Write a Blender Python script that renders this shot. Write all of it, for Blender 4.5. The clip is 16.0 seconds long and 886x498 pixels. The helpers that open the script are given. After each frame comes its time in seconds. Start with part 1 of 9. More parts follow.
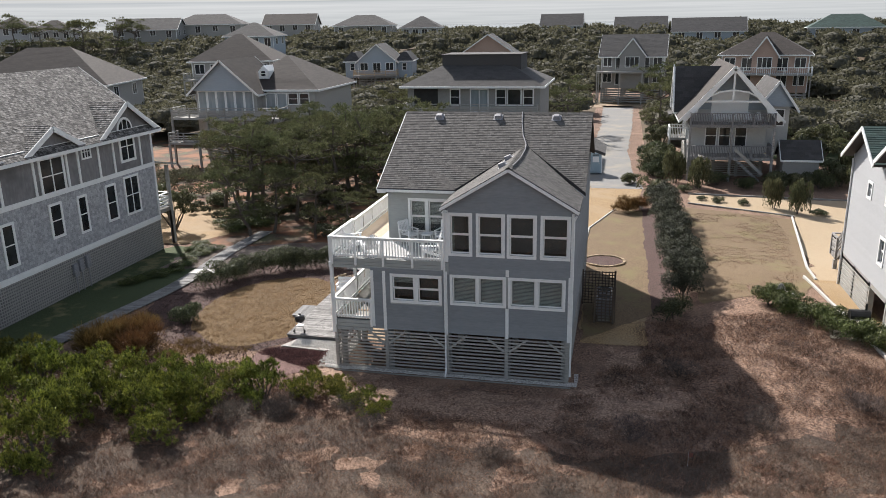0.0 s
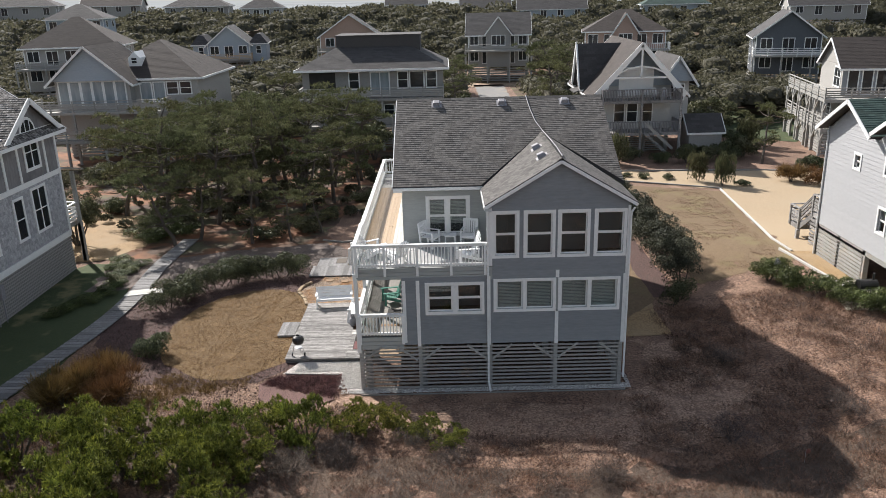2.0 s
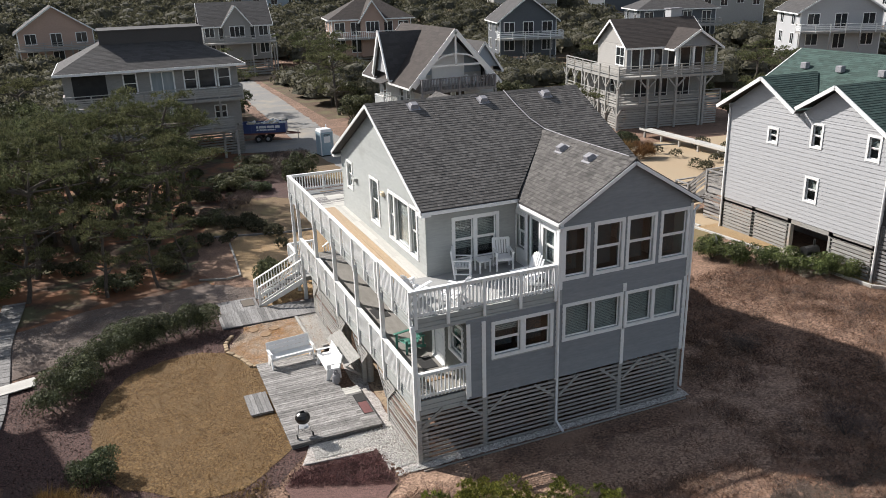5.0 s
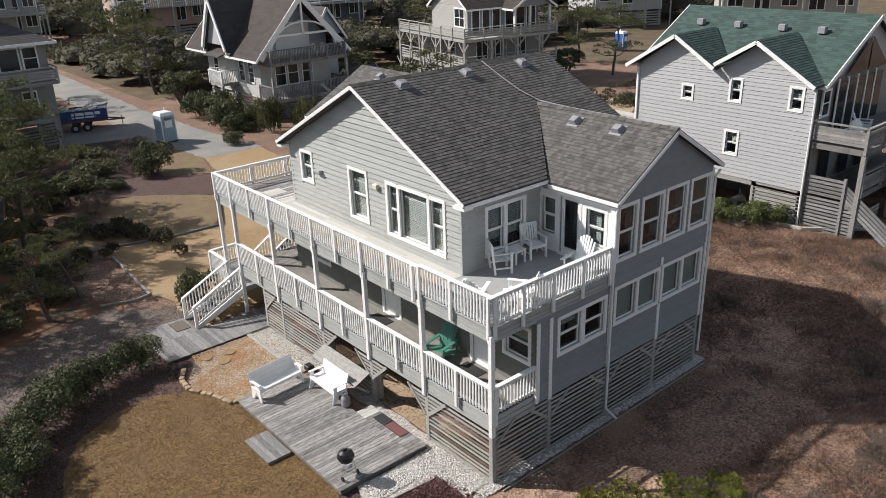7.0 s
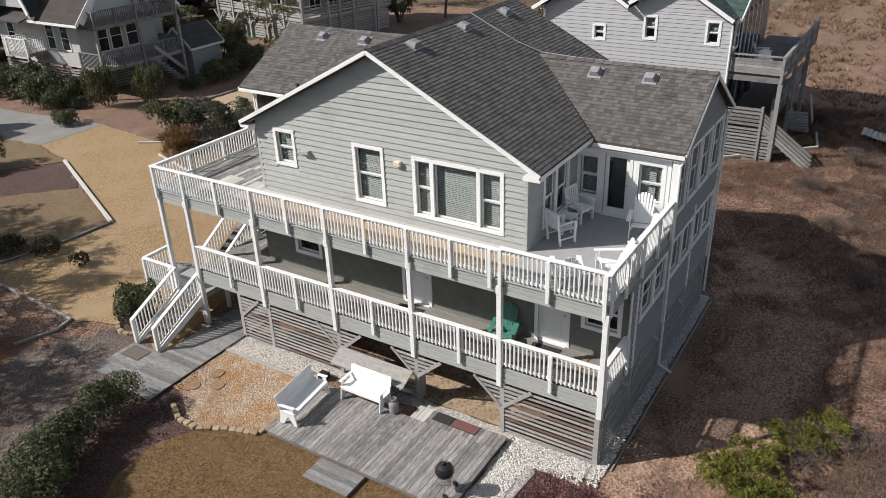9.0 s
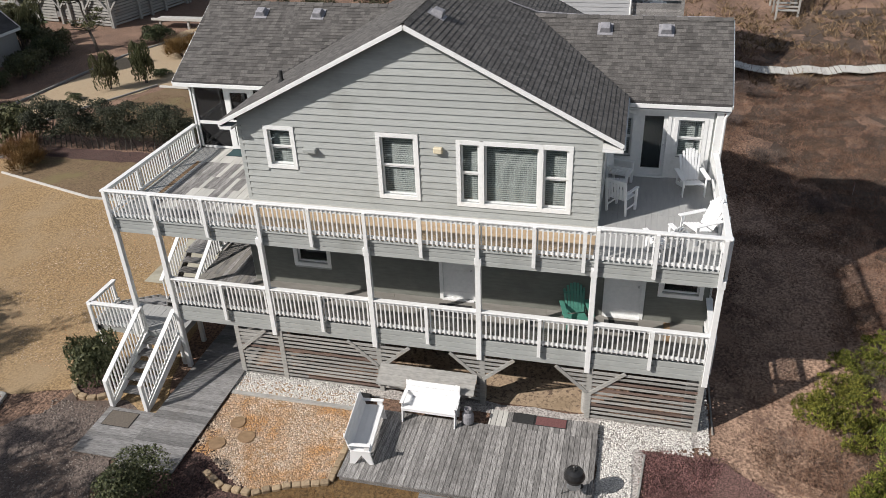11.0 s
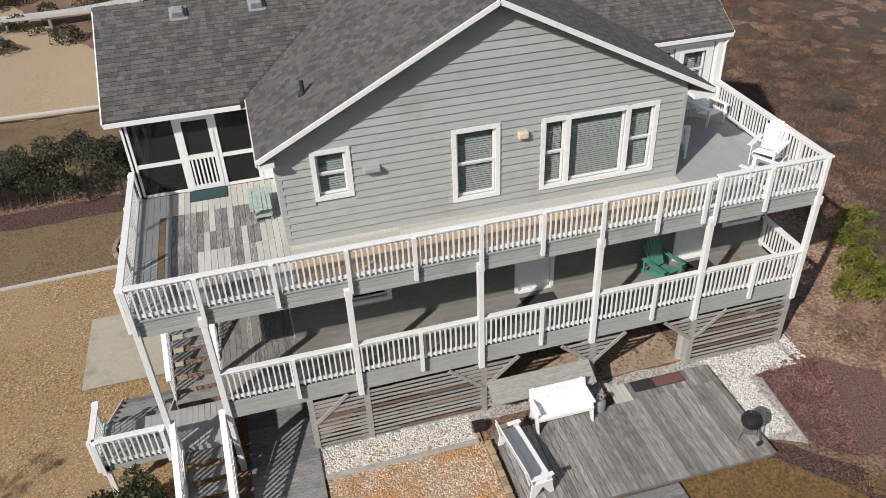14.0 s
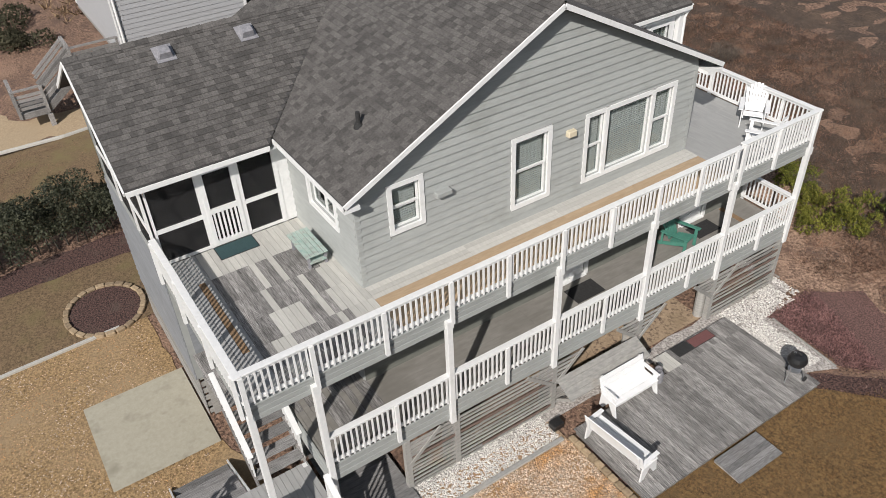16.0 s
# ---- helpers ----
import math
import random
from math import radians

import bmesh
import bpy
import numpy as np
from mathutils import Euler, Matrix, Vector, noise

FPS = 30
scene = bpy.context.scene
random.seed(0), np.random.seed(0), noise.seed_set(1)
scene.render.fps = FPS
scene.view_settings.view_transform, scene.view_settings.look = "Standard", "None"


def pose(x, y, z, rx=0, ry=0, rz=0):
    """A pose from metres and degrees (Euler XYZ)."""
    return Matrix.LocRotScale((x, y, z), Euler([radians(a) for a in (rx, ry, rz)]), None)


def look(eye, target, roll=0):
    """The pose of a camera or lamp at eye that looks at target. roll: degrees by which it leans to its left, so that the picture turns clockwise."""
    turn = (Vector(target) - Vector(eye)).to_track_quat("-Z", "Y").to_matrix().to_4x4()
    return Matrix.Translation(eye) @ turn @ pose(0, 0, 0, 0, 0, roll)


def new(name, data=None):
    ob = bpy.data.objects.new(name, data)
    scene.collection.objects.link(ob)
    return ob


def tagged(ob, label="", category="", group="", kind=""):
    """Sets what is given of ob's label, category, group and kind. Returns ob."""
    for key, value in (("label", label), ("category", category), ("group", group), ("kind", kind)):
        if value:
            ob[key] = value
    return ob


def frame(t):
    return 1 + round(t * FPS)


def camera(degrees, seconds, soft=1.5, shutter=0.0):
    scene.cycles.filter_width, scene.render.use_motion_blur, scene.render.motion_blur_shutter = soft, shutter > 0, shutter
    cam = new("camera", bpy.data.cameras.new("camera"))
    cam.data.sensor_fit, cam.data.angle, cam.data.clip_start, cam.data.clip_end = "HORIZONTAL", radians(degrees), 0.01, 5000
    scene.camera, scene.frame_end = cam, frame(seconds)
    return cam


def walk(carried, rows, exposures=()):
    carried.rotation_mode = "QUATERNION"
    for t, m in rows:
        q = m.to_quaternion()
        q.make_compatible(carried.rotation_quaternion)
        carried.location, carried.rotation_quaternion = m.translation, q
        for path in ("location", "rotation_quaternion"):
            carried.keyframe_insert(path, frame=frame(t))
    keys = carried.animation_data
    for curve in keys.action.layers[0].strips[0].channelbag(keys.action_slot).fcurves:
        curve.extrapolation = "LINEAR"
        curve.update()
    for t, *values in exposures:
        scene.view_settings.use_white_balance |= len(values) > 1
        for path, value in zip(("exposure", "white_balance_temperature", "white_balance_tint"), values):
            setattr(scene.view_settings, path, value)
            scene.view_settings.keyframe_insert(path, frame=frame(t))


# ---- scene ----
cam = camera(59.5, 16.0, soft=0.7)
METRES, EYE, TILT, LEAN, TURN = 63.0, 14.4, 0.0, 0.0, 13.0
ROWS = [
    (0.0, 0.0, 0.0, 0.0, -0.31, -16.36, 1.04),
    (0.5, -0.031, 0.014, -0.0, -3.33, -16.75, 1.12),
    (1.0, -0.0611, 0.0298, 0.0001, -6.37, -17.16, 1.22),
    (1.5, -0.0902, 0.047, 0.0006, -9.41, -17.58, 1.32),
    (2.0, -0.118, 0.0666, 0.0008, -13.12, -18.0, 1.4),
    (2.5, -0.1435, 0.0893, 0.0005, -17.78, -18.15, 1.49),
    (3.0, -0.1678, 0.1132, 0.0003, -22.49, -18.35, 1.52),
    (3.5, -0.1918, 0.1375, 0.0006, -25.87, -18.54, 1.57),
    (6.0, -0.2876, 0.2775, 0.0022, -44.38, -20.44, 1.67),
    (6.5, -0.3006, 0.3082, 0.0029, -48.9, -21.28, 1.72),
    (7.0, -0.3114, 0.3397, 0.0037, -53.56, -22.42, 1.77),
    (7.5, -0.321, 0.3715, 0.0048, -57.68, -23.58, 1.82),
    (8.0, -0.3282, 0.4038, 0.0059, -61.84, -24.74, 1.85),
    (8.5, -0.3326, 0.4365, 0.0063, -66.54, -25.86, 1.83),
    (11.0, -0.3173, 0.5913, 0.0051, -89.52, -30.22, 1.96),
    (11.5, -0.3076, 0.62, 0.0054, -94.26, -31.1, 1.99),
    (12.0, -0.2961, 0.6473, 0.0057, -99.08, -31.9, 2.05),
    (12.5, -0.2826, 0.6736, 0.0066, -103.88, -32.76, 2.08),
    (13.0, -0.268, 0.6986, 0.0069, -108.75, -33.44, 2.13),
    (13.5, -0.2523, 0.7217, 0.0078, -113.66, -34.19, 2.13),
    (14.0, -0.2355, 0.7426, 0.0092, -118.56, -35.0, 2.18),
    (14.5, -0.2183, 0.7615, 0.0112, -123.38, -35.83, 2.22),
    (15.0, -0.2008, 0.7787, 0.0141, -128.07, -36.52, 2.25),
    (15.5, -0.1837, 0.7945, 0.0173, -132.4, -37.05, 2.28),
    (16.0, -0.1666, 0.8094, 0.0204, -136.38, -37.36, 2.24),
]
walk(cam, [(t, pose(11.61, -29.35, EYE, TILT, LEAN, TURN) @ pose(METRES * x, METRES * y, METRES * z, 90 + pitch, roll, yaw)) for t, x, y, z, yaw, pitch, roll in ROWS],
     exposures=[(0.0, 0.8), (3.5, 0.7), (6.0, 0.5), (8.5, 0.31), (11.0, 0.13), (13.0, 0.02), (16.0, -0.05)])

# ---- daylight: hazy afternoon sun over the roofs, from behind the house ----
SUN_EL, SUN_AZ = radians(37.5), radians(-37.5)
world = bpy.data.worlds.new("world")
scene.world = world
world.use_nodes = True
wn = world.node_tree
sky = wn.nodes.new("ShaderNodeTexSky")
sky.sky_type, sky.sun_disc = "NISHITA", False
sky.sun_elevation, sky.sun_rotation = SUN_EL, SUN_AZ
sky.air_density, sky.dust_density, sky.ozone_density = 1.0, 1.0, 1.0
wn.nodes["Background"].inputs[1].default_value = 0.088
haze = wn.nodes.new("ShaderNodeHueSaturation")
haze.inputs["Saturation"].default_value = 0.6
wn.links.new(sky.outputs[0], haze.inputs["Color"])
wn.links.new(haze.outputs[0], wn.nodes["Background"].inputs[0])
sun = new("sun", bpy.data.lights.new("sun", "SUN"))
sun.data.energy, sun.data.angle, sun.data.color = 4.6, radians(0.9), (1.0, 0.945, 0.895)
sun_way = Vector((math.sin(SUN_AZ) * math.cos(SUN_EL), math.cos(SUN_AZ) * math.cos(SUN_EL), math.sin(SUN_EL)))
sun.matrix_world = look(sun_way * 100, (0, 0, 0))

# ---- materials ----
def ramp_node(nt, a, b, lo=0.3, hi=0.7):
    r = nt.nodes.new("ShaderNodeValToRGB")
    r.color_ramp.elements[0].position, r.color_ramp.elements[1].position = lo, hi
    r.color_ramp.elements[0].color, r.color_ramp.elements[1].color = (*a, 1), (*b, 1)
    return r


def noise_node(nt, vec, scale, detail=4.0, rough=0.6):
    n = nt.nodes.new("ShaderNodeTexNoise")
    n.inputs["Scale"].default_value, n.inputs["Detail"].default_value, n.inputs["Roughness"].default_value = scale, detail, rough
    nt.links.new(vec, n.inputs["Vector"])
    return n


def mix_node(nt, fac, a, b, blend="MIX"):
    m = nt.nodes.new("ShaderNodeMix")
    m.data_type, m.blend_type = "RGBA", blend
    for sock, val in ((m.inputs[0], fac), (m.inputs[6], a), (m.inputs[7], b)):
        if isinstance(val, (int, float)):
            sock.default_value = val
        elif isinstance(val, tuple):
            sock.default_value = (*val, 1)
        else:
            nt.links.new(val, sock)
    return m.outputs[2]


def surf(name, a, b, scale=8.0, stretch=(1, 1, 1), rough=0.7, bump=0.2, stain=None, stain_scale=0.6, stain_at=(0.5, 0.75),
         vary=0.0, by="object", metal=0.0, third=None, third_scale=2.0, third_at=(0.5, 0.6), depth=0.01, sharp=(0.3, 0.7)):
    """A worn surface: grain between colours a and b, broad stains, and a change of value from piece to piece."""
    m = bpy.data.materials.new(name)
    m.use_nodes = True
    nt = m.node_tree
    bsdf = nt.nodes["Principled BSDF"]
    geo = nt.nodes.new("ShaderNodeNewGeometry")
    info = nt.nodes.new("ShaderNodeObjectInfo")
    mp = nt.nodes.new("ShaderNodeMapping")
    mp.inputs["Scale"].default_value = stretch
    nt.links.new(geo.outputs["Position"], mp.inputs["Vector"])
    vec = mp.outputs[0]
    rnd = info.outputs["Random"] if by == "object" else geo.outputs["Random Per Island"]
    if vary:
        off = nt.nodes.new("ShaderNodeVectorMath")
        off.operation = "MULTIPLY_ADD"
        nt.links.new(rnd, off.inputs[0])
        off.inputs[1].default_value = (37, 11, 53)
        nt.links.new(vec, off.inputs[2])
        vec = off.outputs[0]
    fine = noise_node(nt, vec, scale)
    col = ramp_node(nt, a, b, *sharp)
    nt.links.new(fine.outputs[0], col.inputs[0])
    out = col.outputs[0]
    if third:
        n3 = noise_node(nt, geo.outputs["Position"], third_scale, 5.0, 0.7)
        r3 = ramp_node(nt, (0, 0, 0), (1, 1, 1), *third_at)
        nt.links.new(n3.outputs[0], r3.inputs[0])
        out = mix_node(nt, r3.outputs[0], out, third)
    if stain:
        n2 = noise_node(nt, geo.outputs["Position"], stain_scale, 3.0, 0.65)
        r2 = ramp_node(nt, (0, 0, 0), (1, 1, 1), *stain_at)
        nt.links.new(n2.outputs[0], r2.inputs[0])
        out = mix_node(nt, r2.outputs[0], out, stain)
    if vary:
        hsv = nt.nodes.new("ShaderNodeHueSaturation")
        rng = nt.nodes.new("ShaderNodeMapRange")
        rng.inputs[3].default_value, rng.inputs[4].default_value = 1 - vary, 1 + vary
        nt.links.new(rnd, rng.inputs[0])
        nt.links.new(rng.outputs[0], hsv.inputs["Value"])
        nt.links.new(out, hsv.inputs["Color"])
        out = hsv.outputs[0]
    nt.links.new(out, bsdf.inputs["Base Color"])
    bsdf.inputs["Roughness"].default_value, bsdf.inputs["Metallic"].default_value = rough, metal
    if bump:
        bp = nt.nodes.new("ShaderNodeBump")
        bp.inputs["Strength"].default_value, bp.inputs["Distance"].default_value = bump, depth
        nt.links.new(fine.outputs[0], bp.inputs["Height"])
        nt.links.new(bp.outputs[0], bsdf.inputs["Normal"])
    return m


def leaf_mat(name, a, b, vary=0.45, trans=0.25, shine=0.25):
    """Leaves: two greens from leaf to leaf, broad change over the plant, a little light passing through."""
    m = bpy.data.materials.new(name)
    m.use_nodes = True
    nt = m.node_tree
    bsdf = nt.nodes["Principled BSDF"]
    geo = nt.nodes.new("ShaderNodeNewGeometry")
    info = nt.nodes.new("ShaderNodeObjectInfo")
    col = ramp_node(nt, a, b, 0.1, 0.9)
    nt.links.new(geo.outputs["Random Per Island"], col.inputs[0])
    n = noise_node(nt, geo.outputs["Position"], 1.3, 3.0)
    hsv = nt.nodes.new("ShaderNodeHueSaturation")
    rng = nt.nodes.new("ShaderNodeMapRange")
    rng.inputs[1].default_value, rng.inputs[2].default_value = 0.3, 0.7
    rng.inputs[3].default_value, rng.inputs[4].default_value = 1 - vary, 1 + vary
    nt.links.new(n.outputs[0], rng.inputs[0])
    nt.links.new(rng.outputs[0], hsv.inputs["Value"])
    hue = nt.nodes.new("ShaderNodeMapRange")
    hue.inputs[3].default_value, hue.inputs[4].default_value = 0.48, 0.52
    nt.links.new(info.outputs["Random"], hue.inputs[0])
    nt.links.new(hue.outputs[0], hsv.inputs["Hue"])
    nt.links.new(col.outputs[0], hsv.inputs["Color"])
    nt.links.new(hsv.outputs[0], bsdf.inputs["Base Color"])
    bsdf.inputs["Roughness"].default_value = 0.6
    bsdf.inputs["Specular IOR Level"].default_value = shine
    tr = nt.nodes.new("ShaderNodeBsdfTranslucent")
    nt.links.new(hsv.outputs[0], tr.inputs[0])
    mx = nt.nodes.new("ShaderNodeMixShader")
    mx.inputs[0].default_value = trans
    nt.links.new(bsdf.outputs[0], mx.inputs[1])
    nt.links.new(tr.outputs[0], mx.inputs[2])
    nt.links.new(mx.outputs[0], nt.nodes["Material Output"].inputs[0])
    return m


def glass_mat(name, tint=(0.88, 0.91, 0.91)):
    m = bpy.data.materials.new(name)
    m.use_nodes = True
    nt = m.node_tree
    nt.nodes.remove(nt.nodes["Principled BSDF"])
    gl, tp = nt.nodes.new("ShaderNodeBsdfGlossy"), nt.nodes.new("ShaderNodeBsdfTransparent")
    gl.inputs["Roughness"].default_value = 0.03
    tp.inputs[0].default_value = (*tint, 1)
    fr = nt.nodes.new("ShaderNodeLayerWeight")
    fr.inputs[0].default_value = 0.5
    pw = nt.nodes.new("ShaderNodeMath")
    pw.operation = "POWER"
    pw.inputs[1].default_value = 4.0
    sc = nt.nodes.new("ShaderNodeMath")
    sc.operation = "MULTIPLY_ADD"
    sc.inputs[1].default_value, sc.inputs[2].default_value = 0.8, 0.045
    nt.links.new(fr.outputs["Facing"], pw.inputs[0])
    nt.links.new(pw.outputs[0], sc.inputs[0])
    mx = nt.nodes.new("ShaderNodeMixShader")
    nt.links.new(sc.outputs[0], mx.inputs[0])
    nt.links.new(tp.outputs[0], mx.inputs[1])
    nt.links.new(gl.outputs[0], mx.inputs[2])
    nt.links.new(mx.outputs[0], nt.nodes["Material Output"].inputs[0])
    return m


def screen_mat():
    """Dark insect mesh that lets part of the view through."""
    m = bpy.data.materials.new("insect_screen")
    m.use_nodes = True
    nt = m.node_tree
    bsdf = nt.nodes["Principled BSDF"]
    bsdf.inputs["Base Color"].default_value, bsdf.inputs["Roughness"].default_value = (0.014, 0.014, 0.015, 1), 0.8
    tp = nt.nodes.new("ShaderNodeBsdfTransparent")
    mx = nt.nodes.new("ShaderNodeMixShader")
    mx.inputs[0].default_value = 0.6
    nt.links.new(tp.outputs[0], mx.inputs[1])
    nt.links.new(bsdf.outputs[0], mx.inputs[2])
    nt.links.new(mx.outputs[0], nt.nodes["Material Output"].inputs[0])
    return m


M = {
    "siding": surf("siding_grey", (0.33, 0.345, 0.335), (0.39, 0.405, 0.39), 3, (1, 1, 6), 0.75, 0.15, (0.27, 0.28, 0.26), 0.9, (0.55, 0.85), 0.05),
    "sheath": surf("wall_grey", (0.33, 0.345, 0.335), (0.38, 0.395, 0.38), 4, rough=0.8),
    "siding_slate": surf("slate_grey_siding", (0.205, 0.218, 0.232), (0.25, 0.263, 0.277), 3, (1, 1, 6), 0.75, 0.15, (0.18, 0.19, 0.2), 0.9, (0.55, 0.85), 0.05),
    # house siding with the shade under the upper deck put into its colour
    "siding_shade": surf("olive_grey_shade_siding", (0.135, 0.14, 0.122), (0.18, 0.185, 0.163), 3, (1, 1, 6), 0.8, 0.15, (0.11, 0.112, 0.098), 0.9, (0.5, 0.8), 0.05),
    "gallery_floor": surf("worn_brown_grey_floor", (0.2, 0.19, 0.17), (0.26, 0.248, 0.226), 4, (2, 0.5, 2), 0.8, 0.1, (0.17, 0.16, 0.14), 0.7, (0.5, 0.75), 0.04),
    "mulch_red": surf("red_mulch_fresh", (0.045, 0.024, 0.021), (0.26, 0.148, 0.128), 26, rough=0.95, bump=1.0, stain=(0.1, 0.07, 0.057), stain_scale=0.9, stain_at=(0.6, 0.8), depth=0.03, sharp=(0.36, 0.64)),
    "white": surf("white_paint", (0.74, 0.75, 0.74), (0.82, 0.82, 0.81), 9, rough=0.5, bump=0.1, stain=(0.62, 0.62, 0.58), stain_scale=3, stain_at=(0.6, 0.85)),
    "plastic": surf("white_plastic", (0.8, 0.81, 0.81), (0.85, 0.85, 0.85), 5, rough=0.35, bump=0.02),
    "shingle": surf("asphalt_shingle", (0.066, 0.062, 0.059), (0.132, 0.124, 0.116), 22, rough=0.92, bump=0.7, stain=(0.062, 0.058, 0.055), stain_scale=0.9, stain_at=(0.55, 0.85), vary=0.33, by="island"),
    "shingle_one": surf("asphalt_shingle_piece", (0.066, 0.062, 0.059), (0.132, 0.124, 0.116), 22, rough=0.92, bump=0.7, stain=(0.062, 0.058, 0.055), stain_scale=0.9, stain_at=(0.55, 0.85), vary=0.33),
    "roof_green": surf("green_shingle", (0.028, 0.056, 0.049), (0.056, 0.092, 0.08), 30, rough=0.9, bump=0.5, vary=0.28, by="island"),
    "roof_dark": surf("dark_shingle", (0.044, 0.042, 0.042), (0.078, 0.074, 0.073), 20, rough=0.9, bump=0.4, vary=0.2, by="island"),
    "roof_brown": surf("brown_shingle", (0.034, 0.027, 0.024), (0.056, 0.045, 0.04), 20, rough=0.9, bump=0.4, vary=0.2, by="island"),
    "shake": surf("cedar_shake", (0.035, 0.031, 0.028), (0.25, 0.235, 0.22), 6, (1, 1, 1), 0.9, 0.5, vary=0.7, sharp=(0.38, 0.62), by="island"),
    "shingle_wall": surf("weathered_wall_shingle", (0.27, 0.275, 0.285), (0.46, 0.46, 0.475), 10, rough=0.9, bump=0.4, vary=0.22, by="island"),
    "lattice": surf("dark_lattice", (0.075, 0.055, 0.042), (0.13, 0.1, 0.08), 7, rough=0.9, bump=0.3, vary=0.1),
    "panel_dark": surf("weathered_panel", (0.17, 0.165, 0.17), (0.25, 0.24, 0.24), 6, (1, 1, 0.3), 0.9, stain=(0.13, 0.125, 0.125)),
    "wood": surf("weathered_deck_wood", (0.085, 0.081, 0.078), (0.41, 0.396, 0.38), 9, (0.5, 9, 9), 0.9, 0.6, (0.1, 0.095, 0.09), 1.1, (0.52, 0.8), 0.32, sharp=(0.34, 0.66)),
    "wood_y": surf("weathered_wood_long", (0.09, 0.088, 0.087), (0.31, 0.305, 0.3), 9, (9, 0.5, 9), 0.9, 0.5, (0.16, 0.15, 0.14), 1.1, (0.5, 0.8), 0.3),
    "slat": surf("weathered_slat", (0.25, 0.247, 0.232), (0.38, 0.37, 0.345), 7, (0.7, 0.7, 5), 0.9, 0.4, (0.33, 0.265, 0.205), 0.8, (0.58, 0.8), 0.16),
    "brown_board": surf("brown_board", (0.19, 0.12, 0.065), (0.3, 0.2, 0.115), 7, (1, 0.5, 5), 0.85, 0.3, vary=0.15),
    "dark_slat": surf("stained_slat", (0.12, 0.08, 0.066), (0.2, 0.145, 0.12), 7, (1, 0.5, 5), 0.9, 0.3, vary=0.15),
    "siding_pale": surf("pale_grey_siding", (0.42, 0.41, 0.39), (0.5, 0.49, 0.47), 4, (1, 1, 5), 0.75, 0.1),
    "deck_grey": surf("grey_painted_deck", (0.32, 0.325, 0.32), (0.385, 0.385, 0.375), 4, (0.5, 2, 2), 0.7, 0.1, (0.34, 0.34, 0.33), 0.8, (0.5, 0.8), 0.02),
    "deck_light": surf("pale_painted_plank", (0.45, 0.44, 0.41), (0.55, 0.54, 0.5), 7, (0.5, 4, 4), 0.8, 0.3, vary=0.1),
    "deck_tan": surf("tan_plank", (0.4, 0.29, 0.18), (0.49, 0.365, 0.24), 7, (4, 0.5, 4), 0.45, 0.1, vary=0.05),
    "dark": surf("dark_backing", (0.065, 0.074, 0.084), (0.085, 0.095, 0.105), 3, rough=0.9, bump=0),
    "blind": surf("window_blind", (0.32, 0.33, 0.33), (0.4, 0.4, 0.39), 6, rough=0.6, bump=0),
    # shade of a porch opening as a flat dark colour
    "recess_shade": surf("painted_recess_shade", (0.02, 0.02, 0.02), (0.035, 0.034, 0.033), 2, rough=0.9, bump=0),
    "pane_dark": surf("dark_pane", (0.012, 0.015, 0.018), (0.035, 0.04, 0.045), 1.2, rough=0.12, bump=0),
    # pane with the pale reflected light put into its base colour
    "pane_pale": surf("painted_reflection_pane", (0.16, 0.2, 0.22), (0.36, 0.4, 0.42), 1.5, (1, 1, 0.2), 0.15, 0),
    "glass": glass_mat("window_glass", (0.86, 0.9, 0.89)),
    "screen": screen_mat(),
    "black": surf("black_enamel", (0.015, 0.015, 0.016), (0.025, 0.025, 0.025), 5, rough=0.3, bump=0),
    "rubber": surf("black_rubber", (0.02, 0.02, 0.02), (0.035, 0.035, 0.035), 20, rough=0.9),
    "metal": surf("galvanised_metal", (0.45, 0.46, 0.47), (0.6, 0.6, 0.61), 12, rough=0.4, bump=0.05, metal=0.8),
    "vent": surf("weathered_vent", (0.2, 0.2, 0.215), (0.32, 0.315, 0.335), 12, rough=0.6, bump=0.05),
    "green_plastic": surf("green_plastic", (0.06, 0.2, 0.155), (0.085, 0.26, 0.2), 5, rough=0.45, bump=0.02),
    "mint": surf("faded_mint_paint", (0.3, 0.42, 0.38), (0.45, 0.52, 0.48), 8, rough=0.7, stain=(0.3, 0.28, 0.25), stain_scale=5),
    "mat_green": surf("dark_green_mat", (0.02, 0.05, 0.055), (0.035, 0.075, 0.08), 40, rough=0.95, bump=0.4),
    "mat_brown": surf("grey_brown_mat", (0.1, 0.085, 0.07), (0.17, 0.145, 0.12), 40, rough=0.95, bump=0.4),
    "red_mat": surf("maroon_mat", (0.12, 0.05, 0.05), (0.2, 0.09, 0.085), 40, rough=0.95, bump=0.4),
    "blue_plastic": surf("blue_grey_plastic", (0.3, 0.4, 0.46), (0.36, 0.46, 0.52), 5, rough=0.5, bump=0.02),
    "bright_blue": surf("bright_blue_plastic", (0.03, 0.12, 0.38), (0.045, 0.16, 0.46), 5, rough=0.5, bump=0.02),
    "blue": surf("blue_paint", (0.03, 0.05, 0.16), (0.05, 0.08, 0.22), 6, rough=0.5),
    "rust": surf("rust_red_steel", (0.16, 0.06, 0.045), (0.22, 0.09, 0.07), 9, rough=0.7),
    "cream": surf("cream_plastic", (0.62, 0.55, 0.4), (0.7, 0.62, 0.46), 6, rough=0.5, bump=0.02),
    "concrete": surf("concrete", (0.37, 0.345, 0.27), (0.43, 0.405, 0.325), 9, rough=0.9, bump=0.06, stain=(0.27, 0.25, 0.19), stain_scale=1.4, stain_at=(0.55, 0.75)),
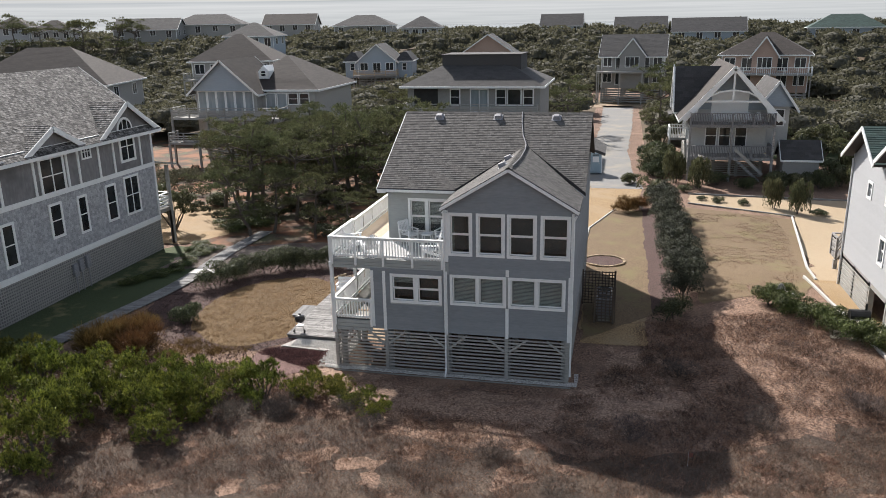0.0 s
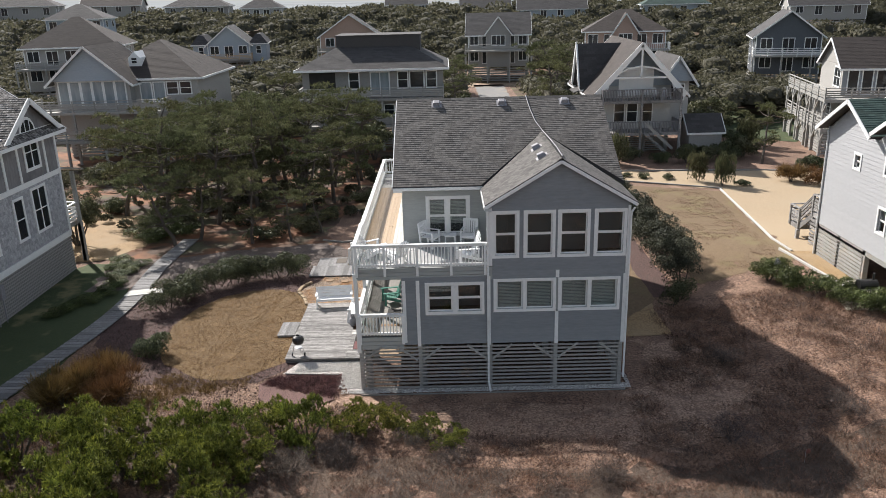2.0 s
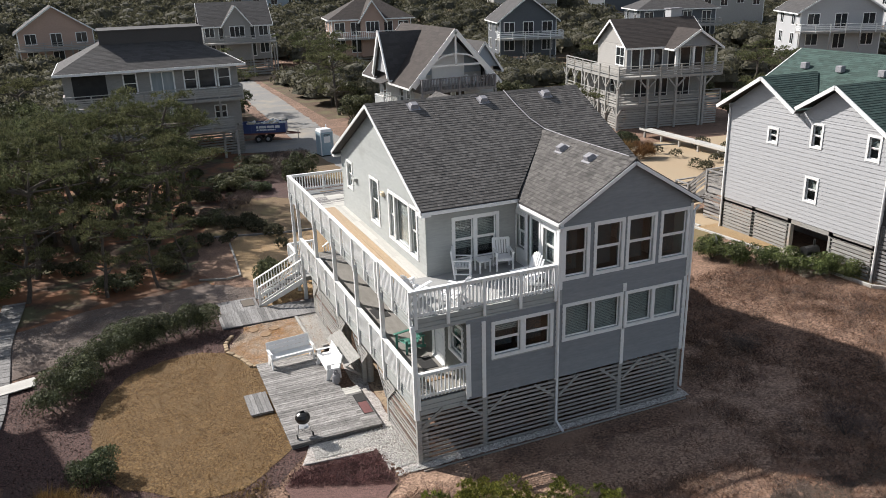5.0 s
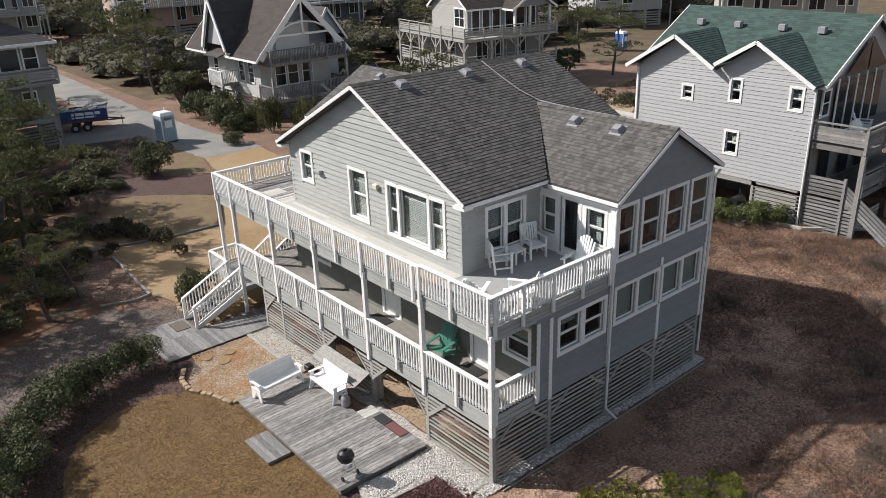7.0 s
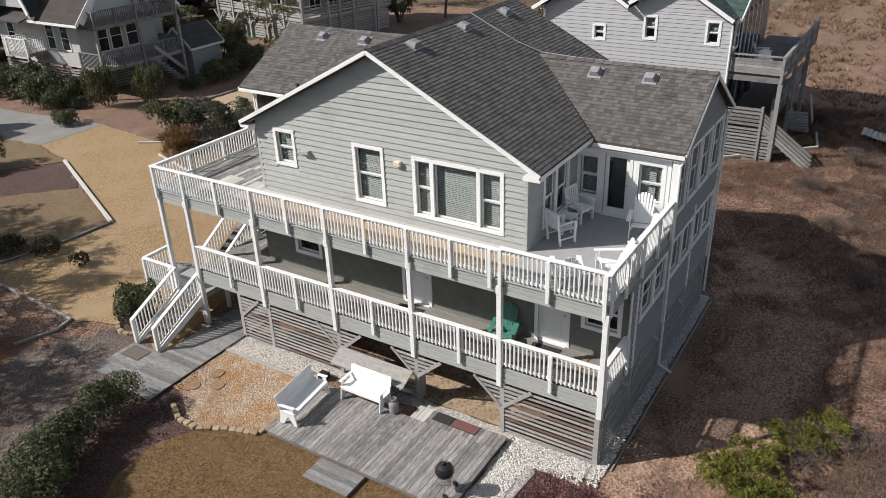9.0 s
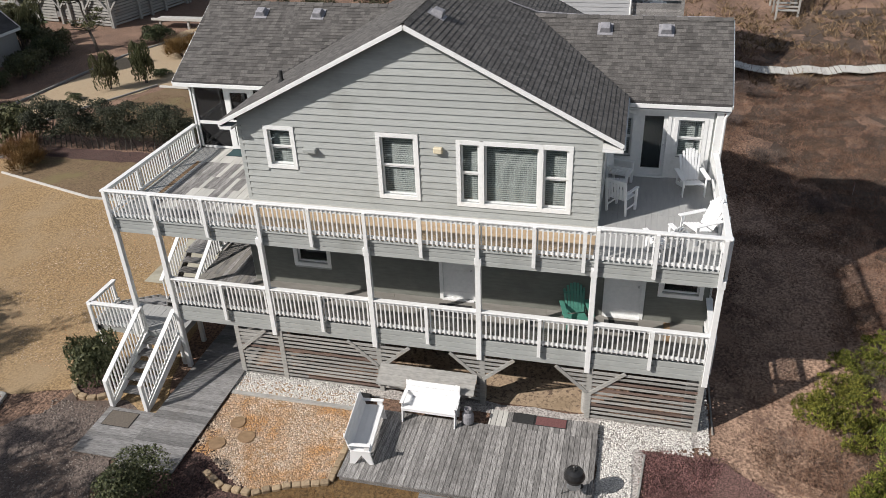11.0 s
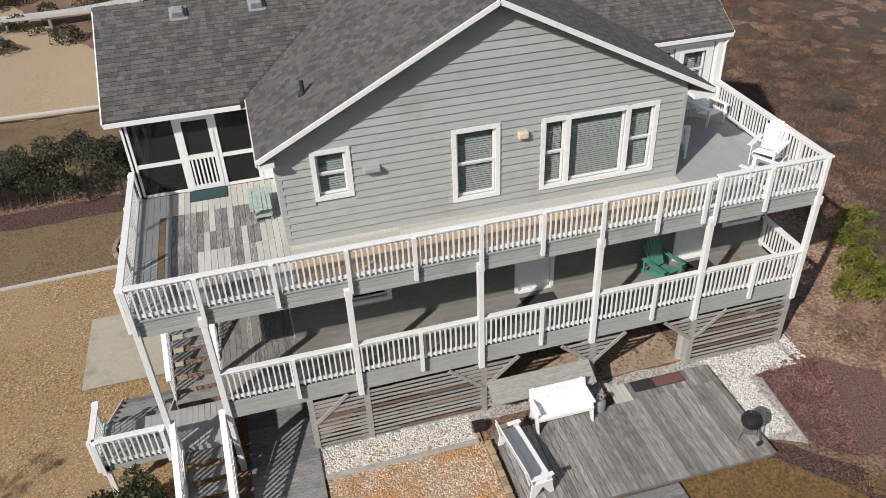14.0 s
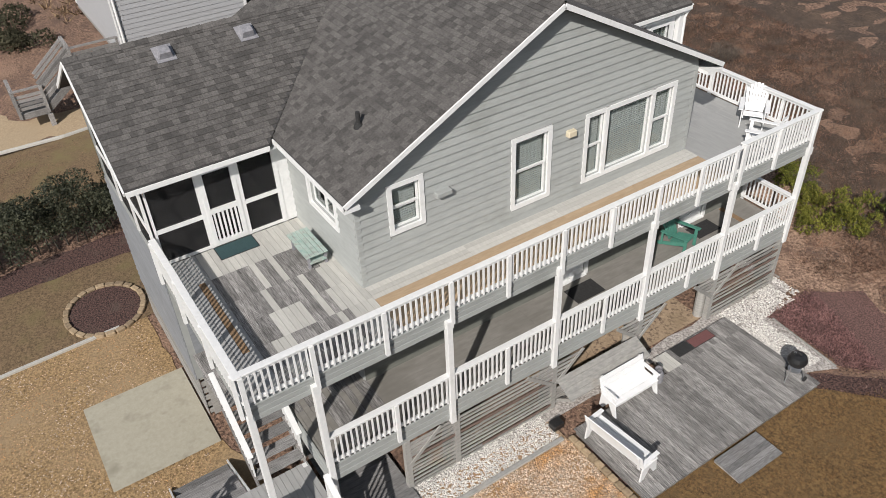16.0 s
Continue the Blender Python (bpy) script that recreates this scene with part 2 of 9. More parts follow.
    "brick": surf("edging_stone", (0.26, 0.19, 0.12), (0.4, 0.31, 0.2), 14, rough=0.9, bump=0.5, vary=0.25),
    "bark": surf("bark", (0.06, 0.05, 0.042), (0.14, 0.12, 0.1), 12, (3, 3, 0.6), 0.95, 0.7),
    "siding_white": surf("white_vinyl_siding", (0.37, 0.375, 0.385), (0.42, 0.426, 0.437), 4, (1, 1, 5), 0.6, 0.05, vary=0.02),
    "siding_blue": surf("blue_grey_siding", (0.3, 0.35, 0.4), (0.36, 0.41, 0.46), 4, (1, 1, 5), 0.75, 0.1),
    "siding_tan": surf("tan_grey_siding", (0.31, 0.3, 0.28), (0.39, 0.375, 0.355), 4, (1, 1, 5), 0.75, 0.1),
    "siding_dim": surf("grey_brown_siding", (0.24, 0.235, 0.225), (0.31, 0.3, 0.285), 4, (1, 1, 5), 0.8, 0.1),
    "siding_pink": surf("salmon_siding", (0.36, 0.25, 0.2), (0.44, 0.31, 0.25), 4, (1, 1, 5), 0.8, 0.1),
    "siding_navy": surf("slate_blue_siding", (0.075, 0.084, 0.096), (0.105, 0.116, 0.13), 4, (1, 1, 5), 0.8, 0.1),
    # ground covers
    "scrub": surf("dune_ground", (0.07, 0.041, 0.029), (0.36, 0.226, 0.156), 11, sharp=(0.36, 0.64), rough=0.95, bump=1.0, stain=(0.35, 0.225, 0.156), stain_scale=0.3, stain_at=(0.52, 0.78), third=(0.13, 0.083, 0.062), third_scale=0.9, third_at=(0.5, 0.7), depth=0.08),
    "trodden": surf("trodden_dune", (0.13, 0.08, 0.056), (0.47, 0.315, 0.222), 12, sharp=(0.36, 0.64), rough=0.95, bump=1.0, stain=(0.4, 0.265, 0.186), stain_scale=0.6, stain_at=(0.55, 0.8), third=(0.16, 0.1, 0.074), third_scale=1.6, third_at=(0.5, 0.66), depth=0.06),
    "litter": surf("dune_litter", (0.028, 0.019, 0.0135), (0.165, 0.112, 0.078), 14, sharp=(0.36, 0.64), rough=0.95, bump=1.0, stain=(0.165, 0.112, 0.075), stain_scale=0.5, stain_at=(0.5, 0.85), third=(0.07, 0.049, 0.037), third_scale=1.2, third_at=(0.42, 0.62), depth=0.08),
    "wood_floor": surf("woodland_ground", (0.04, 0.026, 0.018), (0.11, 0.066, 0.042), 9, rough=0.95, bump=0.9, stain=(0.24, 0.105, 0.05), stain_scale=0.3, stain_at=(0.45, 0.6), third=(0.1, 0.1, 0.05), third_scale=0.5),
    "lawn": surf("dormant_lawn", (0.055, 0.033, 0.014), (0.255, 0.158, 0.064), 14, rough=0.95, bump=0.9, stain=(0.15, 0.096, 0.043), stain_scale=0.9, stain_at=(0.5, 0.7), third=(0.1, 0.062, 0.032), third_scale=5, third_at=(0.62, 0.72), depth=0.02),
    "lawn_dull": surf("dull_lawn", (0.05, 0.031, 0.018), (0.15, 0.096, 0.058), 18, rough=0.95, bump=0.8, stain=(0.12, 0.105, 0.05), stain_scale=0.4, stain_at=(0.45, 0.65), third=(0.175, 0.12, 0.078), third_scale=1.3, third_at=(0.6, 0.72), depth=0.02),
    "lawn_worn": surf("worn_tan_lawn", (0.075, 0.05, 0.028), (0.26, 0.18, 0.1), 16, rough=0.95, bump=0.8, stain=(0.18, 0.143, 0.066), stain_scale=0.45, stain_at=(0.5, 0.68), third=(0.16, 0.105, 0.062), third_scale=3.0, third_at=(0.55, 0.7), depth=0.02),
    "lawn_green": surf("green_grass", (0.03, 0.05, 0.016), (0.07, 0.09, 0.032), 20, rough=0.95, bump=0.8, stain=(0.2, 0.17, 0.08), stain_scale=0.5, stain_at=(0.55, 0.7), depth=0.03),
    "mulch": surf("brown_mulch", (0.016, 0.01, 0.009), (0.15, 0.083, 0.07), 18, sharp=(0.36, 0.64), rough=0.95, bump=1.0, stain=(0.1, 0.07, 0.057), stain_scale=0.9, stain_at=(0.55, 0.75), depth=0.03),
    "gravel_tan": surf("tan_pea_gravel", (0.1, 0.055, 0.03), (0.6, 0.45, 0.32), 16, rough=0.8, bump=1.0, stain=(0.36, 0.21, 0.09), stain_scale=0.6, stain_at=(0.4, 0.7), depth=0.03),
    "gravel_white": surf("pale_shell_gravel", (0.13, 0.11, 0.1), (0.68, 0.64, 0.6), 18, rough=0.85, bump=1.0, depth=0.03),
    "drive": surf("golden_gravel", (0.11, 0.068, 0.03), (0.5, 0.34, 0.172), 16, rough=0.9, bump=0.8, stain=(0.34, 0.25, 0.15), stain_scale=0.35, stain_at=(0.45, 0.75), depth=0.02),
    "gravel_dim": surf("brown_grey_gravel", (0.034, 0.026, 0.022), (0.25, 0.195, 0.166), 18, rough=0.9, bump=1.0, stain=(0.1, 0.07, 0.055), stain_scale=0.4, stain_at=(0.45, 0.65), depth=0.03),
    "pebble": surf("pebbles", (0.3, 0.2, 0.12), (0.62, 0.52, 0.42), 6, rough=0.7, bump=0.1, vary=0.45, by="island", third=(0.4, 0.22, 0.09), third_scale=0.7, third_at=(0.45, 0.6)),
    "pebble_dim": surf("walk_pebbles", (0.1, 0.08, 0.068), (0.27, 0.23, 0.2), 6, rough=0.85, bump=0.1, vary=0.4, by="island"),
    "shell": surf("shell_pebbles", (0.4, 0.38, 0.35), (0.7, 0.68, 0.64), 6, rough=0.8, bump=0.1, vary=0.3, by="island"),
    "sand": surf("pale_sand", (0.27, 0.195, 0.13), (0.47, 0.355, 0.24), 13, rough=0.95, bump=0.8, third=(0.13, 0.09, 0.065), third_scale=8.0, third_at=(0.52, 0.6), stain=(0.27, 0.2, 0.125), stain_scale=0.4, stain_at=(0.5, 0.7)),
    "sand_gold": surf("golden_sand", (0.3, 0.225, 0.143), (0.46, 0.355, 0.232), 12, rough=0.95, bump=0.5, stain=(0.38, 0.3, 0.2), stain_scale=0.25, stain_at=(0.45, 0.7)),
    "asphalt": surf("old_asphalt", (0.17, 0.167, 0.16), (0.26, 0.255, 0.243), 9, rough=0.9, bump=0.4, stain=(0.3, 0.27, 0.22), stain_scale=0.25, stain_at=(0.5, 0.7)),
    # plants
    # fill of the far woods, with the crowns' inner shade in its dark colour
    "inner": surf("crown_fill_dark", (0.045, 0.043, 0.03), (0.11, 0.104, 0.073), 1.6, rough=1.0, bump=1.0, depth=0.4),
    "pine": leaf_mat("pine_needles", (0.052, 0.06, 0.03), (0.175, 0.182, 0.088), 0.45, 0.25, 0.1),
    "oak": leaf_mat("live_oak_leaves", (0.052, 0.06, 0.03), (0.145, 0.147, 0.075)),
    "hedge": leaf_mat("hedge_leaves", (0.032, 0.043, 0.021), (0.118, 0.134, 0.064), 0.45, 0.15),
    "hedge_tall": leaf_mat("tall_hedge_leaves", (0.022, 0.026, 0.016), (0.088, 0.09, 0.056), 0.45, 0.12),
    "holly": leaf_mat("bright_shrub_leaves", (0.045, 0.06, 0.012), (0.28, 0.29, 0.055), 0.55, 0.15),
    "juniper": leaf_mat("low_green_leaves", (0.034, 0.048, 0.016), (0.14, 0.16, 0.05), 0.5, 0.12),
    "dry": leaf_mat("dry_grass", (0.06, 0.035, 0.022), (0.31, 0.195, 0.122), 0.55, 0.05),
    "straw": leaf_mat("straw_grass", (0.11, 0.066, 0.025), (0.28, 0.178, 0.07), 0.3, 0.1),
    "twig": leaf_mat("bare_twigs", (0.06, 0.045, 0.037), (0.2, 0.156, 0.13), 0.35, 0.0),
    "chip_red": leaf_mat("red_bark_chips", (0.06, 0.033, 0.028), (0.29, 0.175, 0.15), 0.35, 0.0),
    "chip": leaf_mat("bark_chips", (0.035, 0.02, 0.017), (0.2, 0.125, 0.11), 0.4, 0.0),
    "far": leaf_mat("far_woods", (0.06, 0.06, 0.038), (0.12, 0.114, 0.076), 0.28, 0.45, 0.03),
}
def backdrop_material():
    """Hazy water running into the sky: a soft change with height and faint long streaks, with a thin far shore."""
    m = bpy.data.materials.new("hazy_sound")
    m.use_nodes = True
    nt = m.node_tree
    bsdf = nt.nodes["Principled BSDF"]
    geo = nt.nodes.new("ShaderNodeNewGeometry")
    mp = nt.nodes.new("ShaderNodeMapping")
    mp.inputs["Scale"].default_value = (0.0012, 0.0012, 0.09)
    nt.links.new(geo.outputs["Position"], mp.inputs["Vector"])
    streak = noise_node(nt, mp.outputs[0], 1.0, 3.0)
    sep = nt.nodes.new("ShaderNodeSeparateXYZ")
    nt.links.new(geo.outputs["Position"], sep.inputs[0])
    rng = nt.nodes.new("ShaderNodeMapRange")
    rng.inputs[1].default_value, rng.inputs[2].default_value = -20.0, 140.0
    nt.links.new(sep.outputs[2], rng.inputs[0])
    tone = ramp_node(nt, (0.84, 0.87, 0.885), (0.97, 0.985, 1.0), 0.0, 0.8)
    shore = tone.color_ramp.elements.new(0.93)
    shore.color = (0.8, 0.83, 0.86, 1)
    tone.color_ramp.elements.new(0.97).color = (1, 1, 1, 1)
    nt.links.new(rng.outputs[0], tone.inputs[0])
    soft = ramp_node(nt, (0.9, 0.91, 0.92), (1.06, 1.06, 1.06), 0.35, 0.65)
    nt.links.new(streak.outputs[0], soft.inputs[0])
    nt.links.new(mix_node(nt, 1.0, tone.outputs[0], soft.outputs[0], "MULTIPLY"), bsdf.inputs["Emission Color"])
    bsdf.inputs["Base Color"].default_value = (0, 0, 0, 1)
    bsdf.inputs["Specular IOR Level"].default_value = 0.0
    bsdf.inputs["Emission Strength"].default_value = 0.4
    return m


backdrop_mat = backdrop_material()
water_mat = surf("sound_water", (0.16, 0.18, 0.19), (0.2, 0.22, 0.23), 0.02, rough=0.12, bump=0.05)


# ---- building helpers ----
PLACE = {}


class Geo:
    """Vertices and faces of one mesh."""

    def __init__(self):
        self.v, self.f = [], []

    def add(self, pts, faces):
        n = len(self.v)
        self.v += [tuple(p) for p in pts]
        self.f += [tuple(n + i for i in f) for f in faces]
        return self

    def hexa(self, p):
        return self.add(p, ((0, 3, 2, 1), (4, 5, 6, 7), (0, 1, 5, 4), (1, 2, 6, 5), (2, 3, 7, 6), (3, 0, 4, 7)))

    def box(self, x0, y0, z0, x1, y1, z1):
        x0, x1, y0, y1, z0, z1 = min(x0, x1), max(x0, x1), min(y0, y1), max(y0, y1), min(z0, z1), max(z0, z1)
        return self.hexa([(x0, y0, z0), (x1, y0, z0), (x1, y1, z0), (x0, y1, z0), (x0, y0, z1), (x1, y0, z1), (x1, y1, z1), (x0, y1, z1)])

    def beam(self, p, q, w, h, up=(0, 0, 1)):
        """A bar from p to q, w wide and h high, with its middle on the line."""
        p, q = Vector(p), Vector(q)
        d = (q - p).normalized()
        s = d.cross(Vector(up))
        s = s.normalized() if s.length > 1e-4 else Vector((1, 0, 0))
        u = s.cross(d).normalized()
        a, b = s * (w / 2), u * (h / 2)
        return self.hexa([p - a - b, p + a - b, q + a - b, q - a - b, p - a + b, p + a + b, q + a + b, q - a + b])

    def prism(self, pts, way):
        n, way = len(pts), Vector(way)
        base = [Vector(p) for p in pts]
        faces = [tuple(range(n))[::-1], tuple(range(n, 2 * n))] + [(i, (i + 1) % n, n + (i + 1) % n, n + i) for i in range(n)]
        return self.add(base + [p + way for p in base], faces)

    def cyl(self, p, q, r0, r1=None, n=10):
        p, q = Vector(p), Vector(q)
        r1 = r0 if r1 is None else r1
        d = (q - p).normalized()
        s = d.orthogonal().normalized()
        u = d.cross(s)
        ring = [s * math.cos(2 * math.pi * i / n) + u * math.sin(2 * math.pi * i / n) for i in range(n)]
        pts = [p + r * r0 for r in ring] + [q + r * r1 for r in ring]
        return self.add(pts, [tuple(range(n))[::-1], tuple(range(n, 2 * n))] + [(i, (i + 1) % n, n + (i + 1) % n, n + i) for i in range(n)])

    def lathe(self, c, prof, n=20):
        """Turned shape round a vertical axis: prof holds (radius, height)."""
        pts = [(c[0] + r * math.cos(2 * math.pi * i / n), c[1] + r * math.sin(2 * math.pi * i / n), c[2] + z) for r, z in prof for i in range(n)]
        faces = [(k * n + i, k * n + (i + 1) % n, (k + 1) * n + (i + 1) % n, (k + 1) * n + i) for k in range(len(prof) - 1) for i in range(n)]
        return self.add(pts, faces + [tuple(range(n))[::-1], tuple(range((len(prof) - 1) * n, len(prof) * n))])


def mesh_of(name, g, material, bevel=0.0, fix=True):
    me = bpy.data.meshes.new(name)
    me.from_pydata(g.v, [], g.f)
    if fix and len(g.f) < 6000 or bevel:
        bm = bmesh.new()
        bm.from_mesh(me)
        bmesh.ops.recalc_face_normals(bm, faces=bm.faces)
        if bevel:
            bmesh.ops.bevel(bm, geom=bm.edges[:], offset=bevel, segments=1, affect="EDGES", profile=0.6, clamp_overlap=True)
        bm.to_mesh(me)
        bm.free()
    me.materials.append(material)
    return me


def thing(name, at, label, category, group="", kind="", m=None):
    ob = new(name)
    ob.empty_display_size = 0.2
    PLACE[ob] = m if m is not None else Matrix.Translation(at)
    ob.matrix_world = PLACE[ob]
    return tagged(ob, label, category, group, kind)


def part(name, g, material, parent=None, label="", bevel=0.0, local=False, fix=True):
    """One mesh object under a thing or under a part; local: its numbers count from the parent's own place."""
    me = g if isinstance(g, bpy.types.Mesh) else mesh_of(name, g, material, bevel, fix)
    ob = new(name, me)
    PLACE[ob] = Matrix.Identity(4)
    if parent is not None:
        ob.parent = parent
        if local:
            PLACE[ob] = PLACE[parent].copy()
        else:
            ob.matrix_parent_inverse = PLACE[parent].inverted()
    return tagged(ob, label)


def piece(name, me, parent, m):
    """One of many alike pieces that share a mesh, at the pose m in the world."""
    ob = new(name, me)
    ob.parent = parent
    ob.matrix_parent_inverse = PLACE[parent].inverted()
    ob.matrix_basis = m
    return ob


def solo(name, g, material, label, category, kind="", group="", bevel=0.0, fix=True):
    return tagged(part(name, g, material, None, "", bevel, fix=fix), label, category, group, kind)


UNIT = {}


def unit(key, material):
    """A box of one metre from 0 to 1 in x, centred in y, standing on z 0; pieces scale it."""
    if key not in UNIT:
        UNIT[key] = mesh_of(key, Geo().box(0, -0.5, 0, 1, 0.5, 1), material)
    return UNIT[key]


def scaled(m, a, b, c):
    return m @ Matrix.Diagonal((a, b, c, 1))


class Face:
    """A wall's own axes: s along it, z up, n out of it."""

    def __init__(self, origin, along, out):
        self.o, self.s, self.n = Vector(origin), Vector(along), Vector(out)

    def p(self, s, z, n=0.0):
        return self.o + self.s * s + self.n * n + Vector((0, 0, z))

    def box(self, g, s0, z0, n0, s1, z1, n1):
        return g.hexa([self.p(s0, z0, n0), self.p(s1, z0, n0), self.p(s1, z0, n1), self.p(s0, z0, n1),
                       self.p(s0, z1, n0), self.p(s1, z1, n0), self.p(s1, z1, n1), self.p(s0, z1, n1)])

    def slab(self, g, poly, n0, n1):
        return g.prism([self.p(s, z, n0) for s, z in poly], self.n * (n1 - n0))


def span_at(poly, z):
    """The stretch of a convex outline (s, z) at the height z."""
    hits = []
    for (s0, z0), (s1, z1) in zip(poly, poly[1:] + poly[:1]):
        if (z0 - z) * (z1 - z) <= 0 and abs(z1 - z0) > 1e-6:
            hits.append(s0 + (s1 - s0) * (z - z0) / (z1 - z0))
    return (min(hits), max(hits)) if len(hits) > 1 else None


def wall(parent, face, s0, z0, s1, z1, holes, material, thick=0.16, gable=None):
    """A wall with openings right through it. gable: the outline's points above z1, from s1 back to s0."""
    g = Geo()
    ss = sorted({s0, s1, *[v for h in holes for v in (h[0], h[2])]})
    zs = sorted({z0, z1, *[v for h in holes for v in (h[1], h[3])]})
    for a, b in zip(ss, ss[1:]):
        for c, d in zip(zs, zs[1:]):
            if not any(h[0] <= (a + b) / 2 <= h[2] and h[1] <= (c + d) / 2 <= h[3] for h in holes):
                face.box(g, a, c, -thick, b, d, 0)
    if gable:
        face.slab(g, [(s0, z1), (s1, z1)] + gable, -thick, 0)
    me = mesh_of("wall", g, material)
    bm = bmesh.new()
    bm.from_mesh(me)
    bmesh.ops.remove_doubles(bm, verts=bm.verts, dist=0.0005)
    bm.to_mesh(me)
    bm.free()
    return part("wall", me, material, parent)


def siding(parent, face, poly, holes, material, step=0.19, name="siding_board", lap=0.038, joined=False):
    """Lapped boards over the outline, cut round the openings. Boards are wedges: thick at the foot, thin at the head."""
    z, top = min(p[1] for p in poly), max(p[1] for p in poly)
    whole = Geo()
    while z < top - 0.02:
        z1 = min(z + step, top - 0.004)
        lo, hi = span_at(poly, z + 0.003), span_at(poly, z1 - 0.003)
        if lo and hi:
            cuts = sorted([h for h in holes if h[1] < z + step * 0.5 < h[3]])
            runs, a = [], None
            edges = [(lo[0], hi[0])]
            for h in cuts:
                runs.append((edges[-1], (h[0], h[0])))
                edges.append((h[2], h[2]))
            runs.append((edges[-1], (lo[1], hi[1])))
            for (a0, a1), (b0, b1) in runs:
                if b0 - a0 > 0.03:
                    g = whole if joined else Geo()
                    g.hexa([face.p(a0, z, 0.001), face.p(b0, z, 0.001), face.p(b0, z, lap), face.p(a0, z, lap),
                            face.p(a1, z1, 0.001), face.p(b1, z1, 0.001), face.p(b1, z1, 0.005), face.p(a1, z1, 0.005)])
                    if not joined:
                        part(name, g, material, parent)
        z += step
    if joined:
        part("siding", whole, material, parent)


def casing(face, s0, z0, s1, z1, t, n0, n1):
    """A mitred frame of the width t round an opening, as one closed shape."""
    ins = [(s0, z0), (s1, z0), (s1, z1), (s0, z1)]
    out = [(s0 - t, z0 - t), (s1 + t, z0 - t), (s1 + t, z1 + t), (s0 - t, z1 + t)]
    pts = [face.p(a, b, n) for n in (n0, n1) for a, b in ins + out]
    fs = []
    for i in range(4):
        j = (i + 1) % 4
        fs += [(i, j, 4 + j, 4 + i), (8 + i, 12 + i, 12 + j, 8 + j), (i, 8 + i, 8 + j, j), (4 + i, 4 + j, 12 + j, 12 + i)]
    return Geo().add(pts, fs)


def window(parent, face, s0, z0, s1, z1, kind="hung", trim=0.11, blind=None, cols=1, glass="glass", white="white", back="dark", proud=0.0):
    """A window that fills its opening s0..s1, z0..z1: casing outside, sashes with panes, and a blind or a dark sheet
    behind.
    """
    g = casing(face, s0, z0, s1, z1, trim, 0.0, 0.05 + proud)
    w = part("window", g, M[white], parent)
    f = 0.05
    step = (s1 - s0) / cols
    for c in range(cols):
        a, b = s0 + c * step, s0 + (c + 1) * step
        rows = [(z0, z1)] if kind == "fixed" else [(z0, (z0 + z1) / 2), ((z0 + z1) / 2, z1)]
        for k, (c0, c1) in enumerate(rows):
            n = -0.06 if k == 0 else -0.03
            g = casing(face, a + f, c0 + f, b - f, c1 - f, f, n - 0.03, n)
            part("sash", g, M[white], w)
            g = Geo()
            face.box(g, a + f, c0 + f, n - 0.018, b - f, c1 - f, n - 0.012)
            pane = part("pane", g, M[glass], w)
            pane.visible_shadow = False
    if blind:
        g = Geo()
        z = z1 - 0.04
        while z > z0 + (z1 - z0) * (1 - blind):
            g.hexa([face.p(s0 + 0.03, z - 0.036, -0.14), face.p(s1 - 0.03, z - 0.036, -0.14), face.p(s1 - 0.03, z - 0.033, -0.14), face.p(s0 + 0.03, z - 0.033, -0.14),
                    face.p(s0 + 0.03, z, -0.155), face.p(s1 - 0.03, z, -0.155), face.p(s1 - 0.03, z + 0.003, -0.155), face.p(s0 + 0.03, z + 0.003, -0.155)])
            z -= 0.058
        part("blind", g, M["blind"], w)
    # Sheet for the unlit room, whose darkness is put into its colour.
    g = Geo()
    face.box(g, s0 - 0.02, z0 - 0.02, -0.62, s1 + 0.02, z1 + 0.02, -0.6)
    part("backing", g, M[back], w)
    return w


def shingles(g, origin, along, up, poly, course=0.135, width=(0.1, 0.2), thick=0.014, rng=None, proud=0.004):
    """Courses of tabs over a roof outline given in the slope's own axes (s along the eave, r up the slope)."""
    rng = rng or random.Random(7)
    o, a, u = Vector(origin), Vector(along).normalized(), Vector(up).normalized()
    n = a.cross(u)
    n = n if n.z > 0 else -n
    r, top = min(p[1] for p in poly), max(p[1] for p in poly)
    while r < top - 0.01:
        r1 = min(r + course, top)
        lo, hi = span_at(poly, r + 0.001), span_at(poly, r1 - 0.001)
        if lo and hi:
            s, e = min(lo[0], hi[0]), max(lo[1], hi[1])
            while s < e - 0.01:
                s1 = min(s + rng.uniform(*width), e)
                if e - s1 < 0.08:
                    s1 = e
                k = rng.uniform(0.8, 1.25) * thick
                l0, l1 = max(s, lo[0]), max(s, hi[0])
                r0_, r1_ = min(s1, lo[1]), min(s1, hi[1])
                if r0_ > l0 or r1_ > l1:
                    p = [o + a * l0 + u * r + n * (proud + k), o + a * max(r0_, l0) + u * r + n * (proud + k), o + a * max(r1_, l1) + u * (r1 + 0.01) + n * (proud + 0.002), o + a * l1 + u * (r1 + 0.01) + n * (proud + 0.002)]
                    q = [o + a * l0 + u * r + n * 0.001, o + a * max(r0_, l0) + u * r + n * 0.001]
                    g.add(p + q, ((0, 1, 2, 3), (4, 5, 1, 0), (4, 0, 3), (5, 2, 1)))
                s = s1
        r += course
    return g


def smooth(x, a, b):
    t = min(1.0, max(0.0, (x - a) / (b - a)))
    return t * t * (3 - 2 * t)


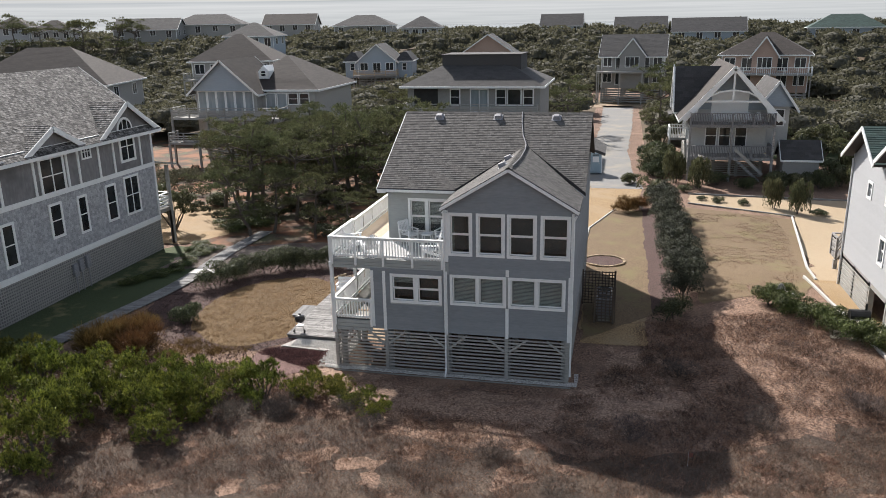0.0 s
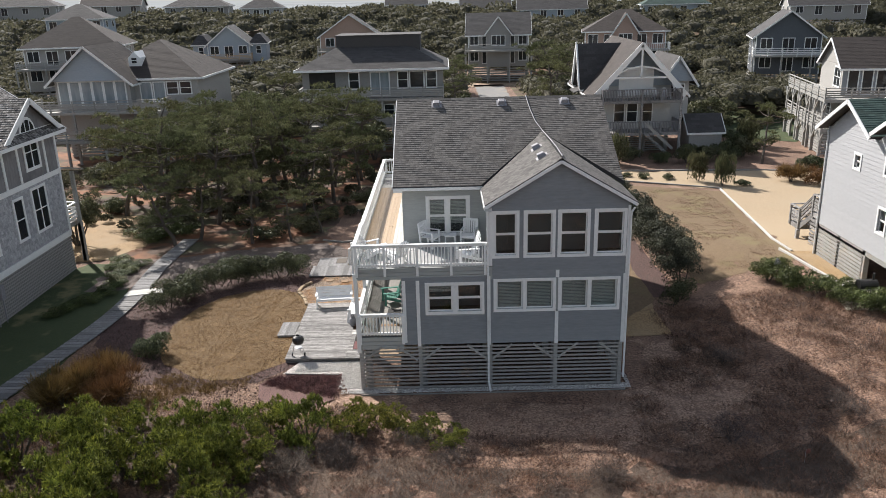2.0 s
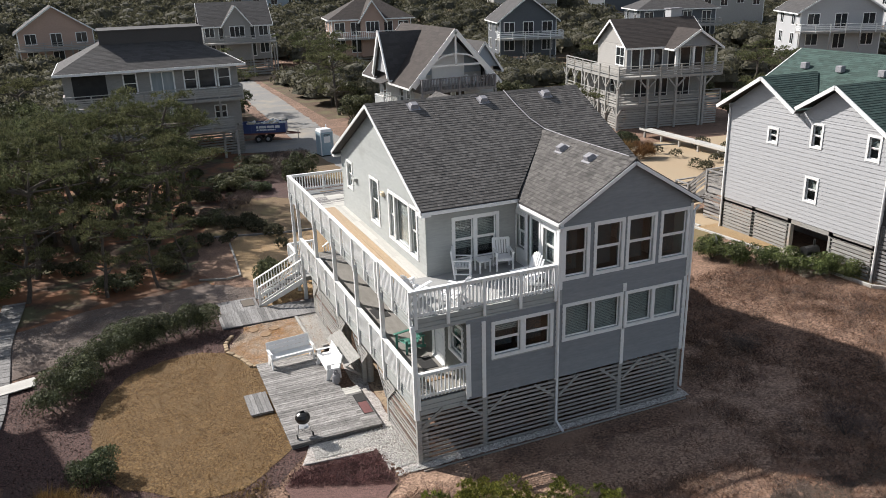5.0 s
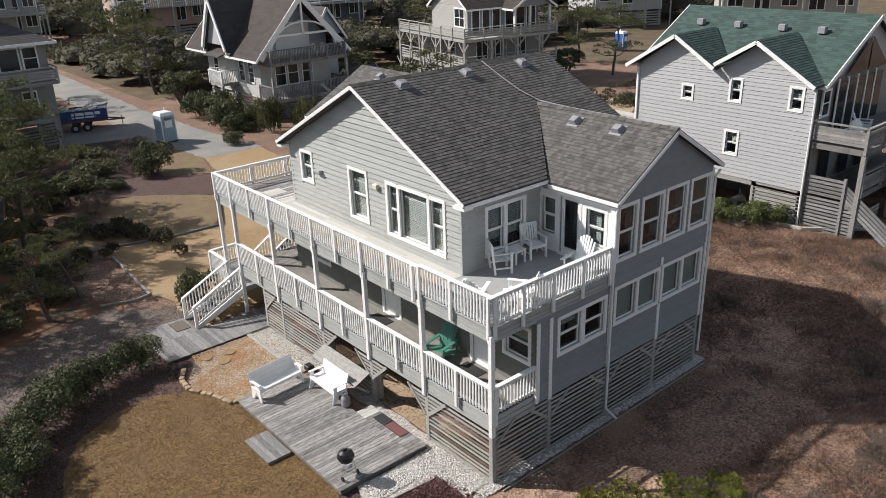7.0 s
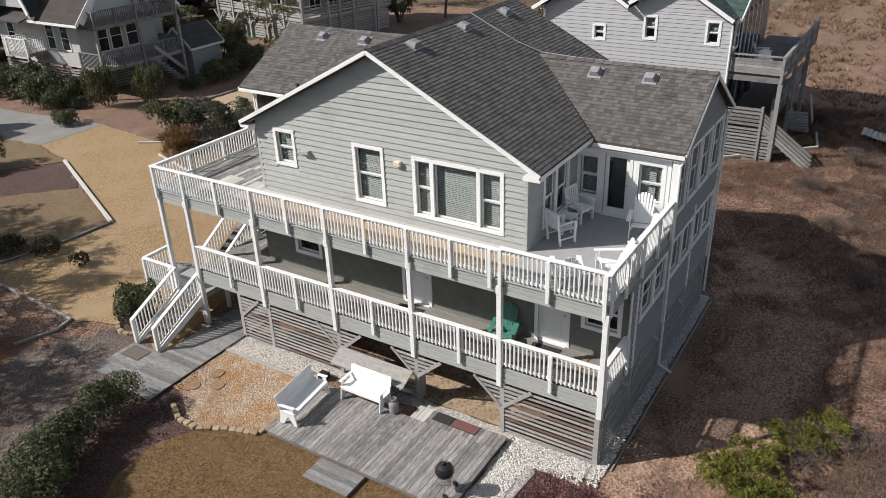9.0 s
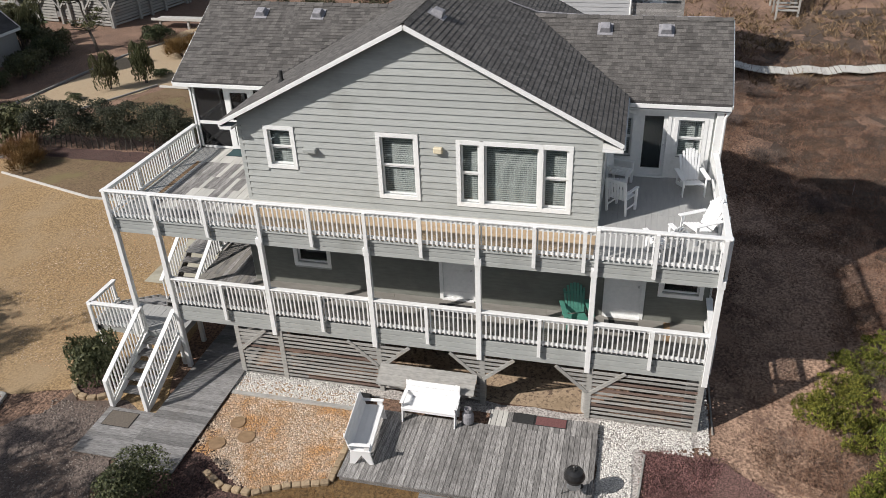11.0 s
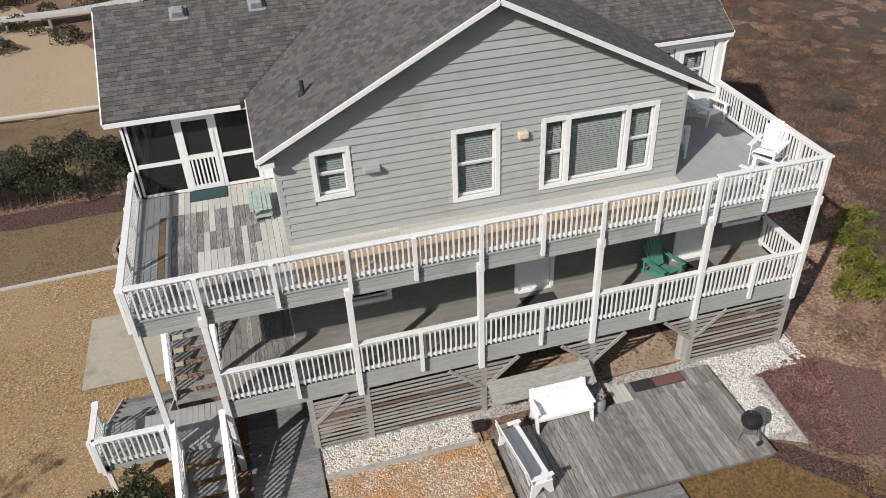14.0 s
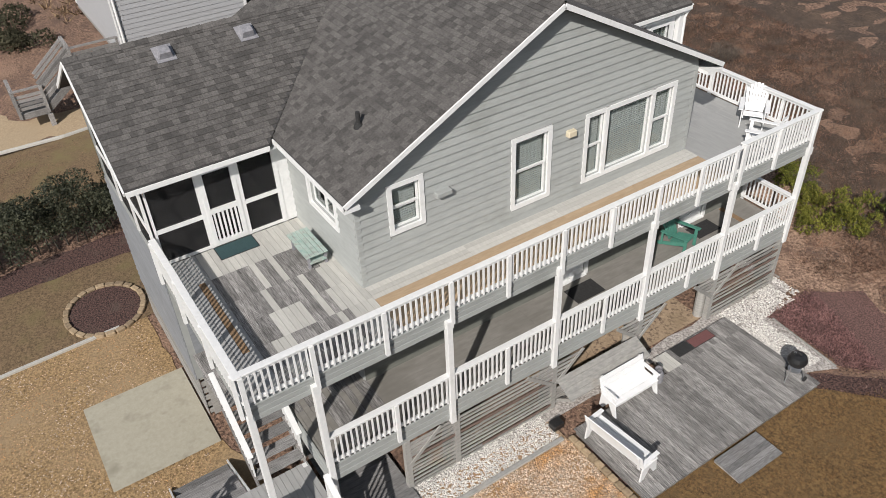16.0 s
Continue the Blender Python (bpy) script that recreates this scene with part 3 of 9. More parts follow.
def ground_z(x, y):
    """The land's height: a level yard, dunes rising towards the sea, a low rise round the white house."""
    front = max(0.0, -0.9 - y)
    dune = 1.7 * (1 - math.exp(-front * 0.085))
    rise = 0.9 * smooth(x, 13.5, 19.5) * (1 - smooth(y, 11, 24)) * (1 - smooth(-y, 2, 12))
    rough = smooth(front, 0.3, 3.0) + 0.5 * smooth(x, 15, 19) * (1 - smooth(y, 6, 9))
    bumps = 0.0
    if rough > 0 and abs(x) < 90 and y > -60:
        bumps = rough * (0.16 * noise.noise((x * 0.35, y * 0.35, 0)) + 0.07 * noise.noise((x * 1.1, y * 1.1, 3)))
    sea = -5.0 * smooth(-y, 38, 80) - 4.0 * smooth(y, 300, 330) + 8.0 * smooth(y, 118, 205) * (1 - smooth(y, 285, 325))
    return max(dune, rise) + bumps + sea


def patch(name, outline, material, label, category, lift=0.012, cell=0.8, kind="structure", wob=0.0):
    """A ground cover over the land within an outline of (x, y) points."""
    bm = bmesh.new()
    pts = []
    for i, (x, y) in enumerate(outline):
        x1, y1 = outline[(i + 1) % len(outline)]
        k = max(1, int(math.hypot(x1 - x, y1 - y) / 0.45)) if wob else 1
        for j in range(k):
            px, py = x + (x1 - x) * j / k, y + (y1 - y) * j / k
            pts.append((px + wob * noise.noise((px * 1.3, py * 1.3, 5)), py + wob * noise.noise((px * 1.3, py * 1.3, 9))))
    bm.faces.new([bm.verts.new((x, y, 0)) for x, y in pts])
    for ax in (0, 1):
        vals = [p[ax] for p in pts]
        c = math.ceil(min(vals) / cell) * cell
        while c < max(vals):
            co, no = [0, 0, 0], [0, 0, 0]
            co[ax], no[ax] = c, 1
            bmesh.ops.bisect_plane(bm, geom=bm.verts[:] + bm.edges[:] + bm.faces[:], plane_co=co, plane_no=no)
            c += cell
    for v in bm.verts:
        v.co.z = ground_z(v.co.x, v.co.y) + lift
    bmesh.ops.triangulate(bm, faces=[f for f in bm.faces if len(f.verts) > 4])
    bmesh.ops.recalc_face_normals(bm, faces=bm.faces)
    if sum(f.normal.z for f in bm.faces) < 0:
        bmesh.ops.reverse_faces(bm, faces=bm.faces)
    me = bpy.data.meshes.new(name)
    bm.to_mesh(me)
    bm.free()
    me.materials.append(material)
    return tagged(new(name, me), label, category, "", kind)


def ring(cx, cy, rx, ry, n=28, a0=0, a1=360):
    return [(cx + rx * math.cos(radians(a0 + (a1 - a0) * i / n)), cy + ry * math.sin(radians(a0 + (a1 - a0) * i / n))) for i in range(n + (a1 - a0 < 360))]


# ---- the land ----
def ground_sheet():
    def lines(fine0, fine1, step, far):
        vals = list(np.arange(fine0, fine1 + 0.01, step))
        lo, hi, k = [fine0], [fine1], step
        while hi[-1] < far:
            k *= 1.35
            lo.append(lo[-1] - k)
            hi.append(hi[-1] + k)
        return sorted(set(np.round(vals + lo[1:] + hi[1:], 3)))
    xs, ys = lines(-24, 44, 0.5, 4500), lines(-34, 24, 0.5, 4500)
    g = Geo()
    g.v = [(x, y, ground_z(x, y)) for y in ys for x in xs]
    w = len(xs)
    g.f = [(j * w + i, j * w + i + 1, (j + 1) * w + i + 1, (j + 1) * w + i) for j in range(len(ys) - 1) for i in range(w - 1)]
    ob = solo("ground", g, M["scrub"], "brown dune land with dry scrub and sand", "ground", "structure", fix=False)
    for p in ob.data.polygons:
        p.use_smooth = True


ground_sheet()
patch("woodland_floor", [(-16, 16.5), (-5, 15), (-3.6, 19), (-4.6, 22), (-3.2, 27), (1.2, 32.2), (1.6, 43), (7, 50), (7, 62), (-60, 62), (-60, 17)], M["wood_floor"], "rust-brown needle litter under the pines", "ground", 0.006, 2.0, wob=0.6)
patch("mulch_bed", [(-12.6, 11.5), (-8, 14.6), (-3.4, 14.4), (-2.6, 12.0), (-1.2, 9.5), (-3.0, 2.2), (-4.4, 0.9), (-7.5, 0.4), (-11.5, 2.5), (-13.2, 7)], M["mulch"], "dark red mulch bed round the lawn", "mulch", 0.012, 0.8, wob=0.35)
patch("gravel_walk", [(-15.8, 11.4), (-12.6, 12.0), (-9.6, 13.4), (-5, 14.7), (-2.2, 14.8), (-1.9, 17.4), (-4.2, 19.4), (-9, 18.2), (-13.6, 16.8), (-16.2, 16.4)], M["gravel_dim"], "brown-grey gravel walk under the pines", "gravel", 0.027, 0.9, wob=0.5)
patch("lawn", ring(-6.0, 6.2, 3.55, 5.05), M["lawn"], "rounded lawn of golden dormant grass", "lawn", 0.03, 0.8, wob=0.25)
patch("gravel_bed", [(-0.3, 9.0), (-0.2, 12.9), (-1.5, 12.9), (-3.1, 12.4), (-4.3, 10.8), (-3.7, 9.0)], M["gravel_tan"], "bed of tan and orange pea gravel", "gravel", 0.048, 0.6)
patch("gravel_strip", [(-0.5, -0.3), (10.3, -0.28), (10.4, 1.0), (10.2, 1.0), (10.2, 0.1), (0.1, 0.1), (0.1, 13.1), (-0.95, 13.0), (-0.95, 9.0), (-0.35, 9.0), (-0.35, 2.5), (-2.9, 2.5), (-3.4, 1.5), (-1.0, 1.3)], M["gravel_white"], "pale shell gravel strip along the house", "gravel", 0.036, 0.6, wob=0.12)
patch("mulch_patch", [(-0.95, 1.25), (-3.3, 1.45), (-4.3, 0.8), (-3.6, -1.2), (-2.0, -1.5), (-1.0, -0.6)], M["mulch_red"], "patch of reddish mulch beside the gravel", "mulch", 0.044, 0.6, wob=0.4)
patch("driveway", [(-3.2, 14.2), (-1.6, 17.0), (-2.3, 19.5), (-2.2, 21.8), (-2.1, 25.3), (-1.4, 26.3), (1.1, 25.6), (4.1, 25.4), (6.0, 29.8), (8.3, 35.0), (9.4, 39.5), (13.8, 39.5), (12.9, 32), (12.6, 24.0), (10.2, 21.0), (10.1, 6.0), (13.3, 8.5), (13.3, 4.5), (10.3, 4.4), (10.2, 16.4), (5.0, 16.4), (-1.0, 14.9)], M["drive"], "golden gravel driveway", "driveway", 0.02, 1.0, wob=0.2)
patch("side_lawn", [(10.3, 4.6), (13.4, 8.4), (13.75, 9.0), (13.65, 31), (11.6, 31), (9.85, 25.2), (9.8, 21.8), (9.95, 17)], M["lawn_worn"], "strip of tan dormant grass along the hedge", "lawn", 0.032, 1.0, wob=0.2)
patch("front_lawn", [(-3.4, 27.0), (-1.3, 26.5), (1.1, 25.8), (3.9, 25.7), (6.1, 30.8), (5.2, 31.8), (2.3, 34.3), (0.2, 34.0), (-2.6, 31)], M["lawn_worn"], "worn tan lawn with a timber edge", "lawn", 0.034, 1.0, wob=0.15)
patch("shrub_bed", [(6.1, 31.0), (8.1, 35.1), (5.4, 37.0), (6.6, 44.5), (4.0, 47.0), (-1.0, 43), (-0.8, 35.5), (2.4, 34.2), (5.2, 31.6)], M["mulch"], "dark mulch bed with brown shrubs beside the lane", "mulch", 0.038, 1.0, wob=0.25)
patch("verge_lawn", [(8.2, 35.3), (9.3, 39.5), (8.7, 46.5), (6.9, 45.0), (5.6, 37.2)], M["lawn_worn"], "patchy tan and green grass verge", "lawn", 0.034, 1.0, wob=0.25)
patch("hedge_bed", [(13.6, 8.9), (14.9, 8.9), (14.7, 32), (13.5, 32)], M["mulch"], "reddish mulch strip along the tall hedge", "mulch", 0.042, 1.2, wob=0.2)
patch("neighbour_lawn", [(16.0, 9.5), (21.2, 10.5), (22.0, 13), (24.2, 30), (16.6, 33), (16.0, 22)], M["lawn_worn"], "wide lawn of worn tan dormant grass", "lawn", 0.02, 1.2, wob=0.3)
patch("sand_drive", [(22.2, 13), (22.9, 6), (24, 12.8), (25, 17), (32, 21), (45, 28), (46, 35), (30, 36.5), (17.5, 37.5), (17.3, 34.2), (24.4, 30.6)], M["sand_gold"], "golden sandy parking drive", "driveway", 0.026, 1.2, wob=0.3)
patch("neighbour_gravel", [(21.9, 13), (22.6, 2.6), (27, -1.2), (28.5, -0.6), (24, 2.6), (23.3, 13)], M["drive"], "strip of orange gravel along the white house", "gravel", 0.034, 0.8, wob=0.1)
patch("road", [(8.9, 39.2), (8.3, 47), (8.5, 60), (9.0, 80), (8.6, 108), (13.6, 108), (13.2, 80), (12.6, 60), (13.0, 47), (13.9, 39.2)], M["asphalt"], "worn grey asphalt lane with sandy edges", "road", 0.03, 2.5, wob=0.25)
patch("parking_spur", [(8.6, 49), (8.6, 54.5), (3, 57), (2, 51)], M["asphalt"], "asphalt parking spur beside the lane", "road", 0.036, 2.0)
patch("cross_road", [(-90, 101), (-20, 104), (30, 106), (110, 74), (112, 79), (32, 111), (-20, 109.5), (-90, 107)], M["sand"], "pale cross street with sandy verges", "road", 0.03, 4.0)
patch("house_yard", ring(-38, 120, 11, 6.5, 20), M["sand"], "pale sandy yard before the blue house", "sand", 0.05, 2.0, wob=0.6)
patch("far_lawn", [(25, 58), (38, 49), (46, 56), (40, 70), (28, 72)], M["lawn_green"], "patchy green and tan lawn", "lawn", 0.03, 3.0, wob=0.5)
patch("left_lawn", [(-18.2, -4.5), (-14.9, -4.5), (-13.0, 3.0), (-13.0, 9.0), (-14.6, 16), (-17.6, 16.2), (-18.2, 15.4)], M["lawn_green"], "dark green grass beside the shingled house", "lawn", 0.02, 1.0, wob=0.25)
patch("left_sand", [(-27, 16.6), (-17.2, 16.8), (-15.5, 19.5), (-17, 26), (-27, 30)], M["drive"], "sandy ground beside the shingled house", "sand", 0.022, 1.2, wob=0.3)
patch("under_house_sand", [(0.15, 2.9), (2.6, 2.9), (3.0, 5.6), (2.6, 8.6), (0.15, 8.6)], M["sand"], "dry pale sand and gravel below the house", "sand", 0.03, 0.9)
patch("concrete_pad", [(4.0, 16.2), (7.15, 16.2), (7.15, 18.9), (4.0, 18.9)], M["concrete"], "stained concrete pad", "concrete pad", 0.05, 2.0)

patch("far_floor", [(-300, 62), (-24, 62), (7.5, 64), (7.5, 108), (14.5, 108), (14.5, 64), (60, 62), (60, 8), (300, 8), (300, 311), (-300, 311)], M["lawn_dull"], "dull brown woodland floor between the far houses", "ground", 0.008, 9.0)
g = Geo()
g.box(-4500, 312, -6.0, 4500, 4400, -1.0)
solo("water", g, water_mat, "calm silver water of the sound", "water", "structure")


# the hazy far shore, where water and sky run into one another
g = Geo()
for i in range(40):
    a, b = radians(-90 + 4.5 * i), radians(-90 + 4.5 * (i + 1))
    g.add([(4300 * math.sin(a), 4300 * math.cos(a), -6), (4300 * math.sin(b), 4300 * math.cos(b), -6), (4300 * math.sin(b), 4300 * math.cos(b), 260), (4300 * math.sin(a), 4300 * math.cos(a), 260)], ((0, 1, 2, 3),))
solo("backdrop", g, backdrop_mat, "pale hazy water and sky in the far distance", "backdrop", "structure", fix=False)
patch("trodden_sand", [(-4.2, -1.0), (-1.2, -0.5), (0.2, -0.5), (3.0, -1.6), (9.5, -1.6), (11.6, 0.8), (11.4, 4.2), (14.2, 3.6), (15.0, -0.8), (13.0, -5.0), (8.6, -5.6), (4.5, -5.2), (0.5, -3.8)], M["trodden"], "trodden pinkish sand with dead grass beside the house", "sand", 0.016, 0.5, wob=1.3)
patch("dune_litter", [(-34, -40), (44, -40), (44, -9), (36, -5.5), (27, -4.2), (21, -3.0), (16, -4.6), (12, -6.2), (9.5, -6.6), (5, -6.4), (0, -4.6), (-6, -1.9), (-14, -2.2), (-34, -3)], M["litter"], "dark dead grass and twig litter on the dune", "ground", 0.012, 1.0, wob=0.9)

# ---- the grey beach house ----
FU, FL = 5.02, 2.3                       # upper and lower floor levels
XW, XE, YF, YB = 1.7, 10.0, 3.0, 12.75   # main block's walls
RIDGE_Y, RIDGE_Z, PITCH = 7.8, 10.16, 0.51
house = thing("beach_house", (5.8, 7.8, 0), "grey clapboard beach house on pilings with white trim", "house")


def roof_z(y):
    return RIDGE_Z - PITCH * abs(y - RIDGE_Y)


FRONT = Face((0, 0, 0), (1, 0, 0), (0, -1, 0))
SIDE = Face((XW, 0, 0), (0, 1, 0), (-1, 0, 0))
DECKWALL = Face((0, YF, 0), (1, 0, 0), (0, -1, 0))
TOWER = Face((5.05, 0, 0), (0, 1, 0), (-1, 0, 0))
EAST = Face((XE, 0, 0), (0, 1, 0), (1, 0, 0))
BACK = Face((0, YB, 0), (1, 0, 0), (0, 1, 0))
REAR = Face((0, 16.15, 0), (1, 0, 0), (0, 1, 0))
PORCH = Face((5.0, 0, 0), (0, 1, 0), (-1, 0, 0))
T = 0.11


def opening(o, t=T):
    return (o[0] + t, o[1] + t, o[2] - t, o[3] - t)


# front, lower storey
low = [opening(o) for o in ((2.55, 3.13, 3.68, 4.41), (3.64, 3.13, 4.76, 4.41), (5.1, 3.18, 6.3, 4.5), (6.2, 3.18, 7.42, 4.5), (7.5, 3.18, 8.7, 4.5), (8.6, 3.18, 9.8, 4.5))]
w = wall(house, FRONT, XW, 1.92, XE, 4.62, low, M["sheath"])
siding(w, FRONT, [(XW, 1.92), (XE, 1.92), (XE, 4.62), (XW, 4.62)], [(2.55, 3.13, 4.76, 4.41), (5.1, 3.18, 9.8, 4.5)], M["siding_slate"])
for i, o in enumerate(low):
    window(house, FRONT, *o, kind="hung" if i < 2 else "fixed", blind=(0.0 if i == 1 else 0.3) if i < 2 else 1.0, proud=0.004 * (i % 2))
# front wing, upper storey
WR, WE0, WE1, WZ, WEZ = 7.5, 4.8, 10.25, 8.97, 7.35
WP = (WZ - WEZ) / (WR - WE0)
up = [opening(o) for o in ((5.05, 5.3, 6.05, 7.1), (6.2, 5.3, 7.36, 7.1), (7.44, 5.3, 8.62, 7.1), (8.76, 5.3, 9.94, 7.1))]
wing_top = [(XE, 7.34), (WR, WZ - 0.12), (5.05, 7.34)]
w = wall(house, FRONT, 5.05, 4.62, XE, 7.34, up, M["sheath"], gable=[(WR, WZ - 0.12)])
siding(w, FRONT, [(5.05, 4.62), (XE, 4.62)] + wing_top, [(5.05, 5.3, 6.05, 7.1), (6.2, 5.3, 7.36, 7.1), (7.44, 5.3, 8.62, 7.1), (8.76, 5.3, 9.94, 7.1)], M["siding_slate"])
for i, o in enumerate(up):
    window(house, FRONT, *o)
# seaward wall of the wing over the deck
tw = [opening((2.22, 5.5, 2.98, 6.9)), opening((0.3, 5.55, 1.2, 6.9))]
door_hole = (1.38, FU, 2.12, 6.95)
w = wall(house, TOWER, 0.16, FU - 0.4, YF, 7.3, tw + [door_hole], M["sheath"])
wall(house, Face((5.015, 0, 0), (0, 1, 0), (-1, 0, 0)), 0.18, FU + 0.005, YF - 0.04, 7.02, tw + [door_hole], M["white"], 0.033)
for o in tw:
    window(house, TOWER, *o, blind=1.0)


def glazed_door(face, s0, z0, s1, z1, glazed=True, label="white glazed door with a dark full-length pane"):
    g = Geo()
    face.box(g, s0 - 0.1, z0, 0, s0, z1 + 0.1, 0.05)
    face.box(g, s1, z0, 0, s1 + 0.1, z1 + 0.1, 0.05)
    face.box(g, s0, z1, 0, s1, z1 + 0.1, 0.05)
    d = part("door", g, M["white"], house, label)
    g = Geo()
    f = 0.11
    face.box(g, s0, z0 + 0.02, -0.07, s0 + f, z1, -0.03)
    face.box(g, s1 - f, z0 + 0.02, -0.07, s1, z1, -0.03)
    face.box(g, s0 + f, z1 - f, -0.07, s1 - f, z1, -0.03)
    face.box(g, s0 + f, z0 + 0.02, -0.07, s1 - f, z0 + 0.24, -0.03)
    if not glazed:
        face.box(g, s0 + f, z0 + 0.24, -0.065, s1 - f, z1 - f, -0.04)
        for a, b in ((0.3, 0.95), (1.05, 1.75)):
            face.box(g, s0 + 0.2, z0 + a, -0.04, s1 - 0.2, z0 + b, -0.028)
    part("leaf", g, M["white"], d)
    if glazed:
        g = Geo()
        face.box(g, s0 + f, z0 + 0.24, -0.055, s1 - f, z1 - f, -0.048)
        part("pane", g, M["glass"], d).visible_shadow = False
        # Flat sheet behind the pane, coloured dark in place of an unlit room.
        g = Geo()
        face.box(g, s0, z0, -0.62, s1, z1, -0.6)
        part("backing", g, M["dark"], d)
    g = Geo()
    face.box(g, s0 - 0.02, z0, -0.02, s1 + 0.02, z0 + 0.03, 0.1)
    part("threshold", g, M["white"], d)
    g = Geo()
    p = face.p(s0 + 0.07, z0 + 1.0, -0.03)
    g.cyl(p, p + face.n * 0.06, 0.02, 0.03, 8)
    part("knob", g, M["metal"], d)
    return d


glazed_door(TOWER, *door_hole)
# wall over the deck under the main eave
dw = [opening((2.6, 5.3, 3.5, 6.95)), opening((3.42, 5.3, 4.36, 6.95))]
w = wall(house, DECKWALL, XW, FU - 0.4, 5.05, 7.36, dw, M["sheath"])
siding(w, DECKWALL, [(XW, FU), (5.05, FU), (5.05, 7.2), (XW, 7.2)], [(2.6, 5.3, 4.36, 6.95)], M["siding"])
for i, o in enumerate(dw):
    window(house, DECKWALL, *o, blind=0.75, proud=0.004 * i)
# big gable wall
gw = [opening((11.12, 6.06, 12.0, 7.3)), opening((7.68, 5.4, 8.83, 7.28)), opening((5.97, 5.33, 6.68, 7.2)), opening((4.44, 5.33, 6.06, 7.2)), opening((3.7, 5.33, 4.54, 7.2))]
gables = [(YB, roof_z(YB) - 0.16), (RIDGE_Y, RIDGE_Z - 0.16), (YF, roof_z(YF) - 0.16)]
w = wall(house, SIDE, YF, FU - 0.4, YB, roof_z(YF) - 0.16, gw, M["sheath"], gable=gables[:2])
siding(w, SIDE, [(YF, FU), (YB, FU)] + gables, [(11.12, 6.06, 12.0, 7.3), (7.68, 5.4, 8.83, 7.28), (3.7, 5.33, 6.68, 7.2)], M["siding"])
for i, o in enumerate(gw):
    window(house, SIDE, *o, kind="fixed" if i == 3 else "hung", blind=1.0, proud=0.004 * (i % 2))
# lower gallery wall, its boards coloured darker for the deck's shade
lw = [opening((10.5, 2.95, 11.65, 4.2)), opening((0.15, 3.1, 1.3, 4.3))]
doors = [(6.28, FL, 7.16, 4.32), (1.72, FL, 2.6, 4.32)]
w = wall(house, SIDE, 0.16, 1.92, 13.0, 4.62, lw + doors, M["sheath"])
siding(w, SIDE, [(0.0, FL), (13.0, FL), (13.0, 4.5), (0.0, 4.5)], [(10.5, 2.95, 11.65, 4.2), (0.15, 3.1, 1.3, 4.3), (6.17, FL, 7.27, 4.43), (1.61, FL, 2.71, 4.43)], M["siding_shade"])
for o in lw:
    window(house, SIDE, *o, blind=0.4)
for o in doors:
    glazed_door(SIDE, *o, glazed=False, label="white panelled door")
# back and land-side walls
bw = [opening((2.5, 6.0, 3.95, 6.85))]
w = wall(house, BACK, XW, FU - 0.4, 5.0, 7.3, bw, M["sheath"])
siding(w, BACK, [(XW, FU), (5.0, FU), (5.0, 7.2), (XW, 7.2)], [(2.5, 6.0, 3.95, 6.85)], M["siding"])
window(house, BACK, *bw[0], kind="fixed", cols=2)
w = wall(house, Face((0, 13.0, 0), (1, 0, 0), (0, 1, 0)), XW, 1.92, 5.0, 4.62, [], M["sheath"])
siding(w, Face((0, 13.0, 0), (1, 0, 0), (0, 1, 0)), [(XW, FL), (5.0, FL), (5.0, 4.5), (XW, 4.5)], [], M["siding"])
w = wall(house, EAST, 0, 1.92, 16.15, 7.4, [], M["sheath"])
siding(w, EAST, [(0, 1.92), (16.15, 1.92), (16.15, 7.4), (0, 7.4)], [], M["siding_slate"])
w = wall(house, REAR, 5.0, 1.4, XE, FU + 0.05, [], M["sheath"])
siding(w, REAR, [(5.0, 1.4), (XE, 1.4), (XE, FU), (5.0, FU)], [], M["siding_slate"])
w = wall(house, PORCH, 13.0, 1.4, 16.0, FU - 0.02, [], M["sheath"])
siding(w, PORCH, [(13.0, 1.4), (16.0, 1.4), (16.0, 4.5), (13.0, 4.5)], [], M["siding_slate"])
# floors inside, which shut the storeys off
for z, y1 in ((1.92, 12.9), (4.66, 15.95)):
    part("floor_slab", Geo().box(1.9, 0.2, z, 9.8, y1, z + 0.2), M["dark"], house)

# corner boards, drip boards and trim
def trim(name, face, s0, z0, s1, z1, n1=0.045, mat="white"):
    g = Geo()
    face.box(g, s0, z0, 0.0, s1, z1, n1)
    return part(name, g, M[mat], house, bevel=0.004)


for s, z0, z1 in ((2.22, 1.85, 4.5), (4.86, 1.85, 4.62), (7.4, 1.85, 3.16), (7.4, 4.52, 4.8), (9.9, 1.85, 4.62), (1.7, 2.0, 4.5)):
    trim("trim_board", FRONT, s, z0, s + 0.13, z1, 0.055)
trim("corner_board", FRONT, 9.96, 4.62, 10.06, 7.2)
trim("corner_board", SIDE, YF - 0.02, FU, YF + 0.1, 7.3, 0.03, "siding")
trim("corner_board", SIDE, YB - 0.1, FU, YB + 0.02, 7.25, 0.03, "siding")
part("corner_post", Geo().box(4.9, -0.06, FU, 5.06, 0.12, 7.2), M["white"], house, bevel=0.01)
trim("band_board", FRONT, XW, 4.5, XE, 4.62, 0.03, "siding_slate")


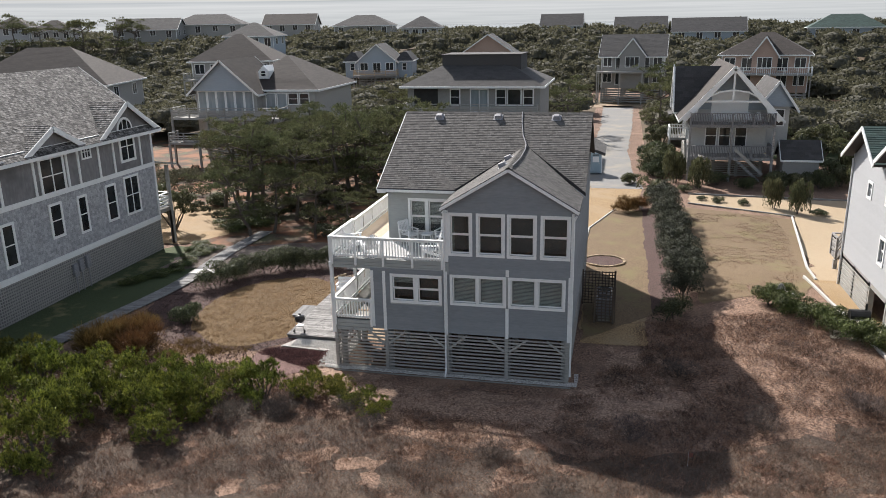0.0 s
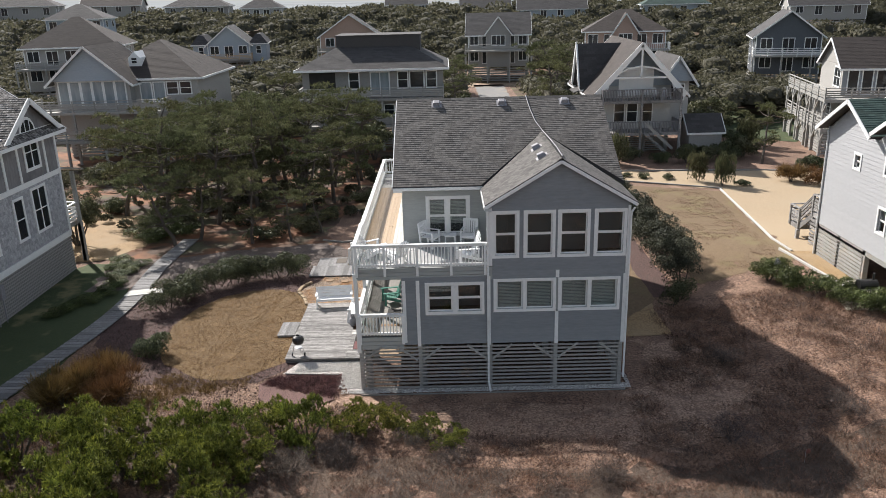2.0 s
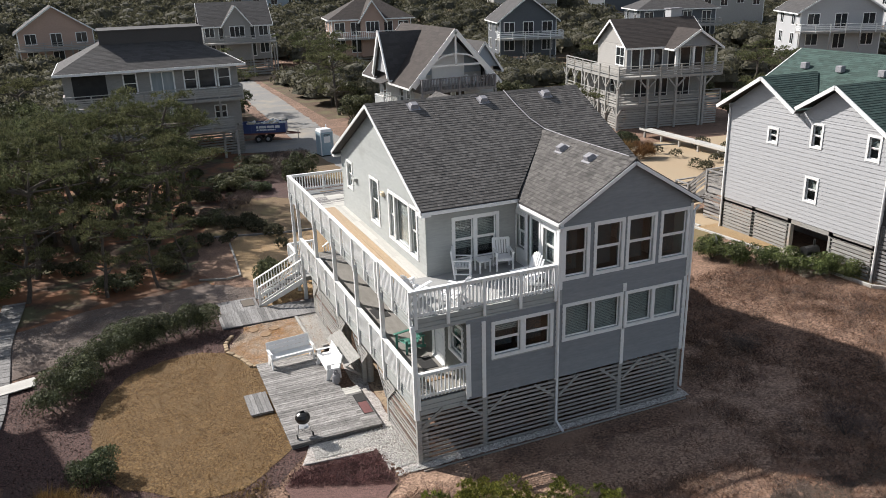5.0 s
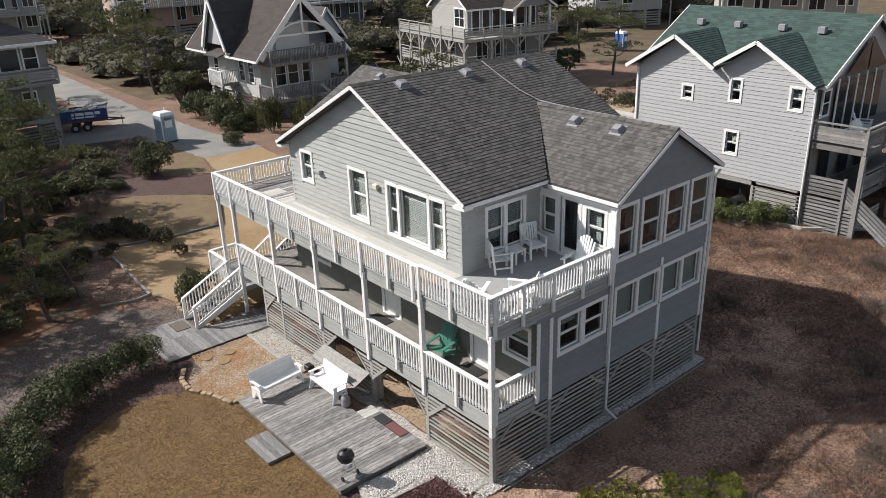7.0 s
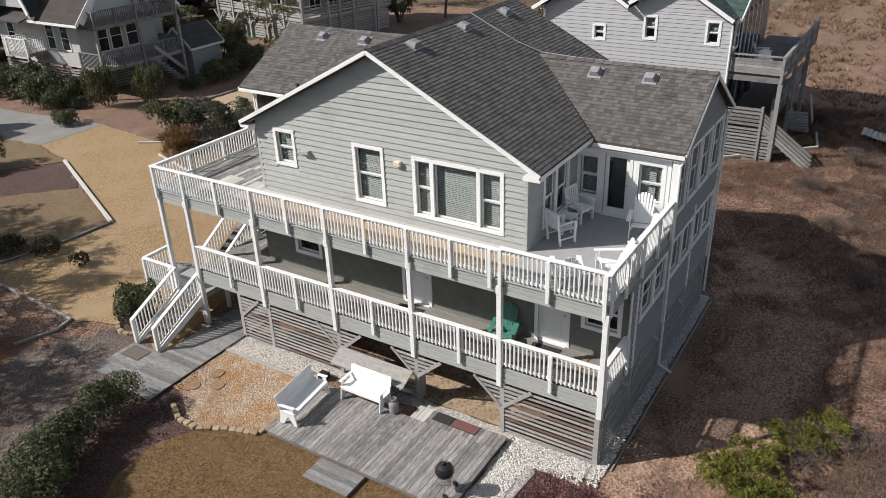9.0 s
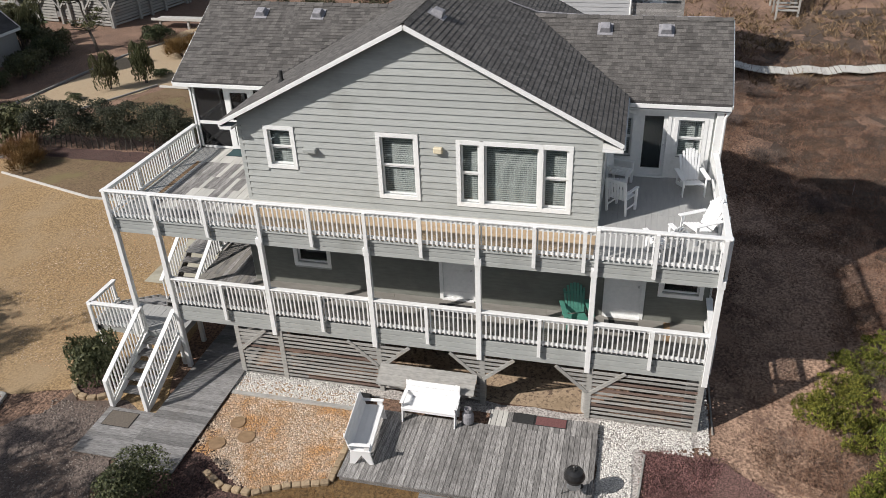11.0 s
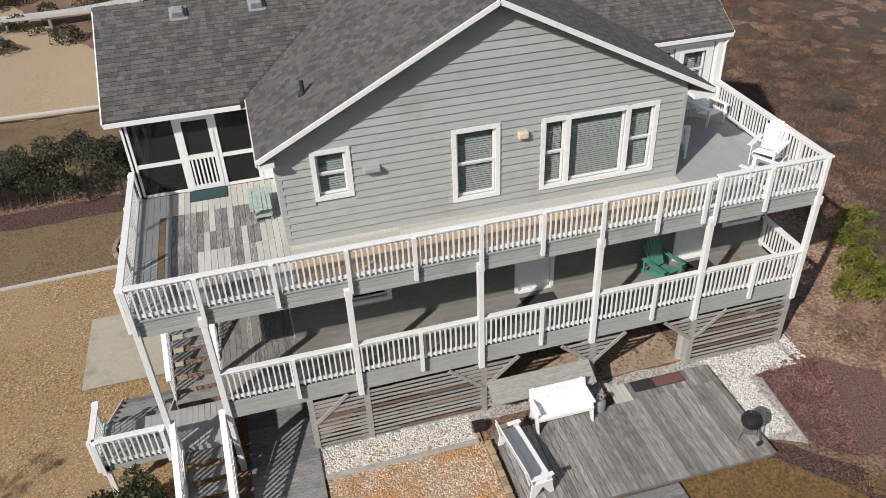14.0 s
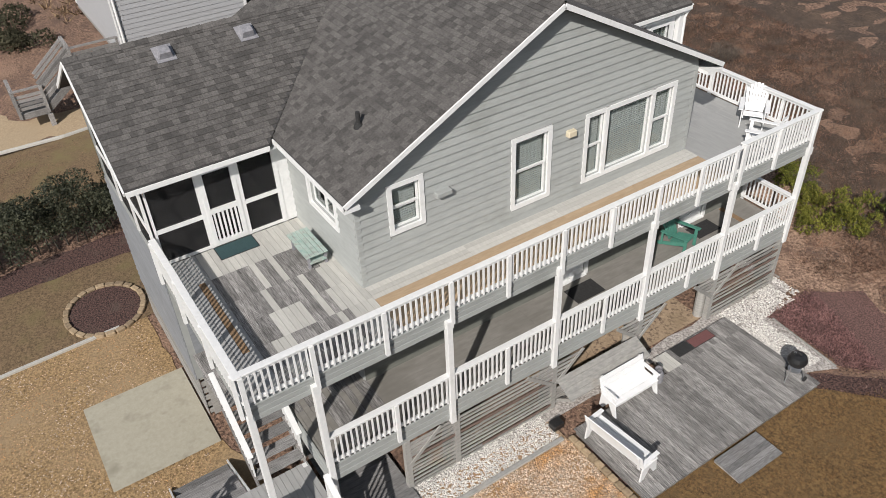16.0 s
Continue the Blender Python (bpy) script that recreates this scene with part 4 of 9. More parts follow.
# roofs
def slope(p_eave, p_ridge, along, poly, name="roof_slope", mat="shingle", thick=0.14, rng=3, **kw):
    """A roof slope: a slab under courses of shingles. poly: (s along the eave, plan distance up from the eave)."""
    e, r, a = Vector(p_eave), Vector(p_ridge), Vector(along)
    u = (r - e)
    run = math.hypot(u.x, u.y)
    k = u.length / run
    u.normalize()
    pts = [(s, d * k) for s, d in poly]
    slab = Geo().prism([e + a * s + u * d - Vector((0, 0, thick)) for s, d in pts], (0, 0, thick))
    ob = part(name, slab, M["roof_dark"], kw.pop("parent", house))
    if kw.pop("bare", False):
        return ob
    g = shingles(Geo(), e, a, u, pts, rng=random.Random(rng), **kw)
    tagged(part("shingles", g, M[mat], ob, fix=False), kind="stuff")
    return ob


X0, X1, EY0, EY1 = 1.35, 10.35, 2.5, 13.1
ez0, ez1 = roof_z(EY0), roof_z(EY1)
VY = RIDGE_Y - (RIDGE_Z - WZ) / PITCH          # where the front wing's ridge meets the main slope
slope((0, EY0, ez0), (0, RIDGE_Y, RIDGE_Z), (1, 0, 0), [(X0, 0), (WE0, 0), (WR, VY - EY0), (WR, RIDGE_Y - EY0), (X0, RIDGE_Y - EY0)], rng=1)
slope((0, EY0, ez0), (0, RIDGE_Y, RIDGE_Z), (1, 0, 0), [(WR, VY - EY0), (X1, 0.05), (X1, RIDGE_Y - EY0), (WR, RIDGE_Y - EY0)], rng=2)
BR, BE0, BE1, BZ = 7.75, 4.6, 10.9, 9.1        # back wing's ridge and eaves
BP = (BZ - 7.38) / (BR - BE0)
VB = RIDGE_Y + (RIDGE_Z - BZ) / PITCH
back_main = slope((0, EY1, ez1), (0, RIDGE_Y, RIDGE_Z), (1, 0, 0), [(X0, 0), (BE0 + 0.1, 0), (BR, EY1 - VB), (BR, EY1 - RIDGE_Y), (X0, EY1 - RIDGE_Y)], rng=3)
slope((0, EY1, ez1), (0, RIDGE_Y, RIDGE_Z), (1, 0, 0), [(BR, EY1 - VB), (X1, 0.2), (X1, EY1 - RIDGE_Y), (BR, EY1 - RIDGE_Y)], rng=4)
WY0, WY1 = -0.22, EY0 - 0.05
slope((WE0, 0, WEZ), (WR, 0, WZ), (0, 1, 0), [(WY0, 0), (WY1, 0), (VY, WR - WE0), (WY0, WR - WE0)], rng=5)
slope((WE1, 0, WEZ), (WR, 0, WZ), (0, 1, 0), [(WY0, 0), (WY1, 0), (VY, WR - WE0), (WY0, WR - WE0)], rng=6)
BY1 = 16.4
VIN = RIDGE_Y + (RIDGE_Z - 7.38) / PITCH
VSLANT = (VIN - VB) / (BR - BE0)
slope((BE0, 0, 7.38), (BR, 0, BZ), (0, 1, 0), [(VIN - VSLANT * 1.9, 1.9), (BY1, 1.9), (BY1, BR - BE0), (VB, BR - BE0)], rng=7)
LOW_SLOPE = slope((BE0, 0, 7.38), (BR, 0, BZ), (0, 1, 0), [(VIN, 0), (BY1, 0), (BY1, 1.9), (VIN - VSLANT * 1.9, 1.9)], rng=8, bare=True)
slope((BE1, 0, 7.38), (BR, 0, BZ), (0, 1, 0), [(VIN, 0), (BY1, 0), (BY1, BR - BE0), (VB, BR - BE0)], rng=8)
# ridge caps
for p, q in (((X0, RIDGE_Y, RIDGE_Z + 0.03), (X1, RIDGE_Y, RIDGE_Z + 0.03)), ((WR, WY0, WZ + 0.03), (WR, VY, WZ + 0.03)), ((BR, VB, BZ + 0.03), (BR, BY1, BZ + 0.03))):
    p, q = Vector(p), Vector(q)
    n = int((q - p).length / 0.3)
    side = Vector((0, 0.14, -0.085)) if abs(q.x - p.x) > 1 else Vector((0.14, 0, -0.08))
    flip = Vector((-side.x, -side.y, side.z))
    g = Geo()
    for i in range(n):
        a, b = p + (q - p) * i / n, p + (q - p) * (i + 1.06) / n
        lift, low_ = Vector((0, 0, 0.014)), Vector((0, 0, -0.004))
        g.add([a + flip + lift, a + lift, a + side + lift, b + flip + low_, b + low_, b + side + low_], ((0, 1, 4, 3), (1, 2, 5, 4)))
    tagged(part("ridge_cap", g, M["shingle"], house, fix=False), kind="stuff")


def fascia(p, q, h=0.115, w=0.035, name="fascia"):
    return part(name, Geo().beam(p, q, w, h), M["white"], house, bevel=0.004)


for y, z in ((EY0, ez0), (EY1, ez1)):
    fascia((X0 - 0.02, y, z - 0.06), (X0 - 0.02, RIDGE_Y, RIDGE_Z - 0.06), name="rake_board")
fascia((X0, EY0 - 0.02, ez0 - 0.1), (WE0 + 0.05, EY0 - 0.02, ez0 - 0.1))
fascia((X0, EY1 + 0.02, ez1 - 0.1), (BE0 + 0.1, EY1 + 0.02, ez1 - 0.1))
for s in (WE0, WE1):
    fascia((s, WY0 - 0.02, WEZ - 0.09), (WR, WY0 - 0.02, WZ - 0.09), name="rake_board")
for s in (BE0, BE1):
    fascia((s, BY1 + 0.02, 7.38 - 0.09), (BR, BY1 + 0.02, BZ - 0.09), name="rake_board")
fascia((WE0 - 0.02, WY0, WEZ - 0.12), (WE0 - 0.02, WY1, WEZ - 0.12))
fascia((BE0 - 0.02, VIN, 7.28), (BE0 - 0.02, BY1, 7.28))
for x0, x1, y0, y1, z in ((X0, XW, EY0, YF, ez0 - 0.15), (X0, XW, YB, EY1, ez1 - 0.15)):
    part("eave_return", Geo().box(x0, y0, z - 0.07, x1, y1, z + 0.02), M["white"], house)
part("soffit", Geo().box(XW, EY0 + 0.02, ez0 - 0.17, 5.0, YF, ez0 - 0.145), M["white"], house)
part("soffit", Geo().box(WE0 + 0.02, WY0 + 0.02, 7.1, 5.05, EY0, 7.125), M["white"], house)
part("soffit", Geo().box(BE0 + 0.02, EY1, 7.2, 5.0, BY1 - 0.02, 7.225), M["white"], house)
# rear gable of the back wing
part("wall", REAR.slab(Geo(), [(5.0, 7.2), (XE, 7.2), (BR, BZ - 0.2)], -0.16, 0), M["siding"], house)


def roof_vent(x, y, z, up, name="roof_vent"):
    u = Vector(up).normalized()
    s = Vector((-u.y, u.x, 0)).normalized()
    n = s.cross(u)
    n = n if n.z > 0 else -n
    c = Vector((x, y, z))
    g = Geo()
    lo = [c + s * a + u * b + n * 0.02 for a, b in ((-0.17, -0.17), (0.17, -0.17), (0.17, 0.17), (-0.17, 0.17))]
    hi = [c + s * a + u * b + n * h for a, b, h in ((-0.13, -0.14, 0.19), (0.13, -0.14, 0.19), (0.13, 0.12, 0.16), (-0.13, 0.12, 0.16))]
    v = part(name, g.hexa(lo + hi), M["vent"], house, bevel=0.012)
    g = Geo()
    g.hexa([c + s * a + u * b + n * 0.012 for a, b in ((-0.22, -0.25), (0.22, -0.25), (0.22, 0.22), (-0.22, 0.22))] + [c + s * a + u * b + n * 0.03 for a, b in ((-0.22, -0.25), (0.22, -0.25), (0.22, 0.22), (-0.22, 0.22))])
    part("flashing", g, M["vent"], v)


FRONT_UP, WING_UP, BWING_UP = (0, 1, PITCH), (1, 0, WP), (1, 0, BP)
for x in (3.1, 5.95, 8.7):
    roof_vent(x, 7.42, roof_z(7.42), FRONT_UP)
for y in (1.62, 3.35):
    roof_vent(7.05, y, WZ - WP * 0.45, WING_UP)
for y in (12.4, 14.36):
    roof_vent(7.3, y, BZ - BP * 0.45, BWING_UP)
g = Geo().cyl((2.9, 11.85, roof_z(11.85) - 0.05), (2.9, 11.85, roof_z(11.85) + 0.32), 0.05, n=10)
pipe = part("vent_pipe", g, M["rubber"], house)
part("pipe_collar", Geo().cyl((2.9, 11.85, roof_z(11.85) - 0.02), (2.9, 11.87, roof_z(11.85) + 0.09), 0.12, 0.06), M["rubber"], pipe)
# wall fixtures on the gable
part("wall_light", Geo().box(1.55, 7.02, 6.82, XW, 7.26, 6.98), M["cream"], house, "cream wall light", bevel=0.02)
part("wall_box", Geo().box(1.52, 10.5, 6.62, XW, 10.88, 6.74), M["sheath"], house, "grey flood light box", bevel=0.015)


# downpipes
def downpipe(pts, r=0.04):
    g = Geo()
    for p, q in zip(pts, pts[1:]):
        g.cyl(p, q, r, n=8)
    return part("downpipe", g, M["white"], house)


downpipe([(4.88, -0.2, 7.15), (4.9, -0.1, 6.95), (4.9, -0.1, 2.0), (4.9, -0.1, 0.35), (4.95, -0.5, 0.12)])
downpipe([(10.15, -0.2, 7.15), (10.06, -0.1, 6.95), (10.06, -0.1, 0.4)])


# cable lying over the roof
CABLE = ((7.05, 7.8, 10.22), (7.15, 6.9, 9.75), (7.3, 6.1, 9.34), (7.52, 5.4, 9.05), (7.62, 4.2, 8.97), (7.66, 2.2, 8.95), (7.6, 0.3, 8.98))
g = Geo()
for p, q in zip(CABLE, CABLE[1:]):
    g.cyl(p, q, 0.022, n=6)
part("roof_cable", g, M["vent"], house, "pale cable lying over the shingles")

# ---- decks, railings, stairs and the slatted skirt ----
upper_deck = thing("upper_deck", (0, 8, 4.5), "wrap-round upper deck with white railing and mixed planks", "deck")
lower_deck = thing("lower_deck", (0, 7, 1.7), "covered lower gallery deck with white railing", "deck")


def railing(parent, p, q, posts, z, height=0.85, gap=0.125, hang=0.32, ends=(0, 0)):
    """A white rail from p to q (plan points) over the floor level z: cap, two rails, balusters and face-fixed posts at the given distances."""
    p, q = Vector((*p, 0)), Vector((*q, 0))
    d = (q - p).normalized()
    length = (q - p).length
    out = Vector((d.y, -d.x, 0))
    zt = z + height
    g = Geo().beam(p + Vector((0, 0, zt)) - d * ends[0], q + Vector((0, 0, zt)) + d * ends[1], 0.15, 0.04)
    rail = part("railing", g, M["white"], parent, bevel=0.006)
    part("top_rail", Geo().beam(p + Vector((0, 0, zt - 0.065)), q + Vector((0, 0, zt - 0.065)), 0.04, 0.085), M["white"], rail)
    part("bottom_rail", Geo().beam(p + Vector((0, 0, z + 0.09)), q + Vector((0, 0, z + 0.09)), 0.04, 0.085), M["white"], rail)
    turn = d.to_track_quat("X", "Z").to_matrix().to_4x4()
    bal, post = unit("baluster", M["white"]), unit("rail_post", M["white"])
    s = gap * 0.6
    while s < length - 0.03:
        if all(abs(s - k) > 0.07 for k in posts):
            piece("baluster", bal, rail, scaled(Matrix.Translation(p + d * (s - 0.018) + out * 0.035 + Vector((0, 0, z + 0.03))) @ turn, 0.036, 0.036, height - 0.07))
        s += gap
    for k in posts:
        piece("rail_post", post, rail, scaled(Matrix.Translation(p + d * (k - 0.045) + out * 0.075 + Vector((0, 0, z - hang))) @ turn, 0.09, 0.07, height + hang - 0.015))
    return rail


def planks(parent, x0, y0, x1, y1, z, along, width, pick, thick=0.035, gap=0.007, splits=(), name="plank", rng=1):
    """Deck boards over a rectangle; pick(i, k, x, y) gives each board's material key."""
    r = random.Random(rng)
    lo, hi = (y0, y1) if along == "x" else (x0, x1)
    a, b = (x0, x1) if along == "x" else (y0, y1)
    i, s = 0, lo
    while s < hi - 0.02:
        e = min(s + width, hi)
        cuts = sorted({a, b, *[c for c in splits if a < c < b]})
        if len(splits) == 1 and splits[0] == "random":
            cuts = sorted({a, b, a + (b - a) * r.uniform(0.25, 0.75)})
        for k, (c, d) in enumerate(zip(cuts, cuts[1:])):
            jig = r.uniform(-0.003, 0.003) if gap > 0.004 else 0.0
            mid = ((c + d) / 2, (s + e) / 2) if along == "x" else ((s + e) / 2, (c + d) / 2)
            key = pick(i, k, *mid)
            me = unit("plank_" + key, M[key])
            if along == "x":
                m = Matrix.Translation((c + 0.002, (s + e) / 2, z - thick + jig))
            else:
                m = Matrix.Translation(((s + e) / 2, c + 0.002, z - thick + jig)) @ pose(0, 0, 0, 0, 0, 90)
            piece(name, me, parent, scaled(m, d - c - 0.004, e - s - gap, thick))
        s += width
        i += 1


DY = 16.15
# upper deck frame
for a, b in (((0.03, 0.03, 0), (0.03, DY - 0.03, 0)), ((0.03, 0.02, 0), (4.95, 0.02, 0)), ((0.03, DY - 0.02, 0), (5.0, DY - 0.02, 0))):
    for k in range(3):
        up_ = Vector((0, 0, 4.62 + 0.14 * k))
        part("rim_board", Geo().beam(Vector(a) + up_, Vector(b) + up_, 0.05 + 0.008 * (2 - k), 0.128), M["siding"], upper_deck, bevel=0.004)
    part("rim_strip", Geo().beam(Vector(a) + Vector((-0.02 if a[0] == b[0] else 0, -0.02 if a[1] < 1 and a[1] == b[1] else 0, 4.985)), Vector(b) + Vector((-0.02 if a[0] == b[0] else 0, 0, 4.985)), 0.09, 0.03), M["siding"], upper_deck)
for i in range(26):
    y = 3.3 + i * 0.4 if i < 24 else 0
    if y:
        part("joist", Geo().box(0.05, y, 4.62, XW, y + 0.05, 4.96), M["siding"], upper_deck)
part("deck_soffit", Geo().box(0.06, 0.06, 4.58, XW - 0.01, 12.9, 4.61), M["slat"], upper_deck)
part("deck_soffit", Geo().box(XW, 0.2, 4.6, 4.9, YF, 4.63), M["slat"], upper_deck)
r = random.Random(11)


def side_pick(i, k, x, y):
    if 0.1 < x < 1.2 and 3.1 < y < 12.4:
        return "deck_tan"
    return "deck_light" if x > 1.2 else "deck_grey"


def back_pick(i, k, x, y):
    if y > 15.3:
        return "brown_board" if 15.55 < y < 15.72 and 1.4 < x < 4.0 else "deck_grey"
    if x > 3.9 or y < 13.25:
        return "deck_light"
    return r.choice(["wood", "wood", "deck_light", "wood", "deck_light"]) if y > 14.3 else r.choice(["wood", "wood", "wood", "deck_light"])


planks(upper_deck, 0.05, 3.0, XW, YB, FU, "y", 0.145, side_pick, splits=(5.4, 7.6, 10.2), rng=2)
planks(upper_deck, 0.05, 0.05, 5.03, 3.0, FU, "x", 0.145, lambda i, k, x, y: "deck_grey", gap=0.002, splits=(2.6,), rng=3)
planks(upper_deck, 0.05, YB, 4.98, DY - 0.05, FU, "x", 0.145, back_pick, splits=(1.3, 2.1, 2.9, 3.9), rng=4)
part("sub_floor", Geo().box(0.1, 0.1, FU - 0.08, 4.95, DY - 0.1, FU - 0.045), M["dark"], upper_deck)

railing(upper_deck, (0, 2.95), (0, 0), [0.05, 1.4, 2.9], FU, 0.88, ends=(0, 0.09))
railing(upper_deck, (0, DY), (0, 2.97), [0.04, 1.42, 2.95, 4.5, 5.95, 7.45, 8.9, 10.35, 11.75, 12.95], FU, 0.81, ends=(0.09, 0))
railing(upper_deck, (0, 0), (4.86, 0), [0.06, 1.1, 2.3, 3.55, 4.8], FU, 0.877, ends=(0.09, 0))
railing(upper_deck, (4.95, DY), (0, DY), [0.1, 1.7, 3.3, 4.9], FU, 0.813, ends=(0, 0.09))

part("rim_end", Geo().box(4.86, -0.04, 4.5, 5.06, 0.17, 4.99), M["siding"], upper_deck)
# gallery posts
POSTS = (0.0, 2.93, 5.79, 8.72, 11.72, 14.78)
for y in POSTS:
    g = Geo().box(-0.08, y - 0.07, 1.62, 0.06, y + 0.07, 4.62)
    p = part("gallery_post", g, M["white"], lower_deck, bevel=0.008)
    part("post_cap", Geo().box(-0.1, y - 0.085, 4.58, 0.02, y + 0.085, 4.8), M["white"], p, bevel=0.006)
for y, z in ((14.78, 1.62), (DY - 0.05, 4.75)):
    part("tall_post", Geo().box(-0.078, y - 0.068, 0, 0.058, y + 0.068, z), M["white"], lower_deck, bevel=0.008)
LY = 14.85
for a, b in (((0.03, 0.03, 1.98), (0.03, LY, 1.98)), ((0.03, 0.02, 1.98), (1.7, 0.02, 1.98)), ((0.03, LY - 0.02, 1.98), (5.0, LY - 0.02, 1.98))):
    for k in range(3):
        up_ = Vector((0, 0, -0.165 + 0.165 * k))
        part("rim_board", Geo().beam(Vector(a) + up_, Vector(b) + up_, 0.05 + 0.008 * (2 - k), 0.153), M["siding"], lower_deck, bevel=0.004)
planks(lower_deck, 0.05, 0.05, XW, 13.0, FL, "y", 0.145, lambda i, k, x, y: "gallery_floor", gap=0.002, splits=(4.2, 8.6), rng=5)
planks(lower_deck, 0.05, 13.0, 4.95, LY - 0.05, FL, "x", 0.145, lambda i, k, x, y: "wood" if r.random() < 0.55 else "gallery_floor", splits=(1.7, 3.4), rng=6)
part("sub_floor", Geo().box(0.08, 0.1, FL - 0.1, XW, LY - 0.1, FL - 0.045), M["dark"], lower_deck)
railing(lower_deck, (0, LY - 0.05), (0, 0), [1.65, 4.6, 7.6, 10.6, 13.4], FL, 0.87)
railing(lower_deck, (0, 0), (1.74, 0), [0.06, 1.68], FL, 0.867)
railing(lower_deck, (5.0, LY), (3.0, LY), [0.1, 1.9], FL, 0.87)

# skirt of horizontal slats on posts
skirt = thing("slatted_skirt", (5, 0, 0), "skirt of weathered horizontal slats between the pilings", "skirting")
slat_me = unit("slat", M["slat"])
brown_me = unit("slat_brown", M["dark_slat"])


def slat_bay(s0, s1, z0, z1, face, rows=12, brown=()):
    dx = math.atan2(face.s.y, face.s.x)
    for i in range(rows):
        z = z0 + (z1 - z0) * i / rows
        jz = r.uniform(-0.008, 0.008)
        m = Matrix.Translation(face.p(s0, z + jz, 0.0)) @ Matrix.Rotation(dx + r.uniform(-0.003, 0.003), 4, "Z")
        piece("slat", brown_me if i in brown else slat_me, skirt, scaled(m, s1 - s0, 0.022, (z1 - z0) / rows * 0.5))


for a, b in ((0.0, 2.3), (2.3, 4.95), (4.95, 7.45), (7.45, 9.95)):
    slat_bay(a, b, 0.08, 1.9, FRONT)
    for s, t in ((a + 0.1, 1), (b - 0.1, -1)):
        g = Geo().beam(FRONT.p(s, 1.25, 0.03), FRONT.p(s + 0.75 * t, 1.85, 0.03), 0.03, 0.09)
        part("brace", g, M["slat"], skirt)
for s in (0.05, 2.3, 4.95, 7.45, 9.92):
    part("skirt_post", FRONT.box(Geo(), s - 0.07, 0.0, -0.1, s + 0.07, 1.95, 0.025), M["slat"], skirt)
GAL = Face((0, 0, 0), (0, 1, 0), (-1, 0, 0))
slat_bay(0.0, 2.8, 0.08, 1.72, GAL, 12, (3, 7, 9))
slat_bay(8.65, 10.9, 0.02, 1.72, GAL, 13, (1, 8))
slat_bay(10.9, 13.0, 0.02, 1.72, GAL, 13, (8,))
for s in (0.05, 2.85, 5.72, 8.65, 11.6, 12.95):
    part("skirt_post", GAL.box(Geo(), s - 0.07, 0.0, -0.12, s + 0.07, 1.75, 0.025), M["slat"], skirt)
for s, t in ((2.9, 1), (5.7, -1), (5.76, 1), (8.6, -1), (8.7, 1), (12.9, -1), (2.8, -1)):
    part("brace", Geo().beam(GAL.p(s, 0.95, 0.03), GAL.p(s + 0.85 * t, 1.72, 0.03), 0.03, 0.1), M["slat"], skirt)
    for k in range(5):
        z = 1.62 - 0.135 * k
        part("corner_slat", Geo().beam(GAL.p(s, z, 0.012), GAL.p(s + (z - 0.93) * 1.1 * t, z, 0.012), 0.022, 0.075), M["slat"], skirt)
# hatch panel propped open, with low boards below it
g = Geo()
for i in range(4):
    t0, t1 = i / 4, (i + 1) / 4 - 0.01
    a, b = Vector((-0.03, 0, 1.05)), Vector((-0.62, 0, 0.78))
    p, q = a.lerp(b, t0), a.lerp(b, t1)
    g.hexa([(p.x, 5.85, p.z), (p.x, 8.6, p.z), (q.x, 8.6, q.z), (q.x, 5.85, q.z), (p.x, 5.85, p.z + 0.03), (p.x, 8.6, p.z + 0.03), (q.x, 8.6, q.z + 0.03), (q.x, 5.85, q.z + 0.03)])
hatch = part("hatch_panel", g, M["slat"], skirt, "grey boarded hatch propped open")
for y in (5.95, 8.5):
    part("hatch_prop", Geo().beam((-0.6, y, 0.78), (-0.05, y, 0.3), 0.06, 0.08), M["slat"], hatch)
for i in range(4):
    part("low_board", Geo().box(0.0, 5.8, 0.15 + i * 0.15, 0.03, 8.6, 0.25 + i * 0.15), M["slat"], skirt)
# pilings under the house
for x in (0.3, 2.4, 4.95, 7.45, 9.8):
    for y in (0.25, 2.9, 5.8, 8.7, 11.7, 14.7):
        if not (x < 1 and y > 14):
            part("piling", Geo().cyl((x, y, -0.2), (x, y, 1.95), 0.14, n=10), M["slat"], skirt)
part("skirt_back", Geo().box(4.98, 13.0, 0, 5.02, 16.0, 1.4), M["slat"], skirt)
for i in range(10):
    part("rear_slat", Geo().box(5.0, 16.12, 0.06 + i * 0.14, 10, 16.15, 0.15 + i * 0.14), M["slat"], skirt)
    part("east_slat", Geo().box(9.97, 0, 0.06 + i * 0.19, 10.0, 16.1, 0.18 + i * 0.19), M["slat"], skirt)
    if i < 7:
        part("cross_slat", Geo().box(5.02, 9.5, 0.06 + i * 0.25, 5.05, 16.1, 0.22 + i * 0.25), M["slat"], skirt)

